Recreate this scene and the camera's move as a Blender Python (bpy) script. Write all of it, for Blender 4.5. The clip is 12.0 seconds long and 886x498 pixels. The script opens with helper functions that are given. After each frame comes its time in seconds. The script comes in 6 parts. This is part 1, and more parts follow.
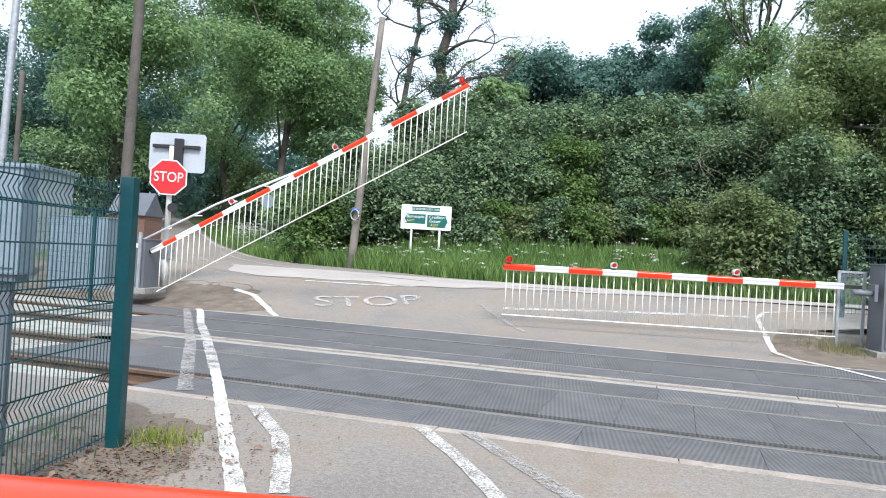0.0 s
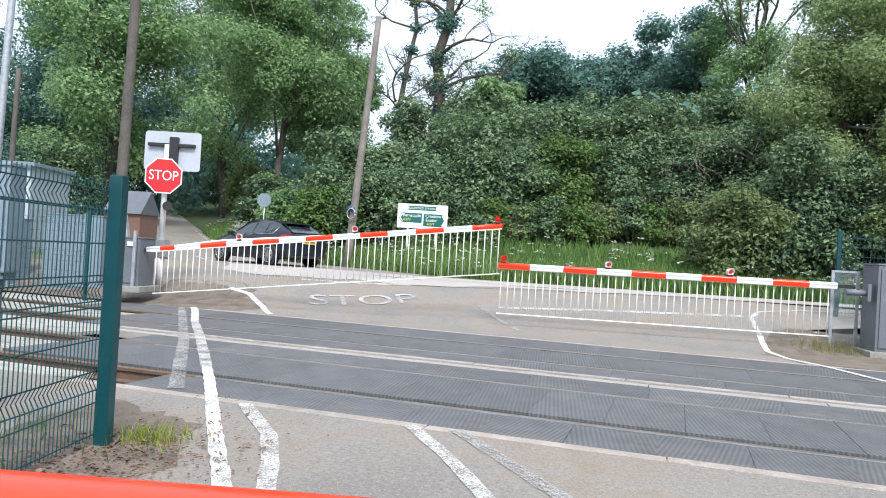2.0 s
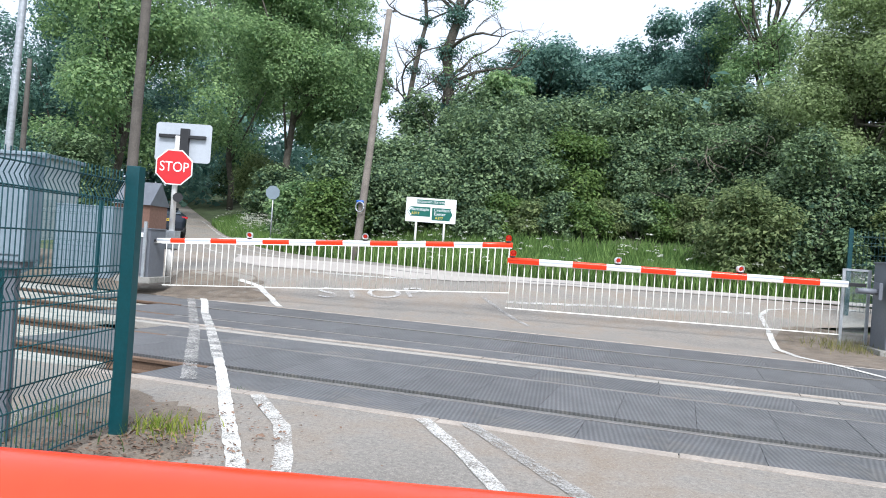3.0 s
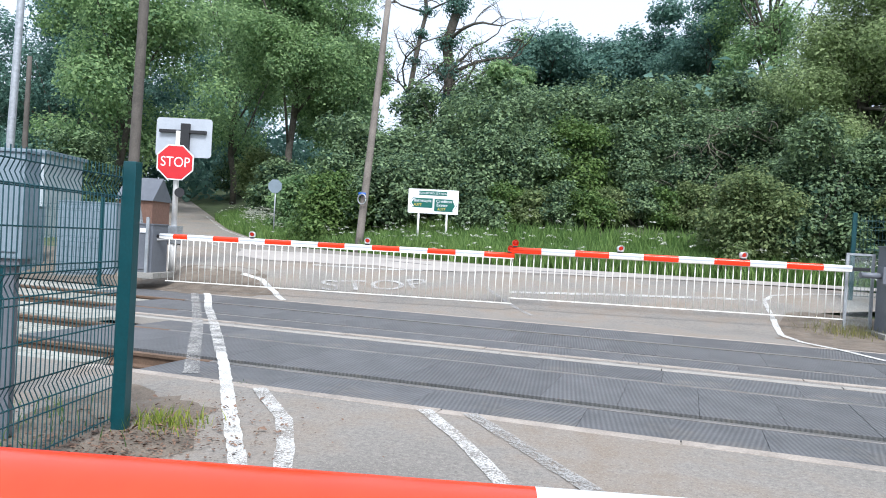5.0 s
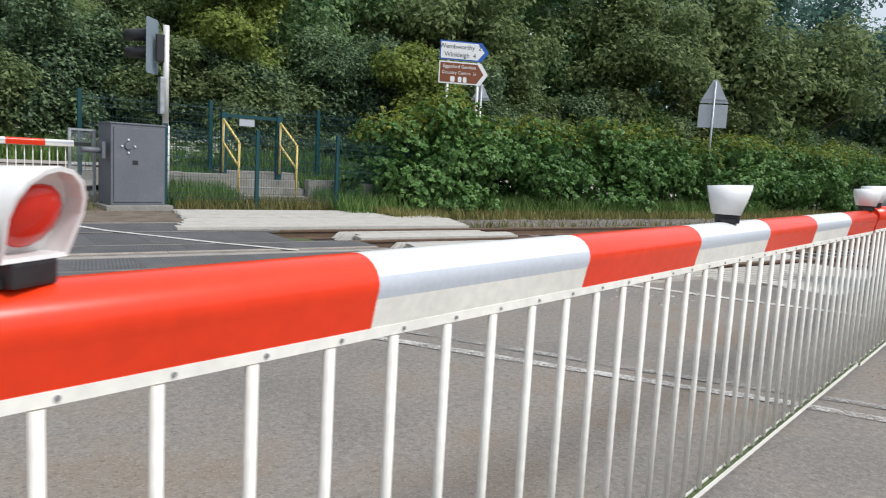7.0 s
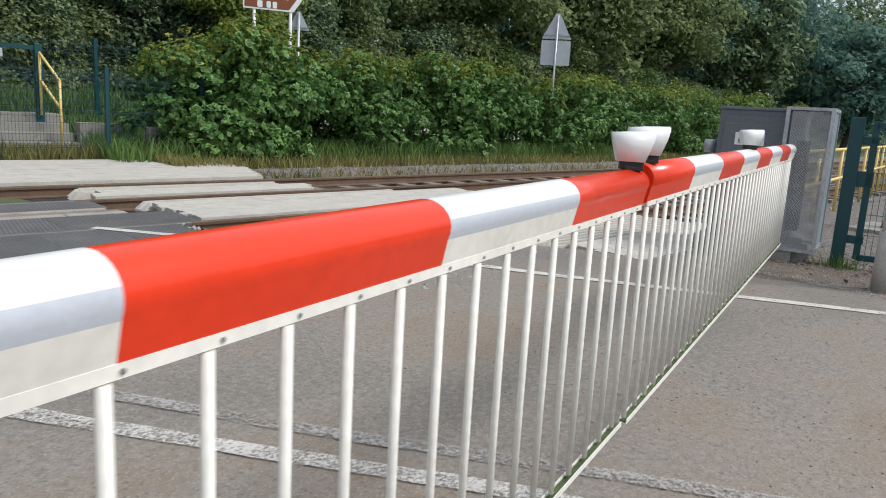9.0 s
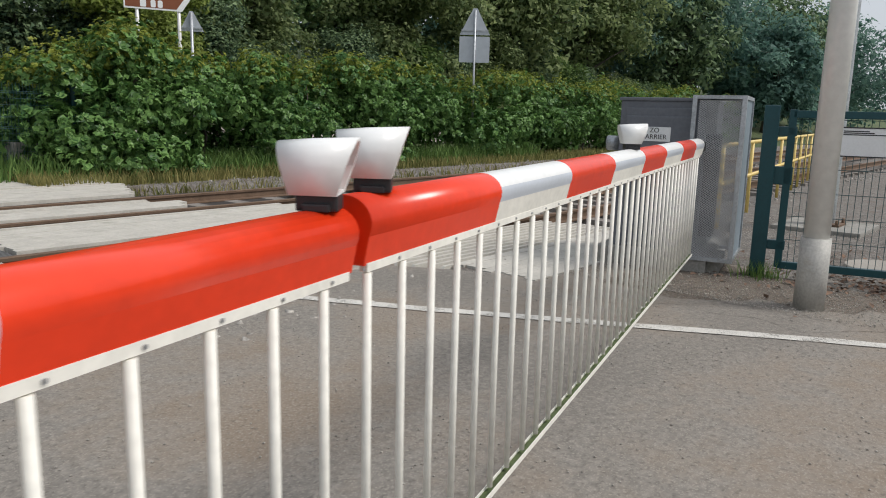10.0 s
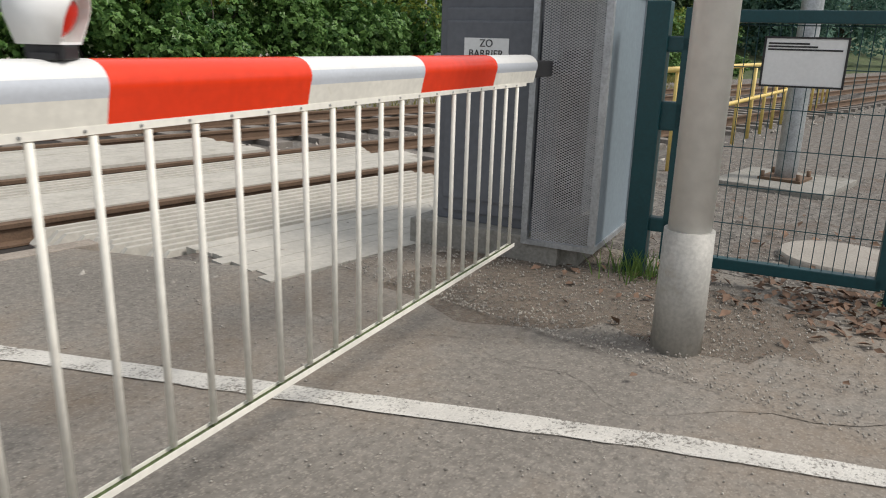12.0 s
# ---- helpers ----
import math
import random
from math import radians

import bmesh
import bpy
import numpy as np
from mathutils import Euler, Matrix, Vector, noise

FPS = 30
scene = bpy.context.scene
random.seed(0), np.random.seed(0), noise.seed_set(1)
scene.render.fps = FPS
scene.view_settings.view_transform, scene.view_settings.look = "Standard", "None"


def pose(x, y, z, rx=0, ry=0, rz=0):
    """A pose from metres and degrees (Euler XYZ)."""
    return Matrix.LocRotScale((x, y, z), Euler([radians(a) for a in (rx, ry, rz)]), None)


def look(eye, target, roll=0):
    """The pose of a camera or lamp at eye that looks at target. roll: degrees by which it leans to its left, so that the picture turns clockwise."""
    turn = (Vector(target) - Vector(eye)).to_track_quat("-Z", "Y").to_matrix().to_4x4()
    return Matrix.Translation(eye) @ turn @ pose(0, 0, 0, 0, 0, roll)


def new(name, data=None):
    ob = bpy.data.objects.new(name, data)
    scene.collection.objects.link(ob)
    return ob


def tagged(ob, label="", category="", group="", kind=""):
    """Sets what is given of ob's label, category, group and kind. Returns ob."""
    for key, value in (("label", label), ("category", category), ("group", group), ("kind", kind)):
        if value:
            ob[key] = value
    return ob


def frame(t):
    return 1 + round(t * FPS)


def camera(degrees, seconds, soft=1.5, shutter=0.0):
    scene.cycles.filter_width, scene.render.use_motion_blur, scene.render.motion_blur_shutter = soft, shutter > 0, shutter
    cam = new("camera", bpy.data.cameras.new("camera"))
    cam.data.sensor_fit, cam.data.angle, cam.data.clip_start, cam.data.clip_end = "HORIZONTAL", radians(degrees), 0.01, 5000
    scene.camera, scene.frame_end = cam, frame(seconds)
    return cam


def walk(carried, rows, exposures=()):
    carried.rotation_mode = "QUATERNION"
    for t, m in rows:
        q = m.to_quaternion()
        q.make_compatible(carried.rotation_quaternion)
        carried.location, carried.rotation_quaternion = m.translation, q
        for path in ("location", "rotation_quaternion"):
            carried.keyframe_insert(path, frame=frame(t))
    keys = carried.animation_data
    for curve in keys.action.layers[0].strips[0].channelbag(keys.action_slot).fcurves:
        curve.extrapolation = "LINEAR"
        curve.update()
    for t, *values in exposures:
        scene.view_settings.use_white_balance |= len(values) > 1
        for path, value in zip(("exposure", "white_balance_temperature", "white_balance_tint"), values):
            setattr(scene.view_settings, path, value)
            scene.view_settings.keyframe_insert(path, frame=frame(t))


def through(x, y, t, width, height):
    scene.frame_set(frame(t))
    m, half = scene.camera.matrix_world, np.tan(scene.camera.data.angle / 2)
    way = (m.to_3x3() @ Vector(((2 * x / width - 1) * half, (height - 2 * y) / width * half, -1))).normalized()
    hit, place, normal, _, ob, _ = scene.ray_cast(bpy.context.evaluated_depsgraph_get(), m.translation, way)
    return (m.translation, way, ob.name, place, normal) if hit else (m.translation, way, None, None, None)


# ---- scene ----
cam = camera(62.3, 12.0, soft=1.0, shutter=0.15)
PATH = [
    (0, (4.54, 0.681, 1.326), (3.927, 2.584, 1.348), 3.3),
    (0.5, (4.543, 0.654, 1.347), (3.872, 2.538, 1.385), 3.2),
    (1, (4.58, 0.683, 1.346), (3.945, 2.58, 1.377), 3.1),
    (1.5, (4.572, 0.671, 1.328), (3.961, 2.575, 1.357), 3.2),
    (2, (4.602, 0.689, 1.326), (3.994, 2.595, 1.346), 3.4),
    (2.5, (4.557, 0.674, 1.321), (3.953, 2.581, 1.345), 3.6),
    (3, (4.553, 0.672, 1.320), (3.929, 2.572, 1.323), 4.0),
    (5, (4.584, 0.693, 1.319), (3.951, 2.59, 1.297), 3.1),
    (5.5, (4.626, 0.621, 1.347), (4.143, 2.562, 1.332), 2.9),
    (6, (4.769, 0.565, 1.372), (4.979, 2.553, 1.329), 3.1),
    (6.5, (4.923, 0.496, 1.364), (5.844, 2.269, 1.274), 2.2),
    (7, (5.212, 0.514, 1.305), (6.357, 2.137, 1.062), 3.2),
    (7.5, (5.65, 0.612, 1.297), (6.886, 2.161, 1.024), 2.7),
    (7.7, (5.86, 0.706, 1.305), (7.126, 2.234, 1.057), 2.4),
    (9.3, (7.777, 1.39, 1.311), (9.182, 2.759, 0.922), 3.4),
    (9.5, (8.036, 1.468, 1.308), (9.4, 2.88, 0.926), 1.9),
    (10, (8.694, 1.536, 1.321), (10.19, 2.812, 0.956), 1.4),
    (10.5, (9.339, 1.608, 1.303), (10.726, 3.003, 0.943), 2.15),
    (11, (10.024, 1.652, 1.279), (11.453, 2.953, 0.763), 1.5),
    (11.5, (10.749, 1.658, 1.256), (12.22, 2.915, 0.75), 0.55),
    (12, (11.475, 1.706, 1.22), (12.924, 2.973, 0.675), 1.65),
]
walk(cam, [(t, look(eye, aim, lean)) for t, eye, aim, lean in PATH],
     exposures=[(0.0, 0.8, 5820, 10), (5.2, 0.76, 5700, 10), (5.5, 0.72, 5650, 10), (5.8, 0.62, 5850, 10), (6.4, 0.3, 6050, 10), (7.0, 0.12, 6050, 10), (7.7, 0.15, 5900, 10), (9.3, -0.03, 6200, 10), (10.0, -0.13, 6330, 10), (10.5, -0.05, 6280, 10), (11.5, -0.12, 6520, 10), (12.0, -0.07, 6560, 10)])

# ---- world, sun, exposure ----
sky_world = bpy.data.worlds.new("sky")
scene.world = sky_world
sky_world.use_nodes = True
wn = sky_world.node_tree
sky = wn.nodes.new("ShaderNodeTexSky")
sky.sky_type = "NISHITA"
sky.sun_disc = False
sky.sun_elevation, sky.sun_rotation = radians(52), radians(150)
sky.air_density, sky.dust_density, sky.ozone_density = 1.0, 6.0, 1.0
veil = wn.nodes.new("ShaderNodeMix")
veil.data_type = "RGBA"
veil.inputs["Factor"].default_value = 0.6
veil.inputs["B"].default_value = (11.5, 12.0, 12.6, 1)
wn.links.new(sky.outputs["Color"], veil.inputs["A"])
wn.links.new(veil.outputs["Result"], wn.nodes["Background"].inputs["Color"])
wn.nodes["Background"].inputs["Strength"].default_value = 0.085
sun = new("sun", bpy.data.lights.new("sun", "SUN"))
sun.data.energy, sun.data.angle, sun.data.color = 2.4, radians(16), (1.0, 0.96, 0.9)
sun.matrix_world = look((0, 0, 40), (0 - 20 * math.sin(radians(150)) * 0.8, -20 * math.cos(radians(150)) * 0.8, 20))


# ---- materials ----
def shader(name, base, rough=0.7, metal=0.0, var=0.12, scale=6.0, fine=60.0, bump=0.1, dirt=None, dirt_amount=0.0, dirt_scale=1.5, spec=0.5):
    m = bpy.data.materials.new(name)
    m.use_nodes = True
    t = m.node_tree
    b = t.nodes["Principled BSDF"]
    b.inputs["Roughness"].default_value, b.inputs["Metallic"].default_value = rough, metal
    b.inputs["Specular IOR Level"].default_value = spec
    co = t.nodes.new("ShaderNodeTexCoord")
    n1, n2 = t.nodes.new("ShaderNodeTexNoise"), t.nodes.new("ShaderNodeTexNoise")
    n1.inputs["Scale"].default_value, n1.inputs["Detail"].default_value = scale, 5
    n2.inputs["Scale"].default_value, n2.inputs["Detail"].default_value = fine, 4
    for n in (n1, n2):
        t.links.new(co.outputs["Object"], n.inputs["Vector"])
    add = t.nodes.new("ShaderNodeMath")
    add.operation = "ADD"
    t.links.new(n1.outputs["Fac"], add.inputs[0])
    t.links.new(n2.outputs["Fac"], add.inputs[1])
    ramp = t.nodes.new("ShaderNodeMapRange")
    ramp.inputs["From Min"].default_value, ramp.inputs["From Max"].default_value = 0.78, 1.22
    ramp.inputs["To Min"].default_value, ramp.inputs["To Max"].default_value = 1 - var, 1 + var
    t.links.new(add.outputs["Value"], ramp.inputs["Value"])
    mul = t.nodes.new("ShaderNodeVectorMath")
    mul.operation = "SCALE"
    mul.inputs[0].default_value = base
    t.links.new(ramp.outputs["Result"], mul.inputs["Scale"])
    out = mul.outputs["Vector"]
    if dirt:
        n3 = t.nodes.new("ShaderNodeTexNoise")
        n3.inputs["Scale"].default_value, n3.inputs["Detail"].default_value = dirt_scale, 8
        n3.inputs["Roughness"].default_value = 0.7
        t.links.new(co.outputs["Object"], n3.inputs["Vector"])
        r3 = t.nodes.new("ShaderNodeMapRange")
        r3.inputs["From Min"].default_value, r3.inputs["From Max"].default_value = 0.66 - 0.32 * dirt_amount, 0.8 - 0.25 * dirt_amount
        t.links.new(n3.outputs["Fac"], r3.inputs["Value"])
        mx = t.nodes.new("ShaderNodeMix")
        mx.data_type = "RGBA"
        mx.inputs["B"].default_value = (*dirt, 1)
        t.links.new(r3.outputs["Result"], mx.inputs["Factor"])
        t.links.new(out, mx.inputs["A"])
        out = mx.outputs["Result"]
    t.links.new(out, b.inputs["Base Color"])
    if bump:
        bp = t.nodes.new("ShaderNodeBump")
        bp.inputs["Strength"].default_value, bp.inputs["Distance"].default_value = bump, 0.01
        t.links.new(n2.outputs["Fac"], bp.inputs["Height"])
        t.links.new(bp.outputs["Normal"], b.inputs["Normal"])
    return m


def worn_paint(name, base, wear=0.5, rough=0.7, scale=18.0, soft=0.08):
    """Road paint that has flaked away: the holes show the road under it."""
    m = shader(name, base, rough, var=0.12, scale=5, fine=120, bump=0.3, dirt=tuple(c * 0.72 for c in base), dirt_amount=0.3, dirt_scale=3)
    t = m.node_tree
    co, big, fine, add = t.nodes.new("ShaderNodeTexCoord"), t.nodes.new("ShaderNodeTexNoise"), t.nodes.new("ShaderNodeTexNoise"), t.nodes.new("ShaderNodeMath")
    big.inputs["Scale"].default_value, big.inputs["Detail"].default_value = scale * 0.25, 4
    fine.inputs["Scale"].default_value, fine.inputs["Detail"].default_value, fine.inputs["Roughness"].default_value = scale * 5.0, 6, 0.7
    for n in (big, fine):
        t.links.new(co.outputs["Object"], n.inputs["Vector"])
    add.operation = "MULTIPLY_ADD"
    add.inputs[1].default_value = 0.45
    t.links.new(big.outputs["Fac"], add.inputs[0])
    t.links.new(fine.outputs["Fac"], add.inputs[2])
    hole = t.nodes.new("ShaderNodeMapRange")
    edge = 0.94 - 0.4 * wear
    hole.inputs["From Min"].default_value, hole.inputs["From Max"].default_value = edge - soft, edge + soft
    t.links.new(add.outputs["Value"], hole.inputs["Value"])
    clear, mx = t.nodes.new("ShaderNodeBsdfTransparent"), t.nodes.new("ShaderNodeMixShader")
    t.links.new(hole.outputs["Result"], mx.inputs["Fac"])
    t.links.new(t.nodes["Principled BSDF"].outputs["BSDF"], mx.inputs[1])
    t.links.new(clear.outputs["BSDF"], mx.inputs[2])
    t.links.new(mx.outputs["Shader"], t.nodes["Material Output"].inputs["Surface"])
    return m


def leaf_shader(name, dark, light, rough=0.5, through=0.35):
    m = bpy.data.materials.new(name)
    m.use_nodes = True
    t = m.node_tree
    b, out = t.nodes["Principled BSDF"], t.nodes["Material Output"]
    geo, co, nz = t.nodes.new("ShaderNodeNewGeometry"), t.nodes.new("ShaderNodeTexCoord"), t.nodes.new("ShaderNodeTexNoise")
    nz.inputs["Scale"].default_value, nz.inputs["Detail"].default_value = 0.55, 3
    t.links.new(co.outputs["Object"], nz.inputs["Vector"])
    a = t.nodes.new("ShaderNodeMath")
    a.operation = "MULTIPLY_ADD"
    a.inputs[1].default_value, a.inputs[2].default_value = 1.0, -0.5
    t.links.new(geo.outputs["Random Per Island"], a.inputs[0])
    s = t.nodes.new("ShaderNodeMath")
    s.operation = "ADD"
    t.links.new(a.outputs["Value"], s.inputs[0])
    t.links.new(nz.outputs["Fac"], s.inputs[1])
    mx = t.nodes.new("ShaderNodeMix")
    mx.data_type = "RGBA"
    mx.inputs["A"].default_value, mx.inputs["B"].default_value = (*dark, 1), (*light, 1)
    t.links.new(s.outputs["Value"], mx.inputs["Factor"])
    t.links.new(mx.outputs["Result"], b.inputs["Base Color"])
    b.inputs["Roughness"].default_value, b.inputs["Specular IOR Level"].default_value = rough, 0.22
    tr, ms = t.nodes.new("ShaderNodeBsdfTranslucent"), t.nodes.new("ShaderNodeMixShader")
    t.links.new(mx.outputs["Result"], tr.inputs["Color"])
    ms.inputs["Fac"].default_value = through
    t.links.new(b.outputs["BSDF"], ms.inputs[1])
    t.links.new(tr.outputs["BSDF"], ms.inputs[2])
    t.links.new(ms.outputs["Shader"], out.inputs["Surface"])
    return m


def deck_shader(name, base):
    """Moulded rubber deck panel with fine ribs and a tone of its own on each panel."""
    m = shader(name, base, 0.62, var=0.2, scale=2.5, fine=45, bump=0.0, dirt=(0.16, 0.145, 0.125), dirt_amount=0.3, dirt_scale=0.9)
    t = m.node_tree
    b = t.nodes["Principled BSDF"]
    info, co = t.nodes.new("ShaderNodeObjectInfo"), t.nodes.new("ShaderNodeTexCoord")
    old = b.inputs["Base Color"].links[0].from_socket
    mr = t.nodes.new("ShaderNodeMapRange")
    mr.inputs["To Min"].default_value, mr.inputs["To Max"].default_value = 0.9, 1.1
    t.links.new(info.outputs["Random"], mr.inputs["Value"])
    sc = t.nodes.new("ShaderNodeVectorMath")
    sc.operation = "SCALE"
    t.links.new(old, sc.inputs[0])
    t.links.new(mr.outputs["Result"], sc.inputs["Scale"])
    # chevron tread: diagonal ribs that turn about every third of a metre
    parts, fold, slope, back = t.nodes.new("ShaderNodeSeparateXYZ"), t.nodes.new("ShaderNodeMath"), t.nodes.new("ShaderNodeMath"), t.nodes.new("ShaderNodeCombineXYZ")
    fold.operation, slope.operation = "PINGPONG", "MULTIPLY_ADD"
    fold.inputs[1].default_value, slope.inputs[1].default_value = 0.665, 0.16
    t.links.new(co.outputs["Object"], parts.inputs["Vector"])
    t.links.new(parts.outputs["X"], fold.inputs[0])
    t.links.new(parts.outputs["Y"], slope.inputs[0])
    t.links.new(fold.outputs["Value"], slope.inputs[2])
    t.links.new(slope.outputs["Value"], back.inputs["X"])
    wv = t.nodes.new("ShaderNodeTexWave")
    wv.wave_type, wv.bands_direction = "BANDS", "X"
    wv.inputs["Scale"].default_value, wv.inputs["Distortion"].default_value = 8.0, 0.3
    t.links.new(back.outputs["Vector"], wv.inputs["Vector"])
    rib, groove = t.nodes.new("ShaderNodeMapRange"), t.nodes.new("ShaderNodeVectorMath")
    groove.operation = "SCALE"
    rib.inputs["To Min"].default_value, rib.inputs["To Max"].default_value = 0.8, 1.16
    t.links.new(wv.outputs["Fac"], rib.inputs["Value"])
    t.links.new(sc.outputs["Vector"], groove.inputs[0])
    t.links.new(rib.outputs["Result"], groove.inputs["Scale"])
    t.links.new(groove.outputs["Vector"], b.inputs["Base Color"])
    bp = t.nodes.new("ShaderNodeBump")
    bp.inputs["Strength"].default_value, bp.inputs["Distance"].default_value = 0.5, 0.008
    t.links.new(wv.outputs["Fac"], bp.inputs["Height"])
    t.links.new(bp.outputs["Normal"], b.inputs["Normal"])
    return m


def asphalt(name, base, light, dark, dirt):
    """Coarse asphalt: chippings of light and dark stone in a grey binder, with broad brown dust."""
    m = shader(name, base, 0.9, var=0.22, scale=0.8, fine=25, bump=0.0, dirt=dirt, dirt_amount=0.62, dirt_scale=0.8)
    t = m.node_tree
    b = t.nodes["Principled BSDF"]
    old = b.inputs["Base Color"].links[0].from_socket
    co, vo, nz = t.nodes.new("ShaderNodeTexCoord"), t.nodes.new("ShaderNodeTexVoronoi"), t.nodes.new("ShaderNodeTexNoise")
    vo.inputs["Scale"].default_value = 150.0
    nz.inputs["Scale"].default_value, nz.inputs["Detail"].default_value = 45.0, 6
    for n in (vo, nz):
        t.links.new(co.outputs["Object"], n.inputs["Vector"])
    sp = t.nodes.new("ShaderNodeSeparateColor")
    t.links.new(vo.outputs["Color"], sp.inputs["Color"])
    for value, color, lo, hi in ((sp.outputs["Red"], light, 0.72, 0.95), (nz.outputs["Fac"], dark, 0.56, 0.68)):
        mr, mx = t.nodes.new("ShaderNodeMapRange"), t.nodes.new("ShaderNodeMix")
        mx.data_type = "RGBA"
        mr.inputs["From Min"].default_value, mr.inputs["From Max"].default_value = lo, hi
        mr.inputs["To Max"].default_value = 0.5
        t.links.new(value, mr.inputs["Value"])
        t.links.new(mr.outputs["Result"], mx.inputs["Factor"])
        t.links.new(old, mx.inputs["A"])
        mx.inputs["B"].default_value = (*color, 1)
        old = mx.outputs["Result"]
    t.links.new(old, b.inputs["Base Color"])
    bp = t.nodes.new("ShaderNodeBump")
    bp.inputs["Strength"].default_value, bp.inputs["Distance"].default_value = 0.8, 0.006
    t.links.new(nz.outputs["Fac"], bp.inputs["Height"])
    t.links.new(bp.outputs["Normal"], b.inputs["Normal"])
    return m


M_ASPHALT = asphalt("asphalt", (0.218, 0.199, 0.174), (0.36, 0.325, 0.28), (0.082, 0.073, 0.063), (0.215, 0.172, 0.13))
M_ROAD = shader("pale_asphalt", (0.37, 0.335, 0.3), 0.85, var=0.16, scale=0.6, fine=90, bump=0.5, dirt=(0.25, 0.24, 0.225), dirt_amount=0.3, dirt_scale=0.25)
M_TAR = shader("dark_asphalt", (0.11, 0.105, 0.105), 0.85, var=0.25, scale=2, fine=160, bump=0.6)
M_FILL = shader("grit_fill", (0.2, 0.185, 0.165), 0.95, var=0.3, scale=3, fine=70, bump=0.8)
M_DIRT = shader("dirt", (0.15, 0.12, 0.09), 0.95, var=0.35, scale=3, fine=70, bump=0.8, dirt=(0.2, 0.18, 0.15), dirt_amount=0.4, dirt_scale=4)
M_GROUND = shader("earth_and_grass", (0.07, 0.095, 0.035), 0.95, var=0.4, scale=1.2, fine=40, bump=0.8, dirt=(0.11, 0.09, 0.06), dirt_amount=0.35, dirt_scale=0.8)
M_DECK = deck_shader("rubber_deck", (0.106, 0.105, 0.106))
M_CONCRETE = shader("concrete", (0.32, 0.295, 0.26), 0.85, var=0.15, scale=3, fine=60, bump=0.4, dirt=(0.24, 0.21, 0.18), dirt_amount=0.35, dirt_scale=2)
M_EDGE = shader("edge_beam_concrete", (0.33, 0.285, 0.24), 0.85, var=0.2, scale=4, fine=60, bump=0.4, dirt=(0.2, 0.18, 0.16), dirt_amount=0.4, dirt_scale=3)
M_GREY_CONC = shader("grey_concrete", (0.27, 0.26, 0.235), 0.9, var=0.2, scale=3, fine=50, bump=0.4, dirt=(0.13, 0.125, 0.1), dirt_amount=0.4, dirt_scale=3)
M_PALE = shader("bleached_panel", (0.48, 0.455, 0.405), 0.75, var=0.1, scale=4, fine=30, bump=0.25, dirt=(0.34, 0.32, 0.27), dirt_amount=0.3, dirt_scale=3)
M_OLDPALE = shader("old_bleached_panel", (0.34, 0.33, 0.285), 0.8, var=0.2, scale=3, fine=30, bump=0.3, dirt=(0.17, 0.155, 0.12), dirt_amount=0.45, dirt_scale=2.5)
M_RUST = shader("rail_rust", (0.16, 0.105, 0.07), 0.75, metal=0.3, var=0.18, scale=6, fine=60, bump=0.3)
M_RAILTOP = shader("rail_head", (0.23, 0.215, 0.2), 0.4, metal=0.5, var=0.2, scale=3, fine=40, bump=0.05, dirt=(0.17, 0.145, 0.125), dirt_amount=0.35)
M_GAP = shader("flangeway_dirt", (0.035, 0.03, 0.027), 0.95, var=0.3, bump=0.5)
M_BALLAST = shader("ballast", (0.155, 0.142, 0.127), 0.95, var=0.5, scale=14, fine=40, bump=1.0, dirt=(0.13, 0.1, 0.08), dirt_amount=0.5, dirt_scale=3)
M_STONE = shader("ballast_stone", (0.36, 0.335, 0.3), 0.9, var=0.4, scale=5, fine=40, bump=0.4)
M_SLEEPER = shader("sleeper", (0.2, 0.18, 0.16), 0.9, var=0.3, bump=0.4)
M_LINE = worn_paint("road_paint", (0.58, 0.56, 0.515), 0.28)
M_LINE_WORN = worn_paint("worn_road_paint", (0.55, 0.53, 0.49), 0.48, scale=14, soft=0.1)
M_GHOST = worn_paint("ghost_road_paint", (0.36, 0.345, 0.32), 0.52, scale=12, soft=0.1)
M_FADED = worn_paint("faded_road_paint", (0.5, 0.48, 0.45), 0.5, scale=10, soft=0.1)
M_GRIT = worn_paint("grit_film", (0.185, 0.15, 0.118), 0.42, rough=0.95, scale=5.0, soft=0.22)
M_RED = shader("boom_red", (0.8, 0.045, 0.009), 0.25, var=0.06, scale=3, fine=30, bump=0.02)
M_WHITE = shader("boom_white", (0.79, 0.79, 0.775), 0.3, var=0.04, scale=3, fine=30, bump=0.02)
M_BAND = shader("grey_blue_band", (0.55, 0.585, 0.64), 0.3, var=0.05, scale=5, fine=90, bump=0.04)
M_CREAM = shader("skirt_cream", (0.8, 0.78, 0.71), 0.5, var=0.08, scale=4, fine=40, bump=0.05, dirt=(0.42, 0.4, 0.3), dirt_amount=0.12, dirt_scale=5)
M_LENS = shader("red_lens", (0.62, 0.03, 0.015), 0.15, var=0.05, bump=0.0)
M_BLACK = shader("black_plastic", (0.02, 0.02, 0.022), 0.5, var=0.2, bump=0.05)
M_RIVET = shader("rivet", (0.4, 0.41, 0.42), 0.4, metal=0.7, bump=0.0)
M_CABINET = shader("cabinet_grey", (0.13, 0.14, 0.16), 0.5, var=0.1, scale=2, fine=30, bump=0.05, dirt=(0.19, 0.19, 0.18), dirt_amount=0.2, dirt_scale=2)
M_LIGHTCAB = shader("pale_grey_cabinet", (0.2, 0.25, 0.29), 0.55, var=0.08, scale=2, fine=30, bump=0.05)
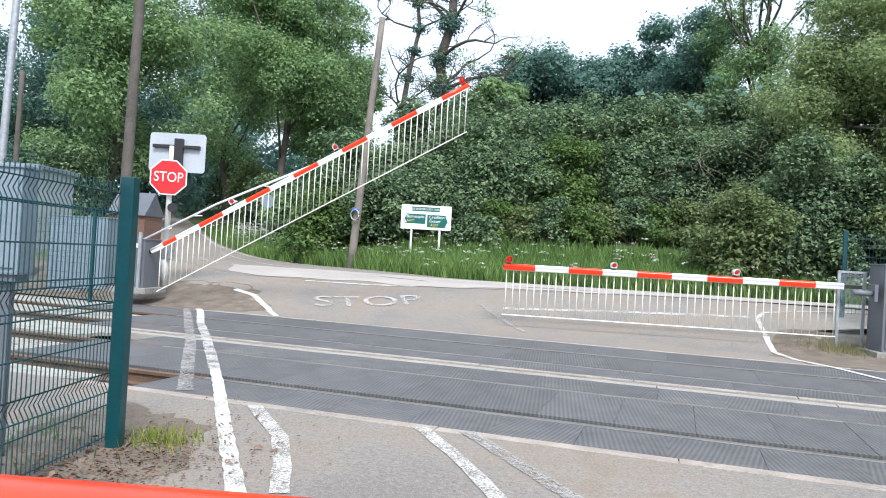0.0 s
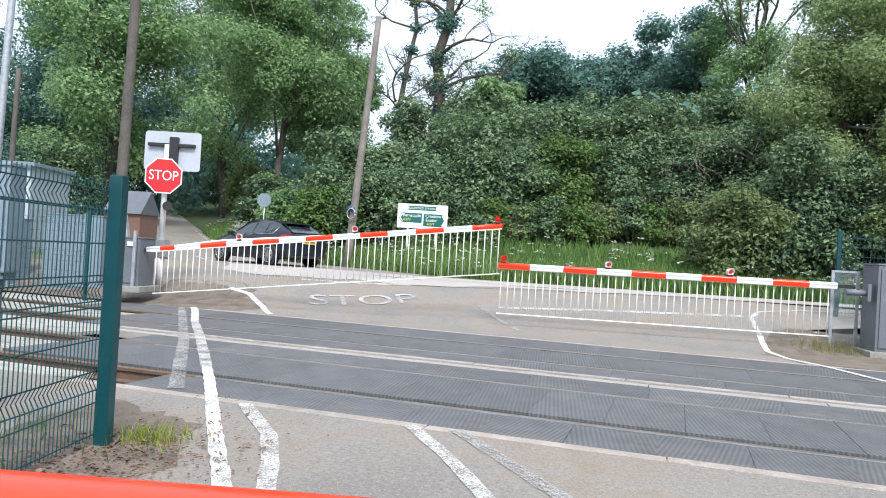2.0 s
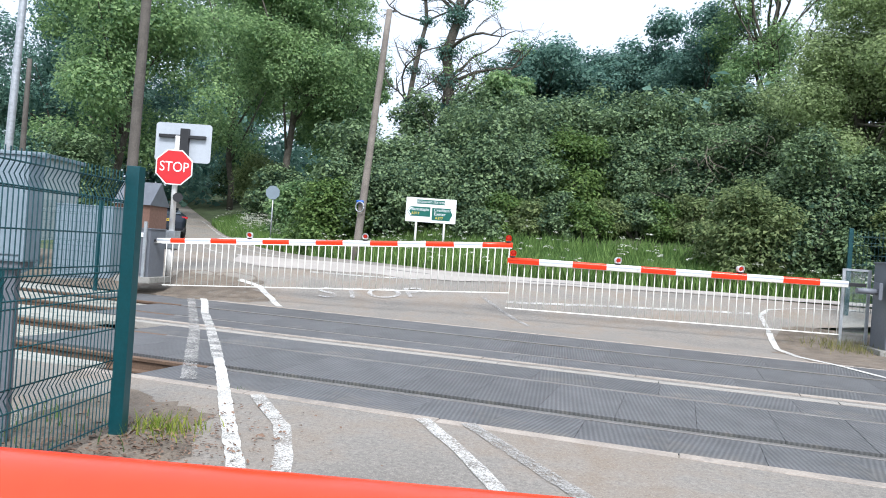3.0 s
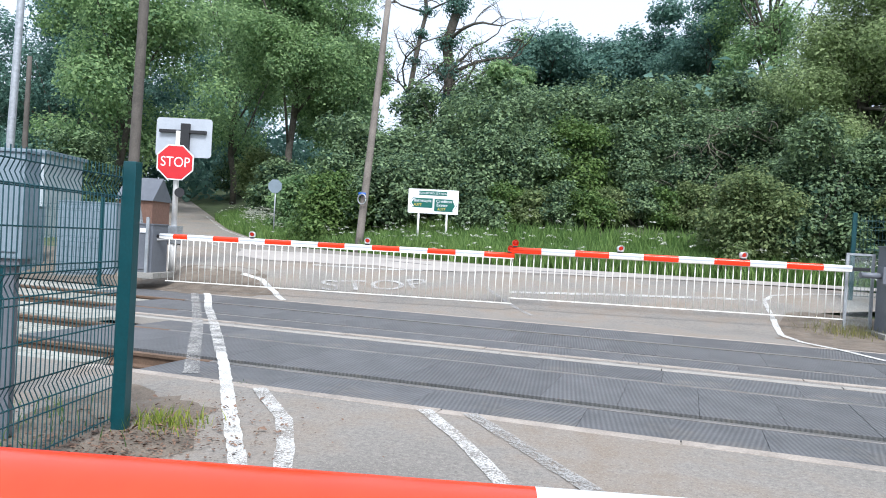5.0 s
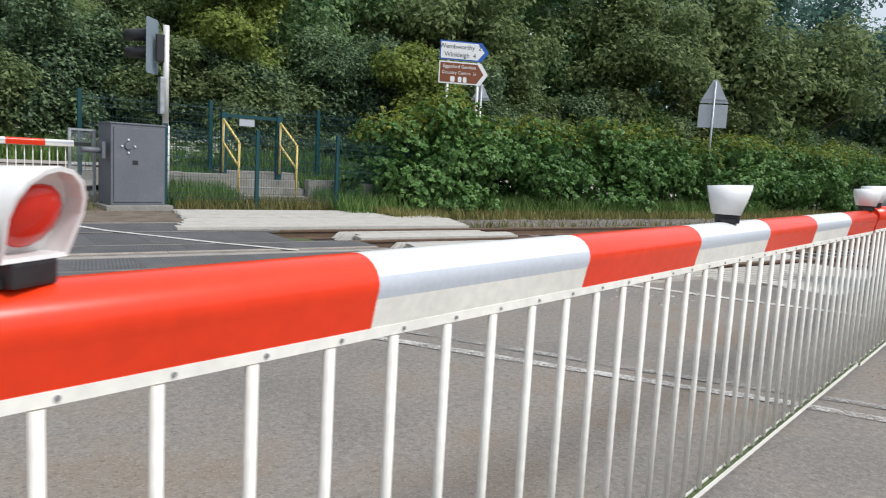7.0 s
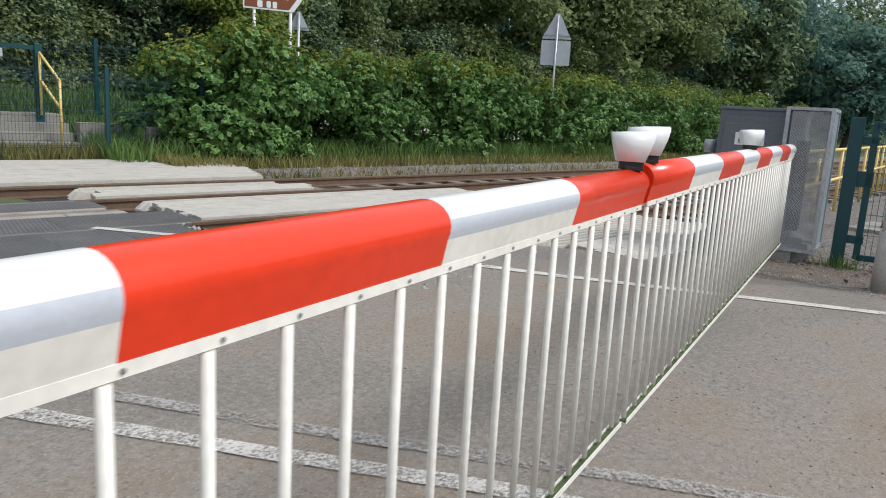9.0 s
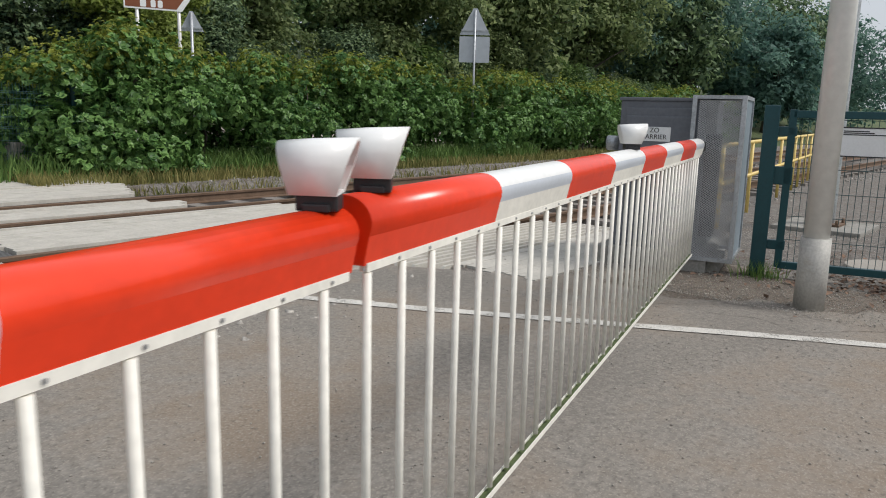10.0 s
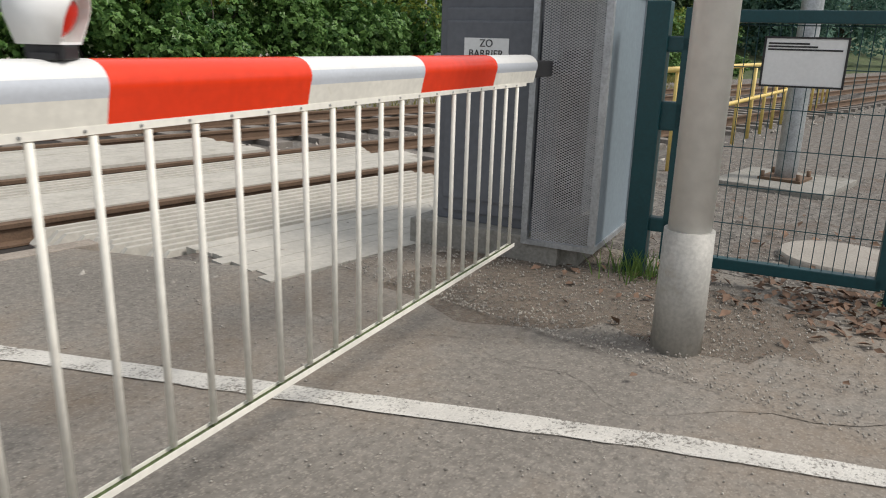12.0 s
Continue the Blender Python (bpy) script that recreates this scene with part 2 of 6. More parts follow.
M_GALV = shader("galvanised_steel", (0.42, 0.44, 0.46), 0.45, metal=0.6, var=0.2, scale=9, fine=60, bump=0.06)
M_MESH = shader("galvanised_mesh", (0.5, 0.51, 0.52), 0.5, metal=0.2, var=0.15, bump=0.05)
M_POSTMETAL = shader("weathered_post", (0.74, 0.73, 0.7), 0.34, metal=0.15, var=0.06, scale=3, fine=20, bump=0.02, dirt=(0.5, 0.44, 0.37), dirt_amount=0.2, dirt_scale=2.5)
M_SLEEVE = shader("post_sleeve", (0.42, 0.41, 0.38), 0.6, metal=0.1, var=0.15, scale=4, bump=0.1, dirt=(0.3, 0.26, 0.19), dirt_amount=0.4, dirt_scale=3)
M_GREEN = shader("green_powder_coat", (0.003, 0.052, 0.062), 0.4, var=0.12, scale=4, bump=0.03)
M_WIRE = shader("green_wire", (0.006, 0.05, 0.06), 0.45, var=0.1, bump=0.0)
M_YELLOW = shader("yellow_rail", (0.74, 0.55, 0.18), 0.45, var=0.1, scale=6, bump=0.05, dirt=(0.4, 0.3, 0.15), dirt_amount=0.2)
M_SIGNBACK = shader("sign_back", (0.46, 0.49, 0.53), 0.5, metal=0.2, var=0.06, bump=0.02)
M_SIGNWHITE = shader("sign_white", (0.78, 0.79, 0.79), 0.4, var=0.04, bump=0.0, dirt=(0.5, 0.48, 0.4), dirt_amount=0.12)
M_SIGNRED = shader("sign_red", (0.55, 0.015, 0.02), 0.4, var=0.05, bump=0.0)
M_SIGNGREEN = shader("sign_green", (0.004, 0.11, 0.085), 0.4, var=0.05, bump=0.0)
M_SIGNBLUE = shader("sign_blue", (0.02, 0.1, 0.4), 0.4, var=0.05, bump=0.0)
M_SIGNBROWN = shader("sign_brown", (0.2, 0.06, 0.02), 0.4, var=0.05, bump=0.0)
M_INK = shader("sign_ink", (0.015, 0.015, 0.018), 0.5, var=0.05, bump=0.0)
M_AMBER = shader("sign_yellow", (0.75, 0.55, 0.05), 0.4, var=0.05, bump=0.0)
M_PALEWOOD = shader("weathered_pole_wood", (0.2, 0.175, 0.15), 0.85, var=0.25, scale=3, fine=30, bump=0.4)
# darker copy of the pole wood: the shade on the poles is in its colour
M_SHADEDPOLE = shader("shaded_pole_wood", (0.1, 0.088, 0.075), 0.85, var=0.25, scale=3, fine=30, bump=0.4)
M_BARK = shader("bark", (0.085, 0.075, 0.06), 0.95, var=0.35, scale=5, fine=30, bump=0.8)
M_TWIG = shader("pale_twig", (0.22, 0.19, 0.15), 0.9, var=0.25, bump=0.3)
M_BRICK = shader("brick", (0.2, 0.115, 0.085), 0.9, var=0.2, bump=0.4)
M_HUT = shader("hut_white", (0.42, 0.46, 0.49), 0.6, var=0.06, bump=0.05)
M_CARPAINT = shader("dark_blue_car_paint", (0.022, 0.028, 0.04), 0.16, metal=0.35, var=0.05, bump=0.0)
M_CARGLASS = shader("tinted_glass", (0.16, 0.19, 0.2), 0.05, metal=0.5, var=0.02, bump=0.0, spec=0.8)
M_TYRE = shader("tyre", (0.02, 0.02, 0.02), 0.85, var=0.2, bump=0.2)
M_RIM = shader("alloy_rim", (0.55, 0.56, 0.58), 0.3, metal=0.9, var=0.08, bump=0.0)
M_TAILLIGHT = shader("tail_light", (0.4, 0.01, 0.015), 0.15, var=0.05, bump=0.0)
M_HEADLIGHT = shader("headlight", (0.6, 0.62, 0.65), 0.1, var=0.05, bump=0.0)
M_PLATE = shader("plate_yellow", (0.75, 0.52, 0.04), 0.4, var=0.04, bump=0.0)
M_DEADLEAF = shader("dead_leaf", (0.17, 0.105, 0.07), 0.85, var=0.4, scale=4, fine=20, bump=0.1)
M_GLASS = shader("clear_guard_sheet", (0.9, 0.95, 0.95), 0.08, var=0.02, bump=0.0)
M_GLASS.node_tree.nodes["Principled BSDF"].inputs["Transmission Weight"].default_value = 0.95
M_GLASS.node_tree.nodes["Principled BSDF"].inputs["IOR"].default_value = 1.1
# oak, laurel, bluish and pale willow leaf colours have distance haze mixed in
L_OAK = leaf_shader("oak_leaf", (0.1, 0.19, 0.09), (0.4, 0.55, 0.25), 0.55, 0.54)
L_DARK = leaf_shader("laurel_leaf", (0.032, 0.072, 0.045), (0.27, 0.37, 0.18), 0.5, 0.36)
# far trees and ivy: the bluish haze is in this leaf colour
L_BLUE = leaf_shader("hazy_blue_leaf", (0.065, 0.14, 0.12), (0.2, 0.335, 0.26), 0.55, 0.48)
L_OLIVE = leaf_shader("willow_leaf", (0.085, 0.135, 0.055), (0.32, 0.385, 0.165), 0.55, 0.48)
L_WILLOW = leaf_shader("pale_willow_leaf", (0.13, 0.19, 0.08), (0.44, 0.54, 0.26), 0.55, 0.6)
L_HEDGE = leaf_shader("sycamore_leaf", (0.04, 0.11, 0.03), (0.22, 0.375, 0.11), 0.34, 0.32)
L_HEDGETOP = leaf_shader("young_sycamore_leaf", (0.13, 0.2, 0.03), (0.38, 0.4, 0.08), 0.4, 0.4)
L_BRIGHT = leaf_shader("young_leaf", (0.06, 0.12, 0.035), (0.19, 0.28, 0.08), 0.5, 0.4)
L_GRASS = leaf_shader("grass_blade", (0.065, 0.135, 0.035), (0.21, 0.32, 0.09), 0.55, 0.3)
L_DRYGRASS = leaf_shader("dry_grass", (0.13, 0.145, 0.045), (0.33, 0.29, 0.11), 0.6, 0.3)
L_LIME = leaf_shader("lime_leaf", (0.11, 0.165, 0.035), (0.36, 0.43, 0.11), 0.55, 0.45)
L_UMBEL = leaf_shader("white_umbel", (0.5, 0.52, 0.42), (0.75, 0.76, 0.66), 0.7, 0.3)


# ---- mesh tools ----
def part(name, bm, material, parent=None, label="", smooth=False):
    me = bpy.data.meshes.new(name)
    bm.to_mesh(me)
    bm.free()
    for mt in (material if isinstance(material, (list, tuple)) else [material]):
        me.materials.append(mt)
    if smooth:
        me.polygons.foreach_set("use_smooth", [True] * len(me.polygons))
    ob = new(name, me)
    ob.parent = parent
    if label:
        ob["label"] = label
    return ob


def thing(name, label, category, m=None, group="", kind=""):
    ob = new(name)
    ob.empty_display_size = 0.2
    if m is not None:
        ob.matrix_basis = m
    return tagged(ob, label, category, group, kind)


def box(bm, x0, x1, y0, y1, z0, z1, bevel=0.0, m=None, mat=0):
    vs = [bm.verts.new((x, y, z)) for z in (z0, z1) for y in (y0, y1) for x in (x0, x1)]
    fs = [bm.faces.new([vs[i] for i in f]) for f in ((0, 2, 3, 1), (4, 5, 7, 6), (0, 1, 5, 4), (2, 6, 7, 3), (0, 4, 6, 2), (1, 3, 7, 5))]
    for f in fs:
        f.material_index = mat
    if bevel:
        edges = list({e for f in fs for e in f.edges})
        r = bmesh.ops.bevel(bm, geom=edges, offset=bevel, segments=2, affect="EDGES", profile=0.7)
        vs = list({v for f in r["faces"] for v in f.verts} | {v for v in vs if v.is_valid})
        for f in r["faces"]:
            f.material_index = mat
    if m is not None:
        bmesh.ops.transform(bm, matrix=m, verts=[v for v in vs if v.is_valid])
    return bm


def tube(bm, p0, p1, r0, r1=None, seg=8, cap=True, mat=0):
    p0, p1 = Vector(p0), Vector(p1)
    r1 = r0 if r1 is None else r1
    d = (p1 - p0).normalized()
    u = d.orthogonal().normalized()
    v = d.cross(u)
    a, b = [], []
    for i in range(seg):
        w = u * math.cos(2 * math.pi * i / seg) + v * math.sin(2 * math.pi * i / seg)
        a.append(bm.verts.new(p0 + w * r0))
        b.append(bm.verts.new(p1 + w * r1))
    for i in range(seg):
        f = bm.faces.new((a[i], a[(i + 1) % seg], b[(i + 1) % seg], b[i]))
        f.smooth, f.material_index = True, mat
    if cap:
        bm.faces.new(a[::-1]).material_index = mat
        bm.faces.new(b).material_index = mat
    return bm


def polytube(bm, pts, radii, seg=6, mat=0):
    rings = []
    u = None
    for i, p in enumerate(pts):
        d = (Vector(pts[min(i + 1, len(pts) - 1)]) - Vector(pts[max(i - 1, 0)])).normalized()
        u = d.orthogonal().normalized() if u is None else (u - d * u.dot(d)).normalized()
        v = d.cross(u)
        rings.append([bm.verts.new(Vector(p) + (u * math.cos(2 * math.pi * k / seg) + v * math.sin(2 * math.pi * k / seg)) * radii[i]) for k in range(seg)])
    for a, b in zip(rings, rings[1:]):
        for k in range(seg):
            f = bm.faces.new((a[k], a[(k + 1) % seg], b[(k + 1) % seg], b[k]))
            f.smooth, f.material_index = True, mat
    bm.faces.new(rings[0][::-1]).material_index = mat
    bm.faces.new(rings[-1]).material_index = mat
    return bm


def prism(bm, outline, h, m=None, mat=0):
    """A plate: an outline in x, y raised by h in z."""
    a = [bm.verts.new((x, y, 0)) for x, y in outline]
    b = [bm.verts.new((x, y, h)) for x, y in outline]
    fs = [bm.faces.new(a[::-1]), bm.faces.new(b)]
    n = len(outline)
    for i in range(n):
        fs.append(bm.faces.new((a[i], a[(i + 1) % n], b[(i + 1) % n], b[i])))
    for f in fs:
        f.material_index = mat
    if m is not None:
        bmesh.ops.transform(bm, matrix=m, verts=a + b)
    return bm


def raw_mesh(name, verts, faces, material):
    me = bpy.data.meshes.new(name)
    verts, faces = np.asarray(verts, dtype=np.float32), np.asarray(faces, dtype=np.int32)
    me.vertices.add(len(verts))
    me.vertices.foreach_set("co", verts.ravel())
    k = faces.shape[1]
    me.loops.add(faces.size)
    me.loops.foreach_set("vertex_index", faces.ravel())
    me.polygons.add(len(faces))
    me.polygons.foreach_set("loop_start", np.arange(0, faces.size, k, dtype=np.int32))
    me.polygons.foreach_set("loop_total", np.full(len(faces), k, dtype=np.int32))
    me.materials.append(material)
    me.update(calc_edges=True)
    return me


def text_mesh(body, size, depth=0.002):
    cu = bpy.data.curves.new("lettering", "FONT")
    cu.body, cu.size, cu.extrude, cu.align_x, cu.align_y = body, size, depth, "CENTER", "CENTER"
    ob = bpy.data.objects.new("lettering", cu)
    scene.collection.objects.link(ob)
    bpy.context.view_layer.update()
    me = bpy.data.meshes.new_from_object(ob.evaluated_get(bpy.context.evaluated_depsgraph_get()))
    bpy.data.objects.remove(ob)
    return me


def lettering(body, size, material, parent, m, name="lettering", bold=0.0):
    me = text_mesh(body, size)
    me.materials.clear()
    me.materials.append(material)
    ob = new(name, me)
    ob.parent = parent
    ob.matrix_basis = m
    return ob


def upright(x, y, z, yaw):
    """A board's pose: its face (local z) looks along yaw (degrees from +x), its local y is up."""
    return Matrix.Translation((x, y, z)) @ Matrix.Rotation(radians(yaw + 90), 4, "Z") @ Matrix.Rotation(radians(90), 4, "X")


# ---- heights of the land ----
def ease(t):
    t = min(1.0, max(0.0, t))
    return t * t * (3 - 2 * t)


VERGE = ((-60.0, 80.5), (-35.6, 52.9), (-17.8, 32.8), (-11.7, 27.4), (-8.0, 24.55), (-5.8, 23.25), (-2.4, 22.1), (2.0, 22.2), (8.0, 22.5))


def along(line, x):
    """Height of a broken line over x, level beyond its ends."""
    for (x0, y0), (x1, y1) in zip(line, line[1:]):
        if x0 <= x <= x1:
            return y0 + (y1 - y0) * (x - x0) / (x1 - x0)
    return line[0][1] if x < line[0][0] else line[-1][1]


def verge_y(x):
    return along(VERGE, x)


def land(x, y):
    """Height of the roads: level over the rails, up to the main road, then up the lane."""
    z = 0.68 * ease((y - 13.4 - 0.16 * max(x, 0)) / 5.0)
    z += 0.3 * ease((-x - 1.0) / 5.0) * ease((y - 13.1) / 2.0) * (1.0 - 0.75 * ease((y - 14.5) / 5.0))
    q = min(50.0, max(0.0, -0.6 * (x + 8.2) + 0.8 * (y - 25.0)))
    return z + (0.004 * q * q if q < 10 else 0.4 + 0.08 * (q - 10))


def bank(x, y):
    v = (y - verge_y(x)) * (1.0 - 0.36 * ease((-4.0 - x) / 6.0))
    if v <= 0:
        return 0.0
    return 0.16 * min(v, 2.5) + 0.3 * max(0.0, min(v - 2.5, 8.0)) + 0.15 * max(0.0, min(v - 10.5, 30.0))


def in_bed(x, y):
    """1 inside the track bed outside the crossing, 0 on the deck."""
    if not 5.6 < y < 13.6:
        return 0.0
    right = 10.6 + (9.0 - y) * 0.3
    left = 0.4 + (6.9 - y) * 0.45
    return ease((x - right) / 0.4) + ease((left - x) / 0.4)


def terrain(x, y):
    v = verge_y(x) - y
    under = ease((y - 12.9) / 0.3) * ease((v + 0.4) / 0.5) * (ease((x + 7.6 + 0.9 * (y - 13)) / 0.6) if y < 17.5 else 1.0) * (1.0 - ease((x - 6.6 - 1.2 * max(0.0, y - 16.0)) / 0.6))
    return land(x, y) + bank(x, y) - 0.035 - 0.2 * in_bed(x, y) - 0.12 * under


def sheet(name, xs, ys, height, material, label="", category="", keep=None):
    idx, verts, faces = {}, [], []
    for j, y in enumerate(ys):
        for i, x in enumerate(xs):
            idx[i, j] = len(verts)
            verts.append((x, y, height(x, y)))
    for j in range(len(ys) - 1):
        for i in range(len(xs) - 1):
            if keep is None or keep((xs[i] + xs[i + 1]) / 2, (ys[j] + ys[j + 1]) / 2):
                faces.append((idx[i, j], idx[i + 1, j], idx[i + 1, j + 1], idx[i, j + 1]))
    me = raw_mesh(name, verts, faces, material)
    me.polygons.foreach_set("use_smooth", [True] * len(me.polygons))
    return tagged(new(name, me), label, category, kind="structure")


def strip(name, lefts, rights, height, material, lift=0.0, n=24, label="", category="road", kind="structure", parent=None):
    """A sheet between two lines of points with the same number of points."""
    verts, faces = [], []
    for (x0, y0), (x1, y1) in zip(lefts, rights):
        for k in range(n + 1):
            x, y = x0 + (x1 - x0) * k / n, y0 + (y1 - y0) * k / n
            verts.append((x, y, height(x, y) + lift))
    for j in range(len(lefts) - 1):
        for k in range(n):
            a = j * (n + 1) + k
            faces.append((a, a + 1, a + n + 2, a + n + 1))
    me = raw_mesh(name, verts, faces, material)
    me.polygons.foreach_set("use_smooth", [True] * len(me.polygons))
    ob = new(name, me)
    ob.parent = parent
    return tagged(ob, label, category, kind=kind) if parent is None else ob


def dense(points, step):
    """Points along a polyline about step apart."""
    out = []
    for (x0, y0), (x1, y1) in zip(points, points[1:]):
        n = max(1, int(math.hypot(x1 - x0, y1 - y0) / step))
        out += [(x0 + (x1 - x0) * k / n, y0 + (y1 - y0) * k / n) for k in range(n)]
    return out + [points[-1]]


def road_line(points, width, material, label, lift=0.008, ragged=0.006):
    """A painted line on the road along a polyline."""
    pts = dense(points, 0.12)
    rng = random.Random(len(pts) + int(points[0][0] * 100))
    ls, rs = [], []
    for i, (x, y) in enumerate(pts):
        a, b = pts[max(i - 1, 0)], pts[min(i + 1, len(pts) - 1)]
        d = Vector((b[0] - a[0], b[1] - a[1])).normalized()
        w = width / 2 + rng.uniform(-ragged, ragged)
        v = width / 2 + rng.uniform(-ragged, ragged)
        ls.append((x - d.y * w, y + d.x * w))
        rs.append((x + d.y * v, y - d.x * v))
    return strip("road_marking", ls, rs, land, material, lift, 2, label, "road marking")


# ---- ground and roads ----
def spread(a, b, n0, far_out):
    inner = [a + (b - a) * k / n0 for k in range(n0 + 1)]
    outer = [60, 90, 140, 250, 500, 1200, 3000] if far_out else []
    return [a - d for d in reversed(outer)] + inner + [b + d for d in outer]


sheet("ground", spread(-40, 60, 200, True), spread(-25, 60, 170, True), terrain, M_GROUND, "rough grassy earth around the level crossing", "ground")

road_lefts = [(-3.0, -30), (-3.0, -8), (-2.0, 0), (-2.0, 3), (-1.8, 5), (-1.8, 6.1)]
road_rights = [(17.5, -30), (17.5, -8), (17.0, 0), (15.4, 2.4), (14.1, 4.2), (13.1, 6.1)]
strip("road_near", road_lefts, road_rights, lambda x, y: 0.0, M_ASPHALT, 0.0, 30, "grey coarse asphalt road up to the rails")
edge = [(14.9, -2.0), (14.6, 0.0), (14.2, 1.6), (13.9, 2.6), (13.55, 3.4), (13.5, 4.0), (13.75, 4.7)]
edge = [(x + 0.16 * math.sin(4.1 * y) + 0.07 * math.sin(11 * y), y) for x, y in dense(edge, 0.12)]
strip("gravel_margin", edge, [(15.49, y) for x, y in edge], lambda x, y: 0.001 + 0.006 * ease((x - 13.6) / 1.2), M_ASPHALT, 0.0, 12, "brown gritty earth between the road and the gate")
ap_l, ap_r = [], []
for k in range(34):
    y = 13.16 + 0.19 * k
    ap_l.append((-6.3 - 0.9 * (y - 13.16) - 0.5 * max(0.0, y - 16.5), y))
    ap_r.append((6.75 - 0.35 * ease((y - 13.2) / 1.2) + 0.25 * max(0.0, y - 15.2) + 1.6 * max(0.0, y - 16.6), y))
strip("road_approach", ap_l, ap_r, land, M_ASPHALT, 0.0, 70, "grey asphalt approach beyond the rails")
dirt_l = [(x, y) for x, y in ap_r if y < 16.8]
strip("dirt_margin", [(x - 0.25, y) for x, y in dirt_l], [(10.2, y) for x, y in dirt_l], land, M_DIRT, 0.006, 12, "brown grit between the road and the far cabinet")
dirt_l = [(x, y) for x, y in ap_l if y < 16.2]
strip("dirt_margin", [(-12.0, y) for x, y in dirt_l], [(x + 0.35 + 0.2 * math.sin(3 * y), y) for x, y in dirt_l], land, M_DIRT, 0.006, 12, "brown grit beside the far cabinet and stop sign")
MAIN_NEAR = ((-60, 69.0), (-35.6, 44.4), (-17.8, 25.2), (-14, 22.6), (-11.4, 21.0), (-9, 18.0), (-5.6, 16.0), (-2.6, 16.9), (0.46, 17.6), (4.57, 19.1), (8.0, 20.0), (60, 20.0))
PALE_NEAR = ((-7.0, 16.4), (-5.6, 16.2), (-2.6, 17.0), (0.46, 17.7), (4.57, 19.2), (8.0, 20.0), (60, 20.0))
PALE_FAR = ((-7.0, 18.9), (-2.1, 21.2), (1.5, 22.1), (8.0, 22.55), (60, 22.55))
for name, material, lift, near, far, x_end, label in (
        ("road_main", M_ASPHALT, 0.006, MAIN_NEAR, VERGE, -58.0, "grey worn asphalt main road along the verge"),
        ("road_patch", M_ROAD, 0.014, PALE_NEAR, PALE_FAR, -6.9, "pale worn surface dressing at the mouth of the junction")):
    main_l, main_r = [], []
    for k in range(240):
        x = 55 + (x_end - 55) * k / 239
        if name == "road_patch":
            x = 55 - (55 - x_end) * (k / 239) ** 0.7
        wob = 0.12 * math.sin(x * 1.7) + 0.06 * math.sin(x * 4.1) if name == "road_patch" else 0.0
        a, b = along(near, x) + wob, along(far, x) + (0.15 if far is VERGE else -0.5 * wob)
        if name == "road_patch":
            a = a + (b - a) * 0.5 * ease((-6.0 - x) / 0.9)
            b = b - (b - a) * 0.9 * ease((-6.0 - x) / 0.9)
        main_l.append((x, a))
        main_r.append((x, b))
    strip(name, main_l, main_r, land, material, lift, 26, label)

# ---- rails ----
RAILS = (6.9, 8.44, 10.38, 11.84)


def rail(y, lo, hi):
    """A rail of one I-shaped section: worn bright over the deck from lo to hi, rusty beyond it."""
    half = [(0.07, -0.15), (0.07, -0.135), (0.012, -0.12), (0.012, -0.04), (0.034, -0.033), (0.036, -0.003), (0.028, 0.003)]
    ring = [(a, b) for a, b in half] + [(-a, b) for a, b in reversed(half)]
    bm = bmesh.new()
    rings = [[bm.verts.new((x, y + a, b)) for a, b in ring] for x in (-80, lo, hi, 140)]
    n = len(ring)
    for q, (a, b) in enumerate(zip(rings, rings[1:])):
        for k in range(n):
            f = bm.faces.new((a[k], a[(k + 1) % n], b[(k + 1) % n], b[k]))
            f.material_index = 1 if q == 1 and 4 <= k <= 8 else 0
    bm.faces.new(rings[0])
    bm.faces.new(rings[-1][::-1])
    bmesh.ops.recalc_face_normals(bm, faces=bm.faces[:])
    return tagged(part("rail", bm, [M_RUST, M_RAILTOP]), "long rusty steel rail let into the crossing deck", "rail", "rails of the two tracks")


for y, lo, hi in zip(RAILS, (0.15, -1.6, -3.0, -4.0), (11.2, 10.9, 10.4, 9.9)):
    rail(y, lo, hi)

bm = bmesh.new()
box(bm, -12, 16, 6.0, 13.2, -0.3, -0.155)
tagged(part("deck_bed", bm, M_GAP), "dark dirt in the gaps under the deck panels", "ground", kind="structure")

# ---- deck panels ----
deck = thing("crossing_deck", "dark ribbed rubber panels between the rails of the crossing", "deck", kind="structure")


def panel_mesh(name, length, y0, y1, top=0.0):
    bm = bmesh.new()
    box(bm, 0.0012, length - 0.0012, y0, y1, -0.15, top)
    bmesh.ops.bevel(bm, geom=[e for e in bm.edges if all(v.co.z > -0.01 for v in e.verts)], offset=0.002, segments=1, affect="EDGES")
    me = bpy.data.meshes.new(name)
    bm.to_mesh(me)
    bm.free()
    me.materials.append(M_DECK)
    return me


def deck_row(y0, y1, x0, length, lo, hi):
    me = panel_mesh("deck_panel", length, y0, y1)
    rng = random.Random(int(y0 * 100))
    k = math.floor((lo - x0) / length)
    while x0 + k * length < hi - length * 0.5:
        p = new("deck_panel", me)
        p.parent = deck
        p.location = (x0 + k * length, 0, rng.uniform(-0.002, 0.001))
        k += 1


deck_row(6.16, 6.84, 3.87, 1.33, -0.1, 11.2)
deck_row(7.085, 8.4, 3.42, 0.665, -2.0, 10.9)
deck_row(8.49, 9.26, 4.4, 1.33, -2.2, 10.7)
deck_row(9.72, 10.32, 3.9, 1.33, -3.4, 10.3)
deck_row(10.48, 11.69, 3.6, 0.665, -4.0, 9.9)
deck_row(11.89, 13.06, 4.45, 1.33, -5.0, 9.4)

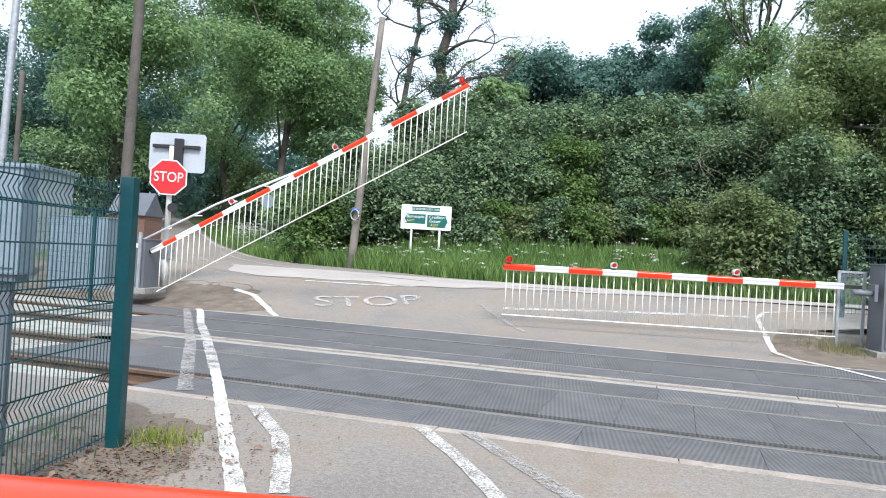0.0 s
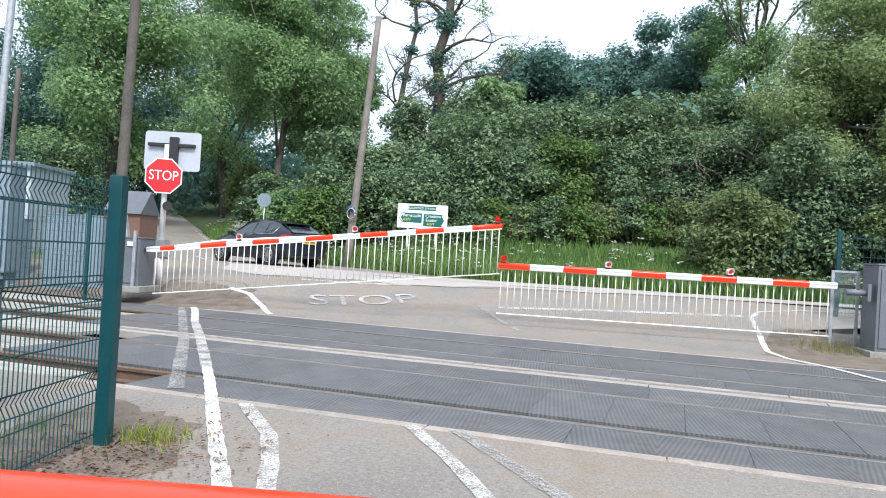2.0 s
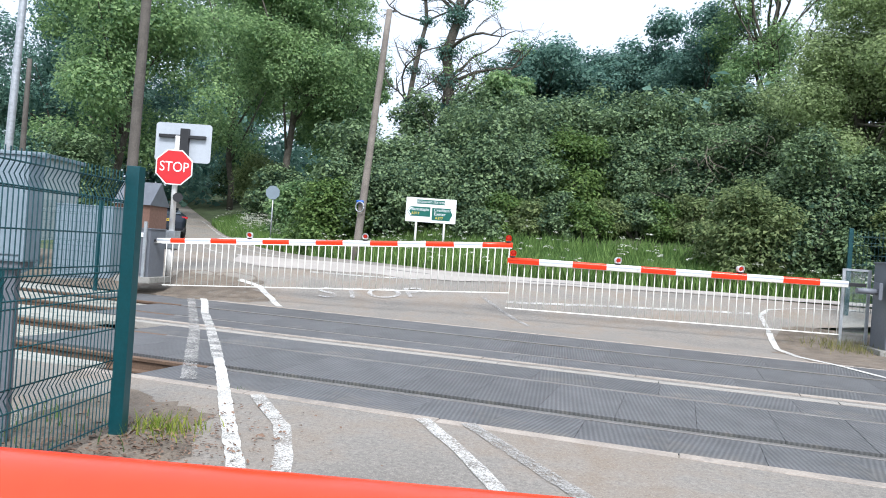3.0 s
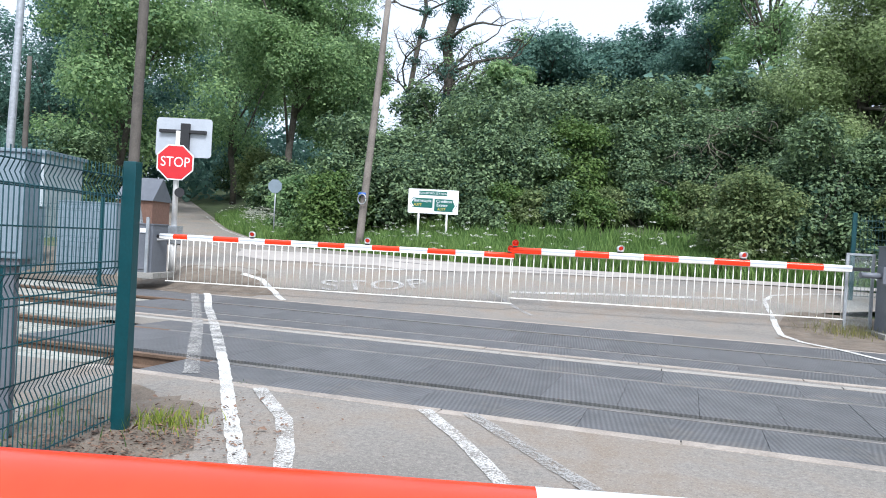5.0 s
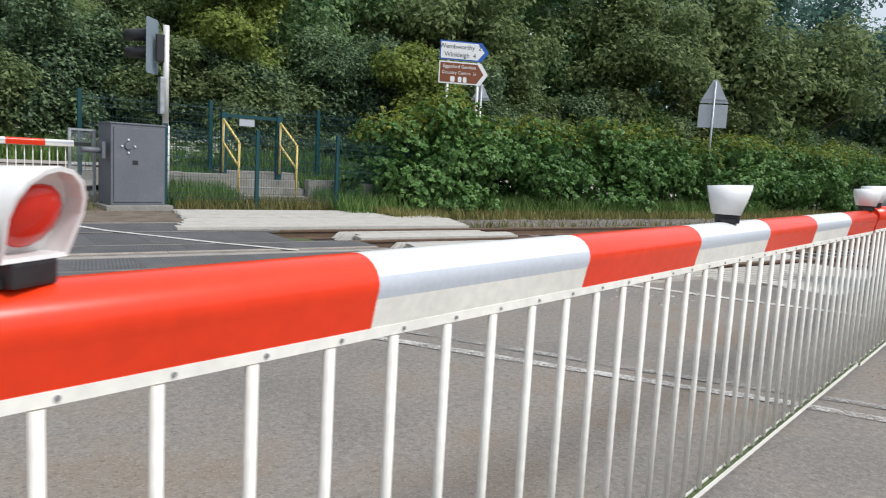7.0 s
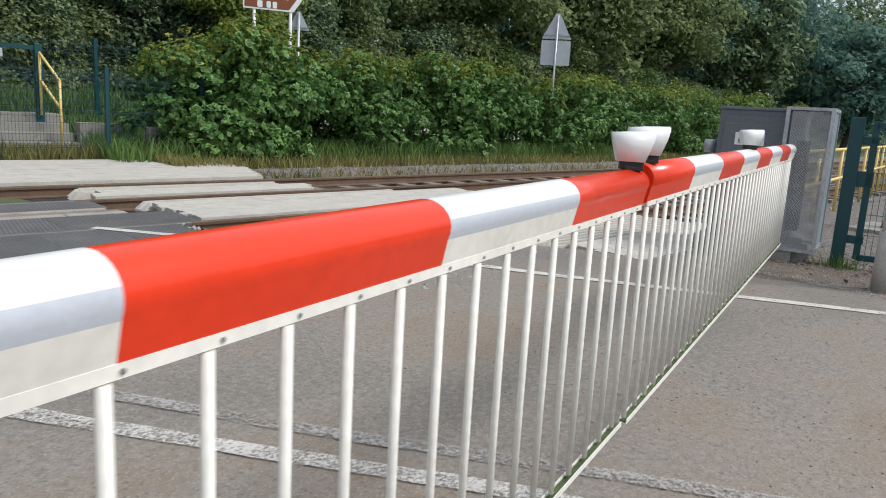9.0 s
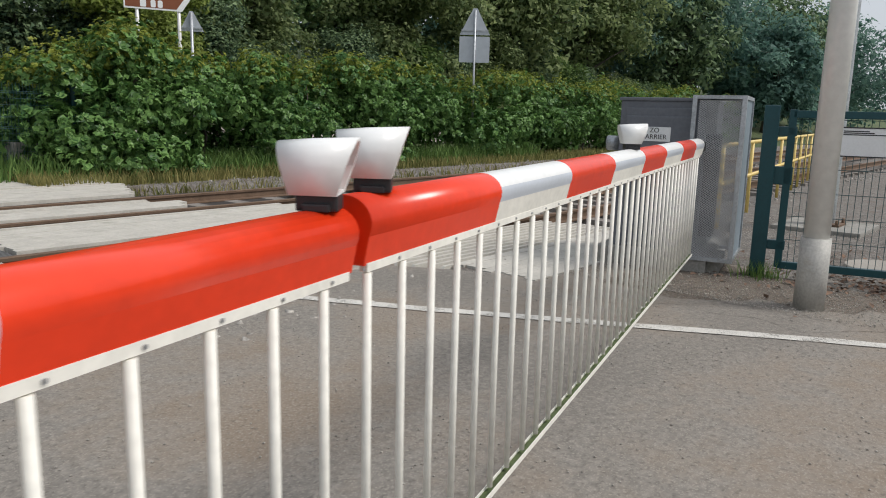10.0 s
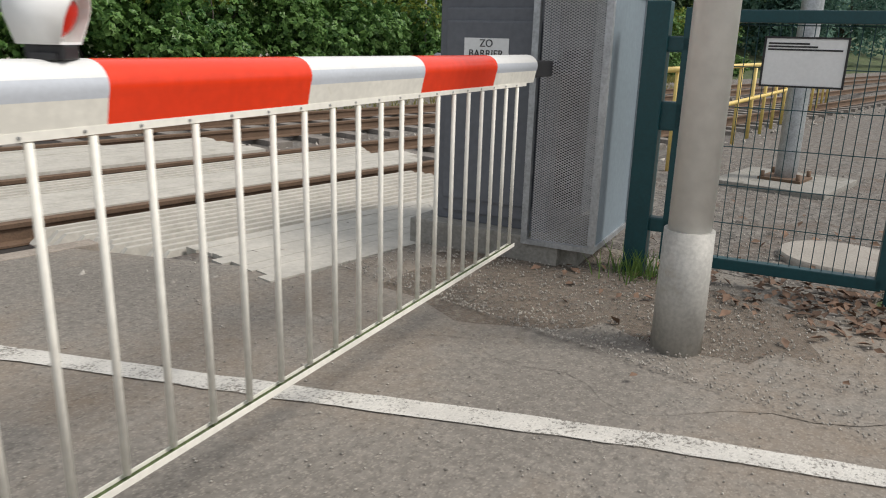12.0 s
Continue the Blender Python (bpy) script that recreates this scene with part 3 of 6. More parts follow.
# concrete beams along the deck
for y0, y1, x0, x1, mt, lab in ((6.02, 6.155, -0.6, 13.3, M_EDGE, "weathered concrete edge beam before the deck"),
                               (9.27, 9.42, -3.0, 10.6, M_CONCRETE, "pale concrete beam between the two tracks"),
                               (9.6, 9.71, -3.2, 10.5, M_EDGE, "weathered concrete beam between the two tracks"),
                               (13.065, 13.17, -5.6, 8.9, M_EDGE, "weathered concrete edge beam beyond the deck")):
    beam = thing("edge_beam", lab, "kerb", kind="structure")
    x, rng = x0, random.Random(int(y0 * 10))
    while x < x1:
        ln = rng.uniform(1.6, 2.0)
        bm = bmesh.new()
        box(bm, x, min(x + ln, x1) - 0.01, y0, y1, -0.1, 0.004 + rng.uniform(-0.004, 0.002), 0.006)
        part("beam_block", bm, mt, beam)
        x += ln

strip("track_gap_fill", [(-3.2, 9.415), (10.6, 9.415)], [(-3.2, 9.605), (10.6, 9.605)], lambda x, y: -0.008, M_FILL, 0.0, 2, "gritty fill between the two beams", "ground")

# dirt over the old left end of the deck
def patch(name, cx, cy, rx, ry, material, label, seed, lift=0.007, turn=0.0, kind="structure", category="ground"):
    rng = random.Random(seed)
    bm = bmesh.new()
    n = 48
    ph = [rng.uniform(0, 6.28) for _ in range(5)]
    mid = bm.verts.new((cx, cy, land(cx, cy) + lift))
    rim, ring = [], []
    for k in range(n):
        a = 2 * math.pi * k / n
        r = 1 + 0.14 * math.sin(3 * a + ph[0]) + 0.1 * math.sin(5 * a + ph[1]) + 0.06 * math.sin(9 * a + ph[2]) + 0.05 * math.sin(17 * a + ph[3])
        dx, dy = rx * r * math.cos(a), ry * r * math.sin(a)
        for f, out in ((0.55, ring), (1.0, rim)):
            x = cx + f * (dx * math.cos(turn) - dy * math.sin(turn))
            y = cy + f * (dx * math.sin(turn) + dy * math.cos(turn))
            out.append(bm.verts.new((x, y, land(x, y) + (lift if f < 1 else 0.002))))
    for k in range(n):
        bm.faces.new((mid, ring[k], ring[(k + 1) % n]))
        bm.faces.new((ring[k], rim[k], rim[(k + 1) % n], ring[(k + 1) % n]))
    return tagged(part(name, bm, material, smooth=True), label, category, kind=kind)


patch("dirt_patch", 1.02, 4.35, 0.66, 1.25, M_DIRT, "brown dirt and leaf litter beside the fence", 3, 0.012, 0.25)
patch("dirt_patch", 14.75, 3.5, 0.75, 1.3, M_GRIT, "thin gritty brown earth round the cabinet plinth", 15, 0.013)
patch("dirt_patch", -5.2, 14.0, 1.6, 1.1, M_DIRT, "brown grit before the far barrier", 9, 0.012)
patch("dirt_patch", 8.0, 14.7, 1.7, 1.0, M_DIRT, "brown grit round the far cabinet", 10, 0.012, 0.2)
patch("tar_patch", 1.6, 18.9, 1.5, 0.16, M_TAR, "dark tar repair on the pale road", 13, 0.022, 0.3)
patch("tar_patch", -2.2, 18.3, 0.9, 0.07, M_TAR, "dark tar seam on the pale road", 14, 0.022, -0.1)

# ---- painted lines ----
LW = "white worn edge line across the crossing"
road_line([(2.7, 3.62), (2.34, 4.13), (1.6, 5.12), (0.43, 6.71), (-0.1, 7.4)], 0.108, M_LINE, LW, 0.008)
road_line([(-0.1, 7.4), (-1.75, 9.55), (-2.9, 11.0)], 0.13, M_LINE_WORN, LW, 0.008)
road_line([(-2.9, 11.0), (-4.3, 12.9), (-5.4, 14.2)], 0.13, M_LINE, LW, 0.008)
road_line([(0.4, 6.25), (-1.6, 9.0), (-3.6, 11.6), (-5.7, 14.3)], 0.14, M_GHOST, "old scrubbed-out edge line", 0.0075)
road_line([(2.56, 4.2), (2.26, 4.75), (1.95, 5.25), (1.25, 6.03)], 0.115, M_LINE_WORN, "old flaking white line beside the newer one", 0.009)
road_line([(3.95, 4.2), (3.65, 4.7), (3.23, 5.35), (2.71, 6.05)], 0.11, M_LINE_WORN, "white line running up to the rails", 0.009)
road_line([(4.2, 4.7), (3.99, 4.96), (3.07, 6.1)], 0.12, M_GHOST, "faint old line running up to the rails", 0.009)
road_line([(6.2, 16.0), (6.2, 14.6), (6.4, 13.7), (6.86, 13.0), (7.3, 12.0), (8.37, 10.45), (9.2, 9.45)], 0.11, M_LINE, "white edge line along the pavement side", 0.008)
road_line([(9.95, 8.5), (10.4, 7.85), (11.1, 6.9), (11.72, 5.97), (12.33, 4.72), (12.88, 3.71), (13.5, 2.6), (13.8, 1.97), (14.3, 1.0)], 0.11, M_LINE, "white edge line under the barrier", 0.006)
road_line([(7.75, 5.1), (8.76, 3.53), (9.3, 2.71), (9.8, 1.8)], 0.1, M_LINE_WORN, "worn white centre line", 0.008)
road_line([(8.12, 5.1), (9.06, 3.5), (9.78, 2.4), (10.2, 1.7)], 0.09, M_GHOST, "faint second centre line", 0.008)
road_line([(-2.8, 13.2), (-3.45, 13.95), (-4.15, 14.55), (-4.75, 14.72)], 0.12, M_LINE, "curved white line beside the stop lettering", 0.01)
road_line([(0.5, 16.05), (1.2, 15.1), (1.9, 14.16)], 0.1, M_GHOST, "broken white centre line before the far barrier", 0.01)
road_line([(1.05, 15.9), (3.5, 16.65), (6.0, 17.33)], 0.15, M_LINE_WORN, "white give-way bar behind the far barrier", 0.01)
road_line([(-3.9, 16.35), (-2.55, 16.8), (-1.4, 17.2)], 0.14, M_LINE_WORN, "worn white line along the main road", 0.012)
road_line([(6.2, 16.0), (6.15, 17.3), (6.35, 17.85), (7.2, 18.4), (8.6, 18.9)], 0.09, M_LINE_WORN, "white edge line curving to the main road", 0.012)
road_line([(-2.4, 21.75), (-5.8, 22.95), (-8.0, 24.2), (-11.7, 27.0), (-17.8, 32.4), (-24.0, 39.4)], 0.12, M_LINE_WORN, "worn white edge line along the verge", 0.02)
road_line([(-6.6, 17.6), (-9.3, 20.2), (-12.6, 24.2)], 0.12, M_LINE_WORN, "worn white line at the mouth of the lane", 0.02)
road_line([(-5.4, 18.9), (-8.3, 21.7), (-11.0, 24.9), (-15.0, 28.9)], 0.1, M_LINE_WORN, "worn white centre line of the lane", 0.02)
me = text_mesh("STOP", 1.15, 0.0)
me.materials.clear()
me.materials.append(M_FADED)
turn = Matrix.Translation((-1.82, 15.35, 0)) @ Matrix.Rotation(radians(30), 4, "Z") @ Matrix.Diagonal((0.86, 1.0, 1, 1))
for v in me.vertices:
    w = turn @ v.co
    v.co = (w.x, w.y, land(w.x, w.y) + 0.02)
tagged(new("road_lettering", me), "worn white word STOP painted on the asphalt", "road marking", kind="structure")


# ---- barriers ----
NEAR_AT, NEAR_YAW = (4.498, 1.19), math.degrees(math.atan2(2.53, 9.515))
FAR_AT, FAR_YAW = (-5.75, 13.2), math.degrees(math.atan2(2.3, 13.2))


def near_pose(s, z=0.0):
    a = radians(NEAR_YAW)
    return Matrix.Translation((NEAR_AT[0] + s * math.cos(a), NEAR_AT[1] + s * math.sin(a), z)) @ Matrix.Rotation(a, 4, "Z")


def far_pose(s, z=0.0):
    a = radians(FAR_YAW)
    return Matrix.Translation((FAR_AT[0] + s * math.cos(a), FAR_AT[1] + s * math.sin(a), z)) @ Matrix.Rotation(a, 4, "Z")


def boom_profile(h):
    """Cross-section of a boom in y, z: a round back over a keel that narrows to the flange; top at h, lower edge at 0."""
    w = h * 0.45
    pts = [(-w * 0.7, 0.0)]
    for k in range(17):
        a = radians(205 - 230 * k / 16)
        pts.append((w * math.cos(a), h * 0.62 + (h * 0.38 if math.sin(a) > 0 else h * 0.44) * math.sin(a)))
    return pts + [(w * 0.7, 0.0)]


def boom_band(parent, x0, x1, h, red, caps):
    prof = boom_profile(h)
    bm = bmesh.new()
    a = [bm.verts.new((x0, y, z)) for y, z in prof]
    b = [bm.verts.new((x1, y, z)) for y, z in prof]
    n = len(prof)
    for i in range(n):
        j = (i + 1) % n
        f = bm.faces.new((a[j], a[i], b[i], b[j]))
        f.smooth = 0 < i < n - 2
        # index 2 is the upper back, 0 the sides, 1 the keel
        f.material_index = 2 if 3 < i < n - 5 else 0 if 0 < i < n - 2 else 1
    if caps[0]:
        bm.faces.new(a)
    if caps[1]:
        bm.faces.new(b[::-1])
    bmesh.ops.recalc_face_normals(bm, faces=bm.faces[:])
    if red:
        return part("red_band", bm, [M_RED, M_RED, M_RED], parent, "glossy red reflective band")
    return part("white_band", bm, [M_BAND, M_CREAM, M_WHITE], parent, "white band with grey-blue sides over a cream keel")


def boom_lamp(parent, x, z, yaw, scale=1.0, red_body=False):
    """Hooded warning lamp on the boom; its lens looks along yaw in the boom's space."""
    m = Matrix.Translation((x, 0, z)) @ Matrix.Rotation(radians(yaw), 4, "Z") @ Matrix.Diagonal((scale, scale, scale, 1))
    bm = bmesh.new()
    # hood: back plate small, front wide and arched, the hood's top edge reaching further out than its foot
    rings = []
    for xb, xt, w, top in ((-0.058, -0.085, 0.046, 0.124), (-0.01, -0.015, 0.052, 0.13), (0.04, 0.078, 0.058, 0.134)):
        ring = [(xb, -w * 0.85, 0.02), (xb, w * 0.85, 0.02)]
        for k in range(9):
            a = math.pi * k / 8
            zz = 0.074 + (top - 0.074) * math.sin(a)
            ring.append((xb + (xt - xb) * (zz - 0.02) / (top - 0.02), w * math.cos(a), zz))
        rings.append([bm.verts.new(p) for p in ring])
    for a, b in zip(rings, rings[1:]):
        for k in range(len(a)):
            f = bm.faces.new((a[k], a[(k + 1) % len(a)], b[(k + 1) % len(b)], b[k]))
            f.smooth = k > 1
    bm.faces.new(rings[0])
    inner = [bm.verts.new((v.co.x - 0.001, v.co.y * 0.9, 0.075 + (v.co.z - 0.075) * 0.9)) for v in rings[-1]]
    deep = [bm.verts.new((0.03 + (v.co.z - 0.075) * 0.5, v.co.y, v.co.z)) for v in inner]
    for k in range(len(inner)):
        j = (k + 1) % len(inner)
        bm.faces.new((rings[-1][k], rings[-1][j], inner[j], inner[k]))
        bm.faces.new((inner[k], inner[j], deep[j], deep[k]))
    bm.faces.new(deep)
    bmesh.ops.recalc_face_normals(bm, faces=bm.faces[:])
    hood = part("lamp_hood", bm, M_RED if red_body else M_WHITE, parent, "white hooded warning lamp" if not red_body else "red hooded warning lamp")
    hood.matrix_basis = m
    bm = bmesh.new()
    bmesh.ops.create_uvsphere(bm, u_segments=16, v_segments=8, radius=0.043, matrix=Matrix.Translation((0.033, 0, 0.073)) @ Matrix.Rotation(radians(25), 4, "Y") @ Matrix.Diagonal((0.35, 1, 1, 1)))
    lens = part("lens", bm, M_LENS, hood, "round red lens", True)
    bm = bmesh.new()
    box(bm, -0.045, 0.04, -0.034, 0.034, -0.012, 0.021, 0.006)
    box(bm, -0.03, 0.025, -0.045, 0.045, -0.012, 0.004, 0.004)
    part("lamp_foot", bm, M_BLACK, hood, "black rubber lamp foot")
    return hood


def barrier(name, label, m, length, bands, lamps, drop, h=0.128, pitch=0.135, brace=False, first_red=True, group="", side=1, off=0.06):
    """A boom along +x from its pivot. bands: distances of the colour changes from the pivot, the last band at the tip is red.
    Pickets hang from the boom down by drop, on the face that looks along -y (side 1) or +y (side -1)."""
    ob = thing(name, label, "barrier", m, group)
    cuts = [0.0] + sorted(bands) + [length]
    n = len(cuts) - 1
    for i in range(n):
        red = (n - 1 - i) % 2 == 0
        boom_band(ob, cuts[i], cuts[i + 1], h, red, (i == 0, i == n - 1))
    bm = bmesh.new()
    box(bm, 0.1, length - 0.01, min(-h * 0.33 * side, -h * 0.2 * side), max(-h * 0.33 * side, -h * 0.2 * side), -0.013, 0.004)
    part("flange", bm, M_CREAM, ob, "narrow cream flange under the boom")
    bm = bmesh.new()
    k = 0
    x = length - off
    pickets = []
    me = None
    while x > 0.12:
        if me is None:
            pb = bmesh.new()
            tube(pb, (0, 0, -0.015), (0, 0, -drop + 0.01), 0.0088, seg=8)
            me = bpy.data.meshes.new("picket")
            pb.to_mesh(me)
            pb.free()
            me.materials.append(M_CREAM)
        p = new("picket", me)
        p.parent = ob
        p.location = (x, -h * 0.3 * side, 0)
        pickets.append(p)
        tube(bm, (x + 0.02, -h * 0.33 * side, -0.005), (x + 0.02, -h * 0.352 * side, -0.005), 0.0036, seg=6)
        x -= pitch
    part("rivet_row", bm, M_RIVET, ob, "row of small steel rivets")["kind"] = "stuff"
    bm = bmesh.new()
    yr = -h * 0.3 * side
    lo = x + pitch - 0.04
    box(bm, lo, length - 0.01, yr - 0.012, yr + 0.012, -0.012, -0.008)
    box(bm, lo, length - 0.01, yr - 0.0145, yr - 0.012, -0.012, 0.006)
    box(bm, lo, length - 0.01, yr + 0.012, yr + 0.0145, -0.012, 0.006)
    box(bm, lo + 0.002, length - 0.012, yr - 0.0115, yr + 0.0115, -0.0078, -0.003, mat=1)
    bar = part("bottom_rail", bm, [M_CREAM, M_GROUND], ob, "thin cream bottom channel with moss in it")
    bar.location = (0, 0, -drop)
    for at, yaw, red in lamps:
        boom_lamp(ob, at, h + 0.008, yaw, 0.87 if h > 0.117 else 1.0, red)
    # socket coloured black: the shade of the gap at the boom's end is painted
    bm = bmesh.new()
    box(bm, -0.3, 0.03, -0.035, 0.035, 0.02, h - 0.03, 0.008)
    part("boom_socket", bm, M_BLACK, ob, "socket that holds the boom, black for the shaded gap")
    arm = None
    if brace:
        bm = bmesh.new()
        polytube(bm, [(0, 0, 0), (-2.1, 0, 0.0), (-4.1, 0, -0.13)], [0.022, 0.022, 0.022], 8)
        for q in (-1.1, -1.9, -2.7, -3.4):
            tube(bm, (q, 0, min(0.0, (q + 2.1) * 0.065)), (q + 0.2, 0, -0.11), 0.013, seg=6)
        arm = part("brace", bm, M_WHITE, ob, "white tubular brace above the boom")
        arm.location = (3.8, 0.0, h * 0.8)
    return ob, pickets, bar, arm


NEAR_Z = 1.035
near_left, *_ = barrier("barrier", "lowered half barrier with red and white boom and white pickets", near_pose(-1.65, NEAR_Z - 0.002), 1.65 + 5.24,
                        [1.65 + 4.582 - 0.655 * k for k in range(10)], [(1.65 + 0.808, -66, False), (1.65 + 2.97, -66, False), (1.65 + 5.2, -66, False)], 0.762, h=0.119, pitch=0.1355, off=0.085, group="barriers of the crossing")
near_right, *_ = barrier("barrier", "lowered half barrier with red and white boom before the grey cabinet",
                         near_pose(10.36, NEAR_Z + 0.004) @ Matrix.Rotation(math.pi, 4, "Z"), 10.36 - 5.275,
                         [10.36 - 5.925 - 0.655 * k for k in range(7)], [(10.36 - 7.82, 117, False), (10.36 - 5.38, 117, False)], 0.78, h=0.13, pitch=0.135, off=0.016, side=-1, group="barriers of the crossing")
FAR_Z = 1.06
far_right, *_ = barrier("barrier", "lowered far half barrier with red and white boom beyond the rails",
                        far_pose(13.33, FAR_Z + 0.1) @ Matrix.Rotation(math.pi, 4, "Z"), 13.5 - 7.38, [13.5 - 7.98 - 0.63 * k for k in range(9)],
                        [(13.5 - 7.47, 105, True), (13.5 - 9.44, 105, False), (13.5 - 11.64, 105, False)], 0.86, h=0.115, group="barriers of the crossing")
far_left, far_pickets, far_bar, far_brace = barrier("barrier", "far half barrier that swings down, with red and white boom",
                                                    far_pose(0.0, FAR_Z), 7.3, [0.3] + [7.3 - 0.58 - 0.555 * k for k in range(12)],
                                                    [(7.22, -85, True), (4.4, -85, False), (2.0, -85, False)], 0.86, h=0.102, brace=True, group="barriers of the crossing")


# ---- cabinets ----
def cabinet(label, m, w, d, z0, z1, material=M_CABINET, hinge=True, name="barrier_cabinet", foot=0.14):
    """Steel equipment cabinet: front looks along local -y."""
    ob = thing(name, label, "cabinet", m)
    bm = bmesh.new()
    box(bm, -w / 2, w / 2, -d / 2, d / 2, z0, z1, 0.012)
    box(bm, -w / 2 - 0.015, w / 2 + 0.015, -d / 2 - 0.015, d / 2 + 0.015, z1, z1 + 0.03, 0.01)
    part("housing", bm, material, ob)
    bm = bmesh.new()
    box(bm, -w / 2 + 0.05, w / 2 - 0.05, -d / 2 - 0.02, -d / 2 + 0.002, z0 + 0.06, z1 - 0.06, 0.008)
    part("door", bm, material, ob)
    bm = bmesh.new()
    box(bm, -w / 2 - 0.12, w / 2 + 0.12, -d / 2 - 0.12, d / 2 + 0.12, z0 - foot, z0, 0.015)
    part("plinth", bm, M_GREY_CONC, ob, "concrete plinth")
    return ob


zc = 0.08
far_cab = cabinet("dark grey steel barrier cabinet on a concrete plinth beyond the rails", Matrix.Translation((8.4, 15.51, zc)) @ Matrix.Rotation(radians(FAR_YAW), 4, "Z"), 1.02, 0.62, 0.04, 1.54, foot=0.22)
for dx, dz, r in ((0, 1.14, 0.075), (0.0, 1.26, 0.02), (0.0, 1.02, 0.02), (-0.12, 1.14, 0.02), (0.12, 1.14, 0.02)):
    bm = bmesh.new()
    tube(bm, (-0.2 + dx, -0.33, dz), (-0.2 + dx, -0.36, dz), r, r * 0.8, 16)
    part("hub" if r > 0.05 else "hub_bolt", bm, M_CABINET if r > 0.05 else M_SIGNWHITE, far_cab, "round pivot hub" if r > 0.05 else "pale hub bolt")
bm = bmesh.new()
box(bm, -0.12, -0.02, -0.336, -0.33, 0.8, 0.88)
part("lock_plate", bm, M_BLACK, far_cab)
bm = bmesh.new()
tube(bm, (-0.62, -0.2, 1.04), (-1.02, -0.28, 1.04), 0.05, 0.05, 10)
box(bm, -0.66, -0.6, -0.3, -0.05, 0.9, 1.2, 0.01)
part("pivot_arm", bm, M_CABINET, far_cab, "dark steel pivot arm")
# glass guard panel beside it
guard = thing("guard_panel", "clear guard panel in a steel frame beside the far barrier pivot", "guard", Matrix.Translation((7.55, 15.75, zc)) @ Matrix.Rotation(radians(FAR_YAW), 4, "Z"))
bm = bmesh.new()
for x in (-0.2, 0.24):
    box(bm, x - 0.025, x + 0.025, -0.02, 0.02, 0, 1.42)
box(bm, -0.2, 0.24, -0.015, 0.015, 1.38, 1.42)
part("guard_frame", bm, M_GALV, guard)
bm = bmesh.new()
box(bm, -0.175, 0.215, -0.004, 0.004, 0.1, 1.38)
part("guard_sheet", bm, M_GLASS, guard, "clear plastic sheet").visible_shadow = False

left_cab = cabinet("grey barrier cabinet beside the stop sign", Matrix.Translation((-6.1, 13.25, 0.3)) @ Matrix.Rotation(radians(FAR_YAW), 4, "Z"), 0.55, 0.6, 0.05, 1.02, foot=0.12)
bm = bmesh.new()
box(bm, 0.02, 0.2, -0.345, -0.335, 0.86, 0.95)
part("notice", bm, M_SIGNWHITE, left_cab, "small white notice")
bm = bmesh.new()
box(bm, 0.18, 0.24, -0.4, -0.36, 0.0, 1.18)
box(bm, 0.1, 0.16, -0.2, -0.1, 0.9, 1.5, 0.01, Matrix.Rotation(radians(-12), 4, "Y"))
part("counterweight_arm", bm, M_GALV, left_cab, "steel counterweight arm")

hidden_cab = cabinet("grey barrier cabinet at the foot of the near barrier", near_pose(-2.15) @ Matrix.Translation((0, 0.1, 0)), 0.7, 0.8, 0.14, 1.5)

near_cab = cabinet("tall dark grey barrier cabinet on a concrete plinth", Matrix.Translation((15.37, 4.44, 0)) @ Matrix.Rotation(radians(-90 + 12), 4, "Z"), 0.74, 0.95, 0.16, 1.47, foot=0.18)
bm = bmesh.new()
box(bm, -0.31, 0.28, -0.51, -0.47, 0.3, 1.34, 0.012)
part("front_panel", bm, M_CABINET, near_cab, "raised front panel with a lip")
bm = bmesh.new()
box(bm, -0.19, 0.09, -0.515, -0.511, 1.12, 1.245)
plate = part("name_plate", bm, M_SIGNWHITE, near_cab, "white plate lettered ZO BARRIER")
for body, z in (("ZO", 1.215), ("BARRIER", 1.158)):
    lettering(body, 0.058, M_INK, plate, Matrix.Translation((-0.05, -0.516, z)) @ Matrix.Rotation(radians(90), 4, "X"))
bm = bmesh.new()
tube(bm, (-0.55, -0.2, 1.08), (-0.44, -0.2, 1.08), 0.07, 0.07, 14)
part("side_hub", bm, M_GALV, near_cab, "round hub on the side")

# mesh guard beside the near cabinet
cage = thing("pivot_guard", "galvanised mesh guard box over the barrier pivot", "guard", Matrix.Translation((14.84, 4.03, 0)) @ Matrix.Rotation(radians(14), 4, "Z"))
CW, CD, CZ0, CZ1 = 0.74, 0.39, 0.12, 1.52
bm = bmesh.new()
for x in (0.0, CW):
    for y in (0.0, -CD):
        box(bm, x - 0.018, x + 0.018, y - 0.018, y + 0.018, CZ0, CZ1)
for z in (CZ0, CZ1 - 0.03):
    for x in (0.0, CW):
        box(bm, x - 0.016, x + 0.016, -CD, 0, z, z + 0.03)
    for y in (0.0, -CD):
        box(bm, 0, CW, y - 0.016, y + 0.016, z, z + 0.03)
part("guard_frame", bm, M_GALV, cage, "angle-steel frame")


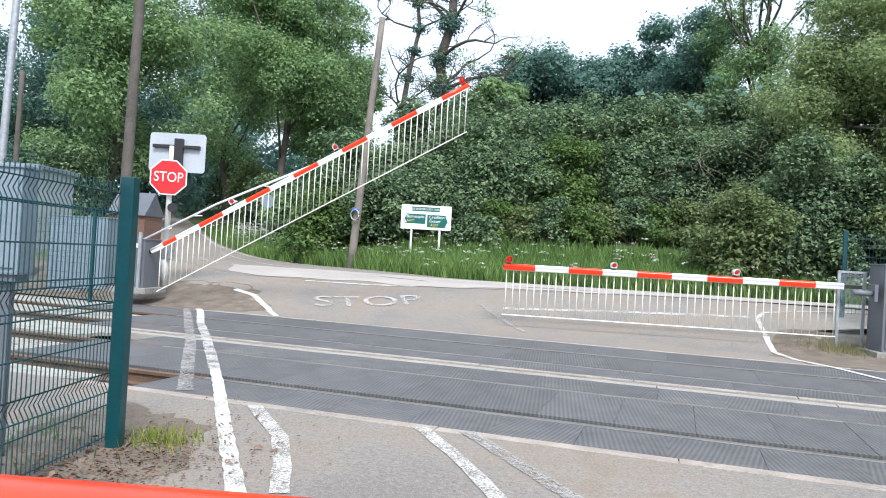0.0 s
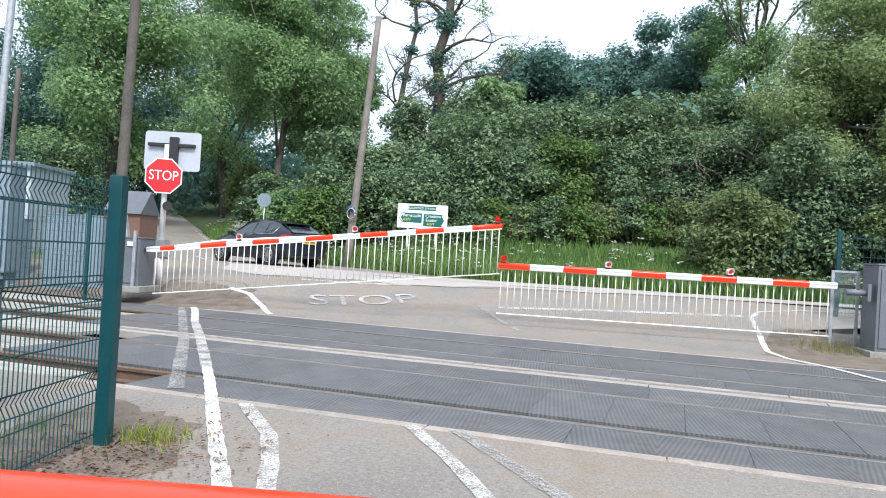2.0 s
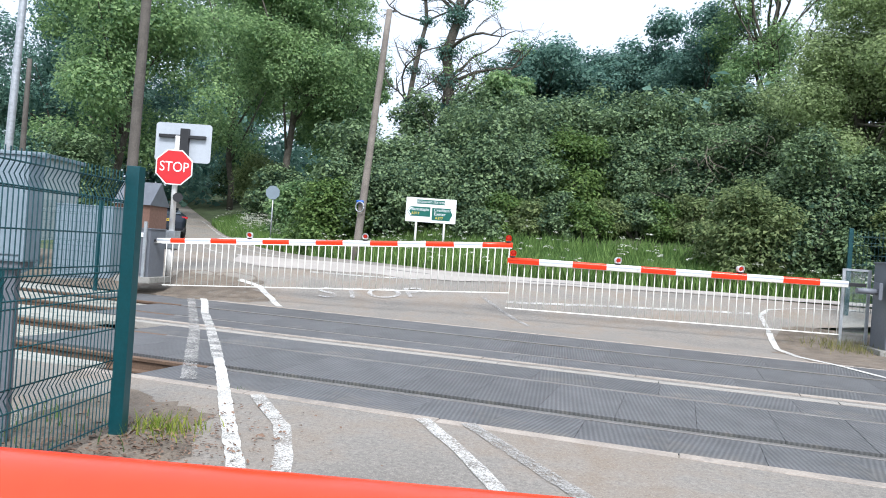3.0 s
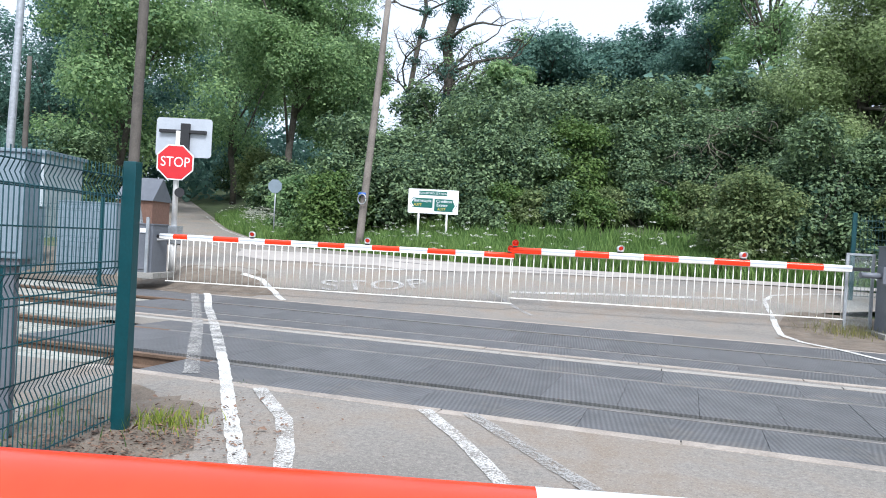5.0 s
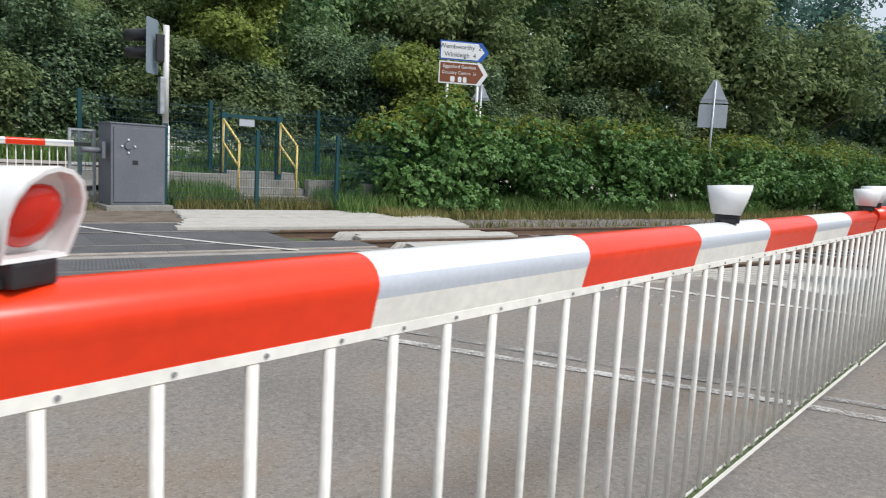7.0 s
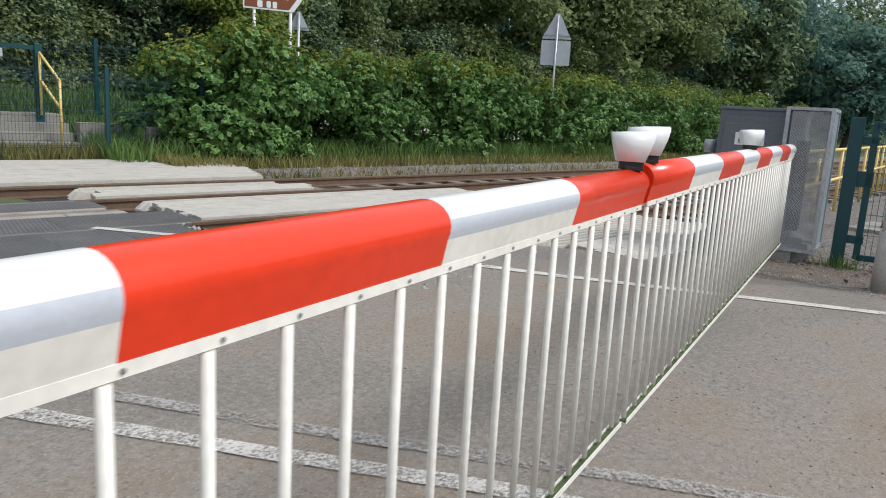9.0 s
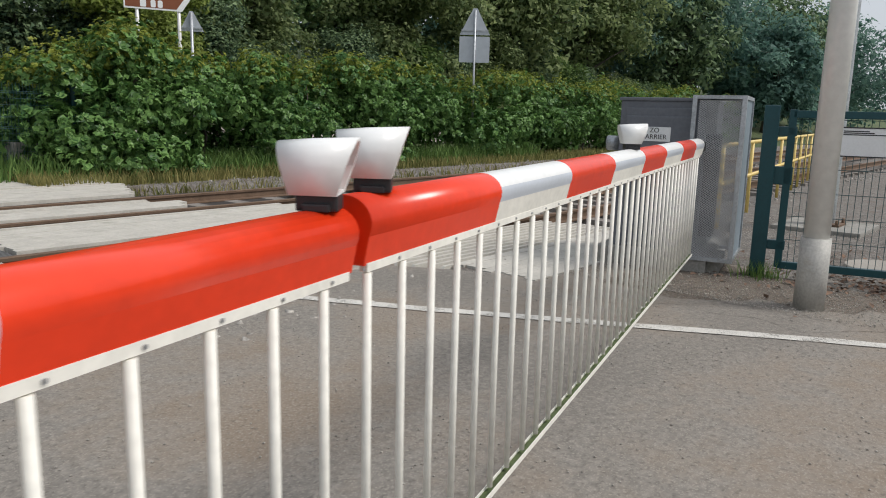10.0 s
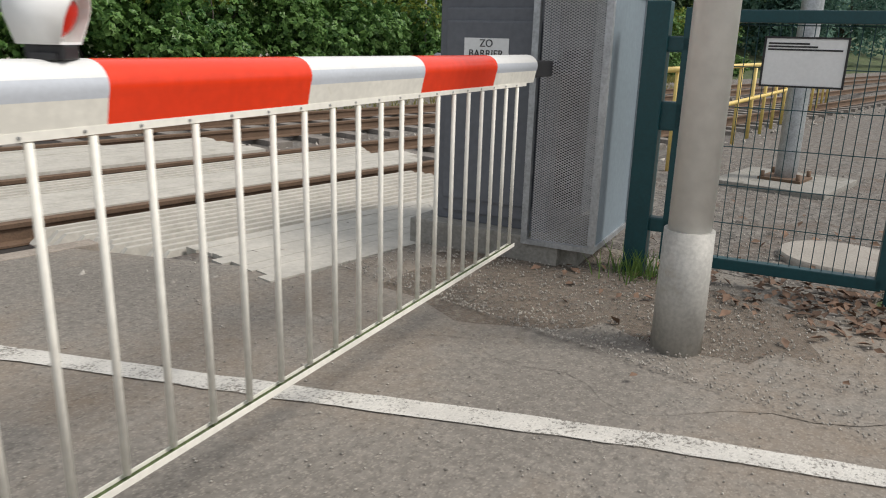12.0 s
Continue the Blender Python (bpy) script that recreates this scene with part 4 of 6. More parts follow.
def expanded_mesh(w, h, cell=0.026, r=0.0019):
    """A sheet of expanded metal in x, z with diamond openings."""
    verts, faces = [], []

    def bar(x0, z0, x1, z1):
        d = Vector((x1 - x0, z1 - z0)).normalized() * r
        b = len(verts)
        verts.extend([(x0 - d.y, 0, z0 + d.x), (x0 + d.y, 0, z0 - d.x), (x1 + d.y, 0, z1 - d.x), (x1 - d.y, 0, z1 + d.x),
                      (x0 - d.y, r, z0 + d.x), (x0 + d.y, r, z0 - d.x), (x1 + d.y, r, z1 - d.x), (x1 - d.y, r, z1 + d.x)])
        faces.extend([(b, b + 1, b + 2, b + 3), (b + 7, b + 6, b + 5, b + 4)])

    ch = cell * 0.55
    nx, nz = int(w / cell), int(h / ch)
    for i in range(nx):
        for j in range(nz):
            x, z = i * cell, j * ch
            bar(x, z, x + cell / 2, z + ch / 2)
            bar(x + cell / 2, z + ch / 2, x + cell, z)
            bar(x, z + ch, x + cell / 2, z + ch / 2)
            bar(x + cell / 2, z + ch / 2, x + cell, z + ch)
    return raw_mesh("mesh_sheet", verts, faces, M_MESH)


me = expanded_mesh(CD - 0.03, CZ1 - CZ0 - 0.06)
for x in (0.0, CW):
    s = new("mesh_sheet", me)
    s.parent = cage
    s.matrix_basis = Matrix.Translation((x, -CD + 0.015, CZ0 + 0.03)) @ Matrix.Rotation(radians(90), 4, "Z")
bm = bmesh.new()
box(bm, 0.018, CW - 0.018, -CD - 0.004, -CD + 0.002, CZ0 + 0.03, CZ1 - 0.03)
part("side_sheet", bm, M_LIGHTCAB, cage, "dull galvanised side sheet")
bm = bmesh.new()
box(bm, 0.018, CW - 0.018, -CD, 0.0, CZ1 - 0.006, CZ1)
part("top_sheet", bm, M_GALV, cage, "plain galvanised top sheet")
bm = bmesh.new()
box(bm, 0.05, 0.5, -0.3, 0.2, 0.0, 0.14)
part("guard_foot", bm, M_GREY_CONC, cage, "concrete block under the guard")
bm = bmesh.new()
tube(bm, (0.04, -0.12, 1.1), (0.4, -0.1, 1.1), 0.045, 0.045, 10)
box(bm, 0.2, 0.4, -0.2, 0.0, 0.3, 1.2, 0.01)
part("pivot_arm", bm, M_BLACK, cage, "dark pivot arm inside the guard")


# ---- posts and signs ----
def post(name, label, category, x, y, z, parts, group=""):
    return thing(name, label, category, Matrix.Translation((x, y, z)), group)


big_post = post("signal_post", "tall galvanised post with a grey sleeve at its foot", "post", 14.29, 2.85, 0.0, None)
bm = bmesh.new()
tube(bm, (0, 0, 0.0), (0, 0, 0.52), 0.105, 0.1, 28)
part("sleeve", bm, M_SLEEVE, big_post, "stained grey base sleeve")
bm = bmesh.new()
tube(bm, (0, 0, 0.5), (0, 0, 4.2), 0.086, 0.082, 28)
part("shaft", bm, M_POSTMETAL, big_post, "scuffed silver shaft")


def stop_octagon(r):
    return [(r * math.cos(radians(22.5 + 45 * k)) / math.cos(radians(22.5)), r * math.sin(radians(22.5 + 45 * k)) / math.cos(radians(22.5))) for k in range(8)]


def rounded(w, h, r=0.03, n=4):
    pts = []
    for cx, cy, a0 in ((w / 2 - r, h / 2 - r, 0), (-w / 2 + r, h / 2 - r, 90), (-w / 2 + r, -h / 2 + r, 180), (w / 2 - r, -h / 2 + r, 270)):
        pts += [(cx + r * math.cos(radians(a0 + 90 * k / n)), cy + r * math.sin(radians(a0 + 90 * k / n))) for k in range(n + 1)]
    return pts


STOPX, STOPY, STOPZ = -5.97, 13.88, 0.33
stop = thing("stop_sign", "red octagonal stop sign on a grey post below a signal board", "road sign", Matrix.Translation((STOPX, STOPY, STOPZ)))
bm = bmesh.new()
tube(bm, (0, 0, 0), (0, 0, 0.95), 0.085, 0.085, 16)
tube(bm, (0, 0, 0.95), (0, 0, 3.05), 0.06, 0.055, 16)
part("post", bm, M_POSTMETAL, stop, "galvanised post")
FACE = -55.0  # the boards look back along the approach
m = upright(0.05, -0.12, 2.36, FACE - 5)
bm = bmesh.new()
prism(bm, stop_octagon(0.375), 0.012, m)
plate = part("stop_plate", bm, M_SIGNWHITE, stop, "white rim of the octagon")
bm = bmesh.new()
prism(bm, stop_octagon(0.35), 0.004, m @ Matrix.Translation((0, 0, 0.012)))
part("red_field", bm, M_SIGNRED, plate, "red field of the octagon")
lettering("STOP", 0.3, M_SIGNWHITE, plate, m @ Matrix.Translation((0, 0, 0.018)) @ Matrix.Diagonal((0.84, 1.0, 1, 1)))
m = upright(0.07, 0.1, 2.92, FACE - 18)
bm = bmesh.new()
prism(bm, rounded(1.22, 0.84, 0.07), 0.006, m)
board = part("signal_board", bm, M_SIGNBACK, stop, "plain grey back of the signal board")
bm = bmesh.new()
box(bm, -0.52, 0.5, 0.09, 0.16, 0.01, 0.09, 0.01, m)
box(bm, -0.05, 0.14, -0.34, 0.3, 0.01, 0.1, 0.015, m)
part("board_bracket", bm, M_BLACK, board, "black mounting rail")
bm = bmesh.new()
tube(bm, (0.14, -0.06, 1.72), (0.2, -0.12, 1.72), 0.1, 0.1, 14)
part("bell", bm, M_BLACK, stop, "dark round bell on the post")
bm = bmesh.new()
box(bm, -0.12, 0.16, -0.1, 0.1, 0.62, 1.0, 0.01)
part("junction_box", bm, M_GALV, stop)

# road signal right of the far cabinet
sig = thing("road_signal", "black road signal heads with a back board on a grey post", "signal", Matrix.Translation((9.24, 16.4, 0.05)))
bm = bmesh.new()
tube(bm, (0, 0, 0), (0, 0, 1.62), 0.085, 0.085, 16)
tube(bm, (0, 0, 1.62), (0, 0, 3.64), 0.06, 0.06, 16)
part("post", bm, M_POSTMETAL, sig, "pale galvanised post")
m = upright(-0.26, 0.04, 3.2, 143)
bm = bmesh.new()
prism(bm, rounded(0.56, 1.1, 0.06), 0.008, m)
part("back_board", bm, M_LIGHTCAB, sig, "grey back board seen from behind")
bm = bmesh.new()
for dx in (0.0,):
    mm = m @ Matrix.Translation((dx, 0.22, 0.01))
    tube(bm, mm @ Vector((0, 0, 0)), mm @ Vector((-0.03, -0.02, 0.55)), 0.13, 0.12, 14)
mm = m @ Matrix.Translation((0, -0.12, 0.01))
tube(bm, mm @ Vector((0, 0, 0)), mm @ Vector((-0.03, -0.02, 0.53)), 0.12, 0.11, 14)
part("signal_head", bm, M_BLACK, sig, "black hooded signal heads")
bm = bmesh.new()
box(bm, -0.2, -0.04, -0.05, 0.06, 2.9, 3.45, 0.02)
part("signal_case", bm, M_BLACK, sig, "black case on the post")
bm = bmesh.new()
box(bm, -0.14, -0.05, -0.12, 0.1, 1.85, 2.6, 0.02)
part("switch_case", bm, M_GALV, sig, "narrow grey case under the board")

# direction board on the verge
def arrow_plate(w, h, tip, left):
    pts = [(-w / 2, -h / 2), (w / 2 - tip, -h / 2), (w / 2, 0), (w / 2 - tip, h / 2), (-w / 2, h / 2)]
    return [(-x, y) for x, y in reversed(pts)] if left else pts


DX, DY, DZ = -4.05, 25.2, terrain(-4.05, 25.2)
direction = thing("direction_sign", "white direction board with green arrow panels on two posts", "road sign", Matrix.Translation((DX, DY, 0)))
m = upright(0, 0, 2.69, -73)
bm = bmesh.new()
prism(bm, rounded(1.78, 0.86, 0.03), 0.02, m)
plate = part("board", bm, M_SIGNWHITE, direction, "white board")
for w, h, x, y, tip, left, arrow in ((1.0, 0.15, -0.02, 0.29, 0, False, False), (0.82, 0.34, -0.43, -0.06, 0.12, True, True), (0.8, 0.44, 0.44, -0.12, 0.14, False, True)):
    bm = bmesh.new()
    mm = m @ Matrix.Translation((x, y, 0.02))
    if arrow:
        prism(bm, arrow_plate(w, h, tip, left), 0.003, mm)
    else:
        prism(bm, rounded(w, h, 0.02), 0.003, mm)
    part("green_panel", bm, M_SIGNGREEN, plate, "green panel")
    if arrow:
        s = -1 if left else 1
        bm = bmesh.new()
        xo = s * (w / 2 - 0.015)
        prism(bm, [(xo, 0), (xo - s * 0.11, h / 2 - 0.03), (xo - s * 0.15, h / 2 - 0.03), (xo - s * 0.05, 0), (xo - s * 0.15, -h / 2 + 0.03), (xo - s * 0.11, -h / 2 + 0.03)][::s], 0.002, mm @ Matrix.Translation((0, 0, 0.003)))
        part("chevron", bm, M_SIGNWHITE, plate, "white chevron")
for body, size, x, y, mt in (("EGGESFORD STATION", 0.1, -0.02, 0.285, M_SIGNWHITE), ("Barnstaple", 0.15, -0.38, 0.02, M_SIGNWHITE), ("A377", 0.13, -0.55, -0.13, M_AMBER),
                             ("Crediton", 0.15, 0.38, 0.02, M_SIGNWHITE), ("Exeter", 0.15, 0.32, -0.12, M_SIGNWHITE), ("A377", 0.13, 0.3, -0.26, M_AMBER)):
    lettering(body, size, mt, plate, m @ Matrix.Translation((x, y, 0.0255)))
for x in (-0.5, 0.5):
    bm = bmesh.new()
    tube(bm, m @ Vector((x, -2.4, -0.03)), m @ Vector((x, 0.4, -0.03)), 0.04, 0.04, 10)
    part("post", bm, M_POSTMETAL, direction)

# fingerposts behind the hedge
SX, SY = 17.05, 16.8
finger = thing("fingerpost", "blue-edged white and brown direction panels on two posts", "road sign", Matrix.Translation((SX, SY, 0)))
yaw = -112
for z, h, mt, edge in ((4.2, 0.5, M_SIGNWHITE, M_SIGNBLUE), (3.62, 0.58, M_SIGNBROWN, M_SIGNWHITE)):
    m = upright(0, 0, z, yaw)
    bm = bmesh.new()
    prism(bm, arrow_plate(1.36, h, 0.2, False), 0.012, m)
    p = part("arrow_panel", bm, edge, finger, "pointed panel with a coloured edge")
    bm = bmesh.new()
    prism(bm, arrow_plate(1.2, h - 0.07, 0.18, False), 0.004, m @ Matrix.Translation((-0.05, 0, 0.012)))
    part("panel_field", bm, mt, p, "panel field")
    if mt is M_SIGNWHITE:
        for body, y in (("Wembworthy  2", 0.1), ("Winkleigh  4", -0.11)):
            lettering(body, 0.17, M_INK, p, m @ Matrix.Translation((-0.12, y, 0.018)))
    else:
        for body, y in (("Eggesford Gardens", 0.16), ("Country Centre  ½", 0.0)):
            lettering(body, 0.12, M_SIGNWHITE, p, m @ Matrix.Translation((-0.12, y, 0.018)))
        for k, w in ((-0.2, 0.12), (0.0, 0.1), (0.14, 0.1)):
            bm = bmesh.new()
            prism(bm, rounded(w, 0.15, 0.03), 0.002, m @ Matrix.Translation((-0.1 + k, -0.17, 0.016)))
            part("pictogram", bm, M_SIGNWHITE, p, "white pictogram")
for x in (-0.42, 0.42):
    bm = bmesh.new()
    mm = upright(0, 0, 0, yaw)
    tube(bm, mm @ Vector((x, 0.2, -0.04)), mm @ Vector((x, 4.35, -0.04)), 0.038, 0.038, 10)
    part("post", bm, M_POSTMETAL, finger)


def warning_back(x, y, z, yaw, s=1.0, box_below=True, group="backs of warning signs"):
    ob = thing("warning_sign", "grey back of a triangular warning sign on a post", "road sign", Matrix.Translation((x, y, 0)), group)
    m = upright(0, 0, z, yaw)
    bm = bmesh.new()
    prism(bm, [(-0.45 * s, 0), (0.45 * s, 0), (0.06 * s, 0.76 * s), (-0.06 * s, 0.76 * s)], 0.008, m)
    part("triangle", bm, M_SIGNBACK, ob, "grey sheet-metal triangle")
    if box_below:
        bm = bmesh.new()
        prism(bm, rounded(0.9 * s, 0.75 * s, 0.03), 0.008, m @ Matrix.Translation((0, -0.42 * s, 0)))
        part("lower_plate", bm, M_SIGNBACK, ob, "grey lower plate")
    bm = bmesh.new()
    tube(bm, m @ Vector((0, -z + 0.05, 0.04)), m @ Vector((0, 0.7 * s, 0.04)), 0.035, 0.035, 10)
    box(bm, -0.4 * s, 0.4 * s, 0.1 * s, 0.15 * s, 0.01, 0.03, 0, m)
    part("post", bm, M_GALV, ob)
    return ob


warning_back(26.4, 15.6, 3.62, -140, 1.0)
warning_back(18.3, 17.6, 3.05, -125, 0.6, False)
small = thing("stop_sign", "grey back of a small octagonal sign at the lane", "road sign", Matrix.Translation((-13.0, 29.3, 0.1)))
bm = bmesh.new()
prism(bm, stop_octagon(0.3), 0.01, upright(0, 0, 3.25, -70))
part("plate", bm, M_LIGHTCAB, small)
bm = bmesh.new()
tube(bm, (0, 0.05, 0.6), (0, 0.05, 3.4), 0.03, 0.03, 8)
part("post", bm, M_GALV, small)


# ---- poles ----
def pole(name, label, x, y, z, top, lean, r0, r1, material, category="pole"):
    ob = thing(name, label, category, Matrix.Translation((x, y, z)))
    bm = bmesh.new()
    n = 8
    pts = [(lean[0] * k / n, lean[1] * k / n, -0.3 + (top + 0.3) * k / n) for k in range(n + 1)]
    polytube(bm, pts, [r0 + (r1 - r0) * k / n for k in range(n + 1)], 14)
    part("shaft", bm, material, ob)
    return ob


leaning = pole("telegraph_pole", "leaning wooden telegraph pole on the grass verge", -6.1, 23.5, 0.75, 8.6, (0.62, 0.1), 0.14, 0.1, M_PALEWOOD)
bm = bmesh.new()
for k in range(3):
    loop = [(0.16 + 0.15 * math.cos(q * math.pi / 8), -0.17 - 0.02 * k, 1.83 + 0.17 * math.sin(q * math.pi / 8)) for q in range(17)]
    polytube(bm, loop, [0.018] * 17, 6)
part("cable_coil", bm, M_GALV, leaning, "loops of pale cable")
bm = bmesh.new()
tube(bm, (0.1, 0, 1.96), (0.1, 0, 2.06), 0.16, 0.16, 16)
part("blue_tag", bm, M_SIGNBLUE, leaning, "blue plastic wrap")
pole("telegraph_pole", "wooden telegraph pole beyond the fence, with shade in its colour", -9.76, 16.79, 0.3, 9.5, (0.1, 0.1), 0.15, 0.12, M_SHADEDPOLE)
pole("telegraph_pole", "far wooden pole with a steel cap", -24, 26, 1.0, 7.6, (0.1, 0.0), 0.14, 0.1, M_SHADEDPOLE)
column = pole("lamp_column", "tall pale grey steel lamp column", -13.1, 15.8, 0.0, 9.5, (0.25, 0.1), 0.11, 0.09, M_GALV, "lamp column")
in_lamp = pole("lamp_column", "grey steel lamp column bolted to a concrete base behind the gate", 18.75, 3.81, 0.0, 5.0, (0.12, 0.02), 0.1, 0.085, M_GALV, "lamp column")
bm = bmesh.new()
box(bm, -0.55, 0.55, -0.5, 0.5, -0.02, 0.06, 0.02)
part("base_slab", bm, M_GREY_CONC, in_lamp, "cracked concrete base")
bm = bmesh.new()
for x in (-0.16, 0.16):
    for y in (-0.16, 0.16):
        tube(bm, (x, y, 0.05), (x, y, 0.14), 0.02, 0.02, 6)
box(bm, -0.19, 0.19, -0.19, 0.19, 0.06, 0.085)
part("base_flange", bm, M_RUST, in_lamp, "rusty bolted flange")


# ---- green mesh fences ----
def wire_run(verts, faces, pts, r):
    """A square wire through points."""
    b = len(verts)
    for i, p in enumerate(pts):
        d = (Vector(pts[min(i + 1, len(pts) - 1)]) - Vector(pts[max(i - 1, 0)])).normalized()
        u = d.cross(Vector((0.3, 0.9, 0.1))).normalized() * r
        v = d.cross(u).normalized() * r
        for w in (u, v, -u, -v):
            verts.append(tuple(Vector(p) + w))
    for i in range(len(pts) - 1):
        for k in range(4):
            a, c = b + 4 * i + k, b + 4 * i + (k + 1) % 4
            faces.append((a, c, c + 4, a + 4))


def mesh_panel(parent, length, z0, z1, folds, step=0.05, r=0.0026, rows=0.2, lean=0.03, spikes=0.03):
    """A welded panel along +x from 0, pressed with V-folds at the given heights."""
    def off(z):
        return max([0.0] + [lean * (1 - abs(z - f) / 0.06) for f in folds if abs(z - f) < 0.06])
    zs = sorted({z0, z1 + spikes} | {z for f in folds for z in (f - 0.06, f, f + 0.06) if z0 < z < z1})
    verts, faces = [], []
    n = int(length / step)
    for k in range(n + 1):
        x = k * step
        wire_run(verts, faces, [(x, -off(z), z) for z in zs], r)
    z = z0 + 0.02
    while z < z1 + 0.001:
        wire_run(verts, faces, [(0, -off(z) - 0.004, z), (length, -off(z) - 0.004, z)], r * 1.1)
        z += rows
    for f in folds:
        for dz in (-0.06, 0.06):
            wire_run(verts, faces, [(0, -0.004, f + dz), (length, -0.004, f + dz)], r * 1.1)
    ob = new("mesh_panel", raw_mesh("mesh_panel", verts, faces, M_WIRE))
    ob.parent = parent
    return ob


def fence(label, x0, y0, x1, y1, z0, height, bays, folds=(0.3, 0.85, 1.5), step=0.05, r=0.0026, post_w=0.06, group="green mesh fences", zfun=None, rows=0.2):
    ln, a = math.hypot(x1 - x0, y1 - y0), math.atan2(y1 - y0, x1 - x0)
    ob = thing("mesh_fence", label, "fence", Matrix.Translation((x0, y0, z0)) @ Matrix.Rotation(a, 4, "Z"), group)
    for k in range(bays + 1):
        bm = bmesh.new()
        x = ln * k / bays
        box(bm, x - post_w / 2, x + post_w / 2, -post_w / 2, post_w / 2, -0.1, height + 0.04, 0.006)
        part("fence_post", bm, M_GREEN, ob, "dark green square post")
        if k < bays:
            p = mesh_panel(ob, ln / bays - post_w, 0.06, height - 0.03, [f for f in folds if f < height], step, r, rows)
            p.location = (x + post_w / 2, -post_w / 2, 0)
    return ob


# near fence, from its end post towards the near barrier
near_fence = fence("dark green welded mesh fence panel beside the road", 1.21, 4.49, 1.94, 1.69, 0.0, 1.675, 1, (0.42, 0.98, 1.55), 0.04, 0.0042, 0.085)
fence("dark green welded mesh fence along the track side", -2.0, 5.2, -9.5, 5.0, 0.0, 1.6, 3, step=0.06)
fence("green mesh fence behind the far cabinet", 9.0, 15.45, 14.6, 15.5, 0.0, 1.66, 3, (0.3, 0.85, 1.45), 0.055, 0.003, 0.07)
fence("taller green mesh fence on the bank", 7.9, 18.2, 16.5, 18.6, 0.55, 1.8, 3, (0.4, 1.0, 1.6), 0.07, 0.0035, 0.08)
fence("green mesh fence beside the platform path", -12.0, 12.6, -6.8, 12.7, 0.1, 1.7, 2, step=0.06)

# gateway over the steps
gate = thing("fence_gate", "green gate frame at the head of the steps", "gate", Matrix.Translation((10.9, 17.75, 0.7)))
bm = bmesh.new()
for x in (0.0, 1.36):
    box(bm, x - 0.07, x + 0.07, -0.07, 0.07, -0.2, 1.42, 0.008)
box(bm, 0.0, 1.36, -0.04, 0.04, 1.3, 1.38)
part("gate_frame", bm, M_GREEN, gate)
bm = bmesh.new()
box(bm, 0.35, 0.72, -0.06, -0.05, 1.12, 1.28)
part("notice", bm, M_SIGNBACK, gate, "small grey notice")

steps = thing("steps", "three concrete steps with weathered treads", "steps", Matrix.Translation((10.85, 16.85, 0.05)), kind="structure")
for k in range(4):
    bm = bmesh.new()
    box(bm, 0, 1.85, 0.3 * k, 0.3 * (k + 1) + (0.6 if k == 3 else 0.02), 0.0, 0.175 * (k + 1), 0.01)
    part("step", bm, M_GREY_CONC, steps)
retaining = thing("retaining_wall", "low grey concrete retaining wall beside the steps", "wall", kind="structure")
for x0, x1, h in ((8.7, 9.75, 0.72), (9.76, 10.8, 0.7), (12.75, 13.6, 0.62)):
    bm = bmesh.new()
    box(bm, x0, x1, 17.0, 17.25, 0.0, h, 0.015)
    part("wall_block", bm, M_GREY_CONC, retaining)
block = thing("concrete_block", "pale concrete marker block in the grass", "block", Matrix.Translation((13.95, 16.0, 0.0)))
bm = bmesh.new()
box(bm, -0.3, 0.3, -0.22, 0.22, 0.0, 0.62, 0.03)
part("block", bm, M_CONCRETE, block)

for x in (10.86, 12.26):
    hr = thing("handrail", "yellow tubular handrail beside the steps", "handrail", Matrix.Translation((x, 16.9, 0)), "yellow handrails")
    for nm, a, b in (("upper_post", (0, 0.75, 0.72), (0, 0.75, 1.95)), ("lower_post", (0.12, 0, 0.05), (0.12, 0, 1.42)), ("top_rail", (0, 0.75, 1.95), (0.12, 0, 1.42)), ("mid_rail", (0, 0.75, 1.42), (0.12, 0, 0.88))):
        bm = bmesh.new()
        tube(bm, a, b, 0.026, 0.026, 10)
        part(nm, bm, M_YELLOW, hr)

# gate and fence by the near cabinet
near_gate = thing("fence_gate", "dark green mesh gate with a white notice behind the barrier post", "gate", Matrix.Translation((15.17, 3.5, 0)) @ Matrix.Rotation(math.atan2(-1.15, 0.34), 4, "Z"))
bm = bmesh.new()
box(bm, -0.06, 0.06, -0.06, 0.06, 0.0, 1.45, 0.008)
part("gate_post", bm, M_GREEN, near_gate, "wide green gate post")
bm = bmesh.new()
for x in (0.16, 1.2):
    box(bm, x - 0.03, x + 0.03, -0.03, 0.03, 0.1, 1.42, 0.006)
for z in (0.12, 1.38):
    box(bm, 0.16, 1.2, -0.03, 0.03, z - 0.03, z + 0.03, 0.006)
part("gate_frame", bm, M_GREEN, near_gate, "green square-tube frame")
p = mesh_panel(near_gate, 1.0, 0.12, 1.36, [], 0.05, 0.0024, 0.2, spikes=0.0)
p.location = (0.18, 0, 0)
for z0, z1 in ((0.8, 0.95), (0.25, 0.33), (1.2, 1.28)):
    bm = bmesh.new()
    box(bm, 0.02, 0.2, -0.03, 0.03, z0, z1, 0.01)
    part("hinge", bm, M_GREEN, near_gate)
bm = bmesh.new()
box(bm, 0.52, 0.88, -0.05, -0.04, 1.06, 1.28, 0.004)
note = part("notice_board", bm, M_SIGNWHITE, near_gate, "white notice with lines of small print")
bm = bmesh.new()
for x0, x1, z0, z1 in ((0.515, 0.525, 1.055, 1.285), (0.875, 0.885, 1.055, 1.285), (0.515, 0.885, 1.28, 1.288), (0.515, 0.885, 1.052, 1.06)):
    box(bm, x0, x1, -0.054, -0.038, z0, z1)
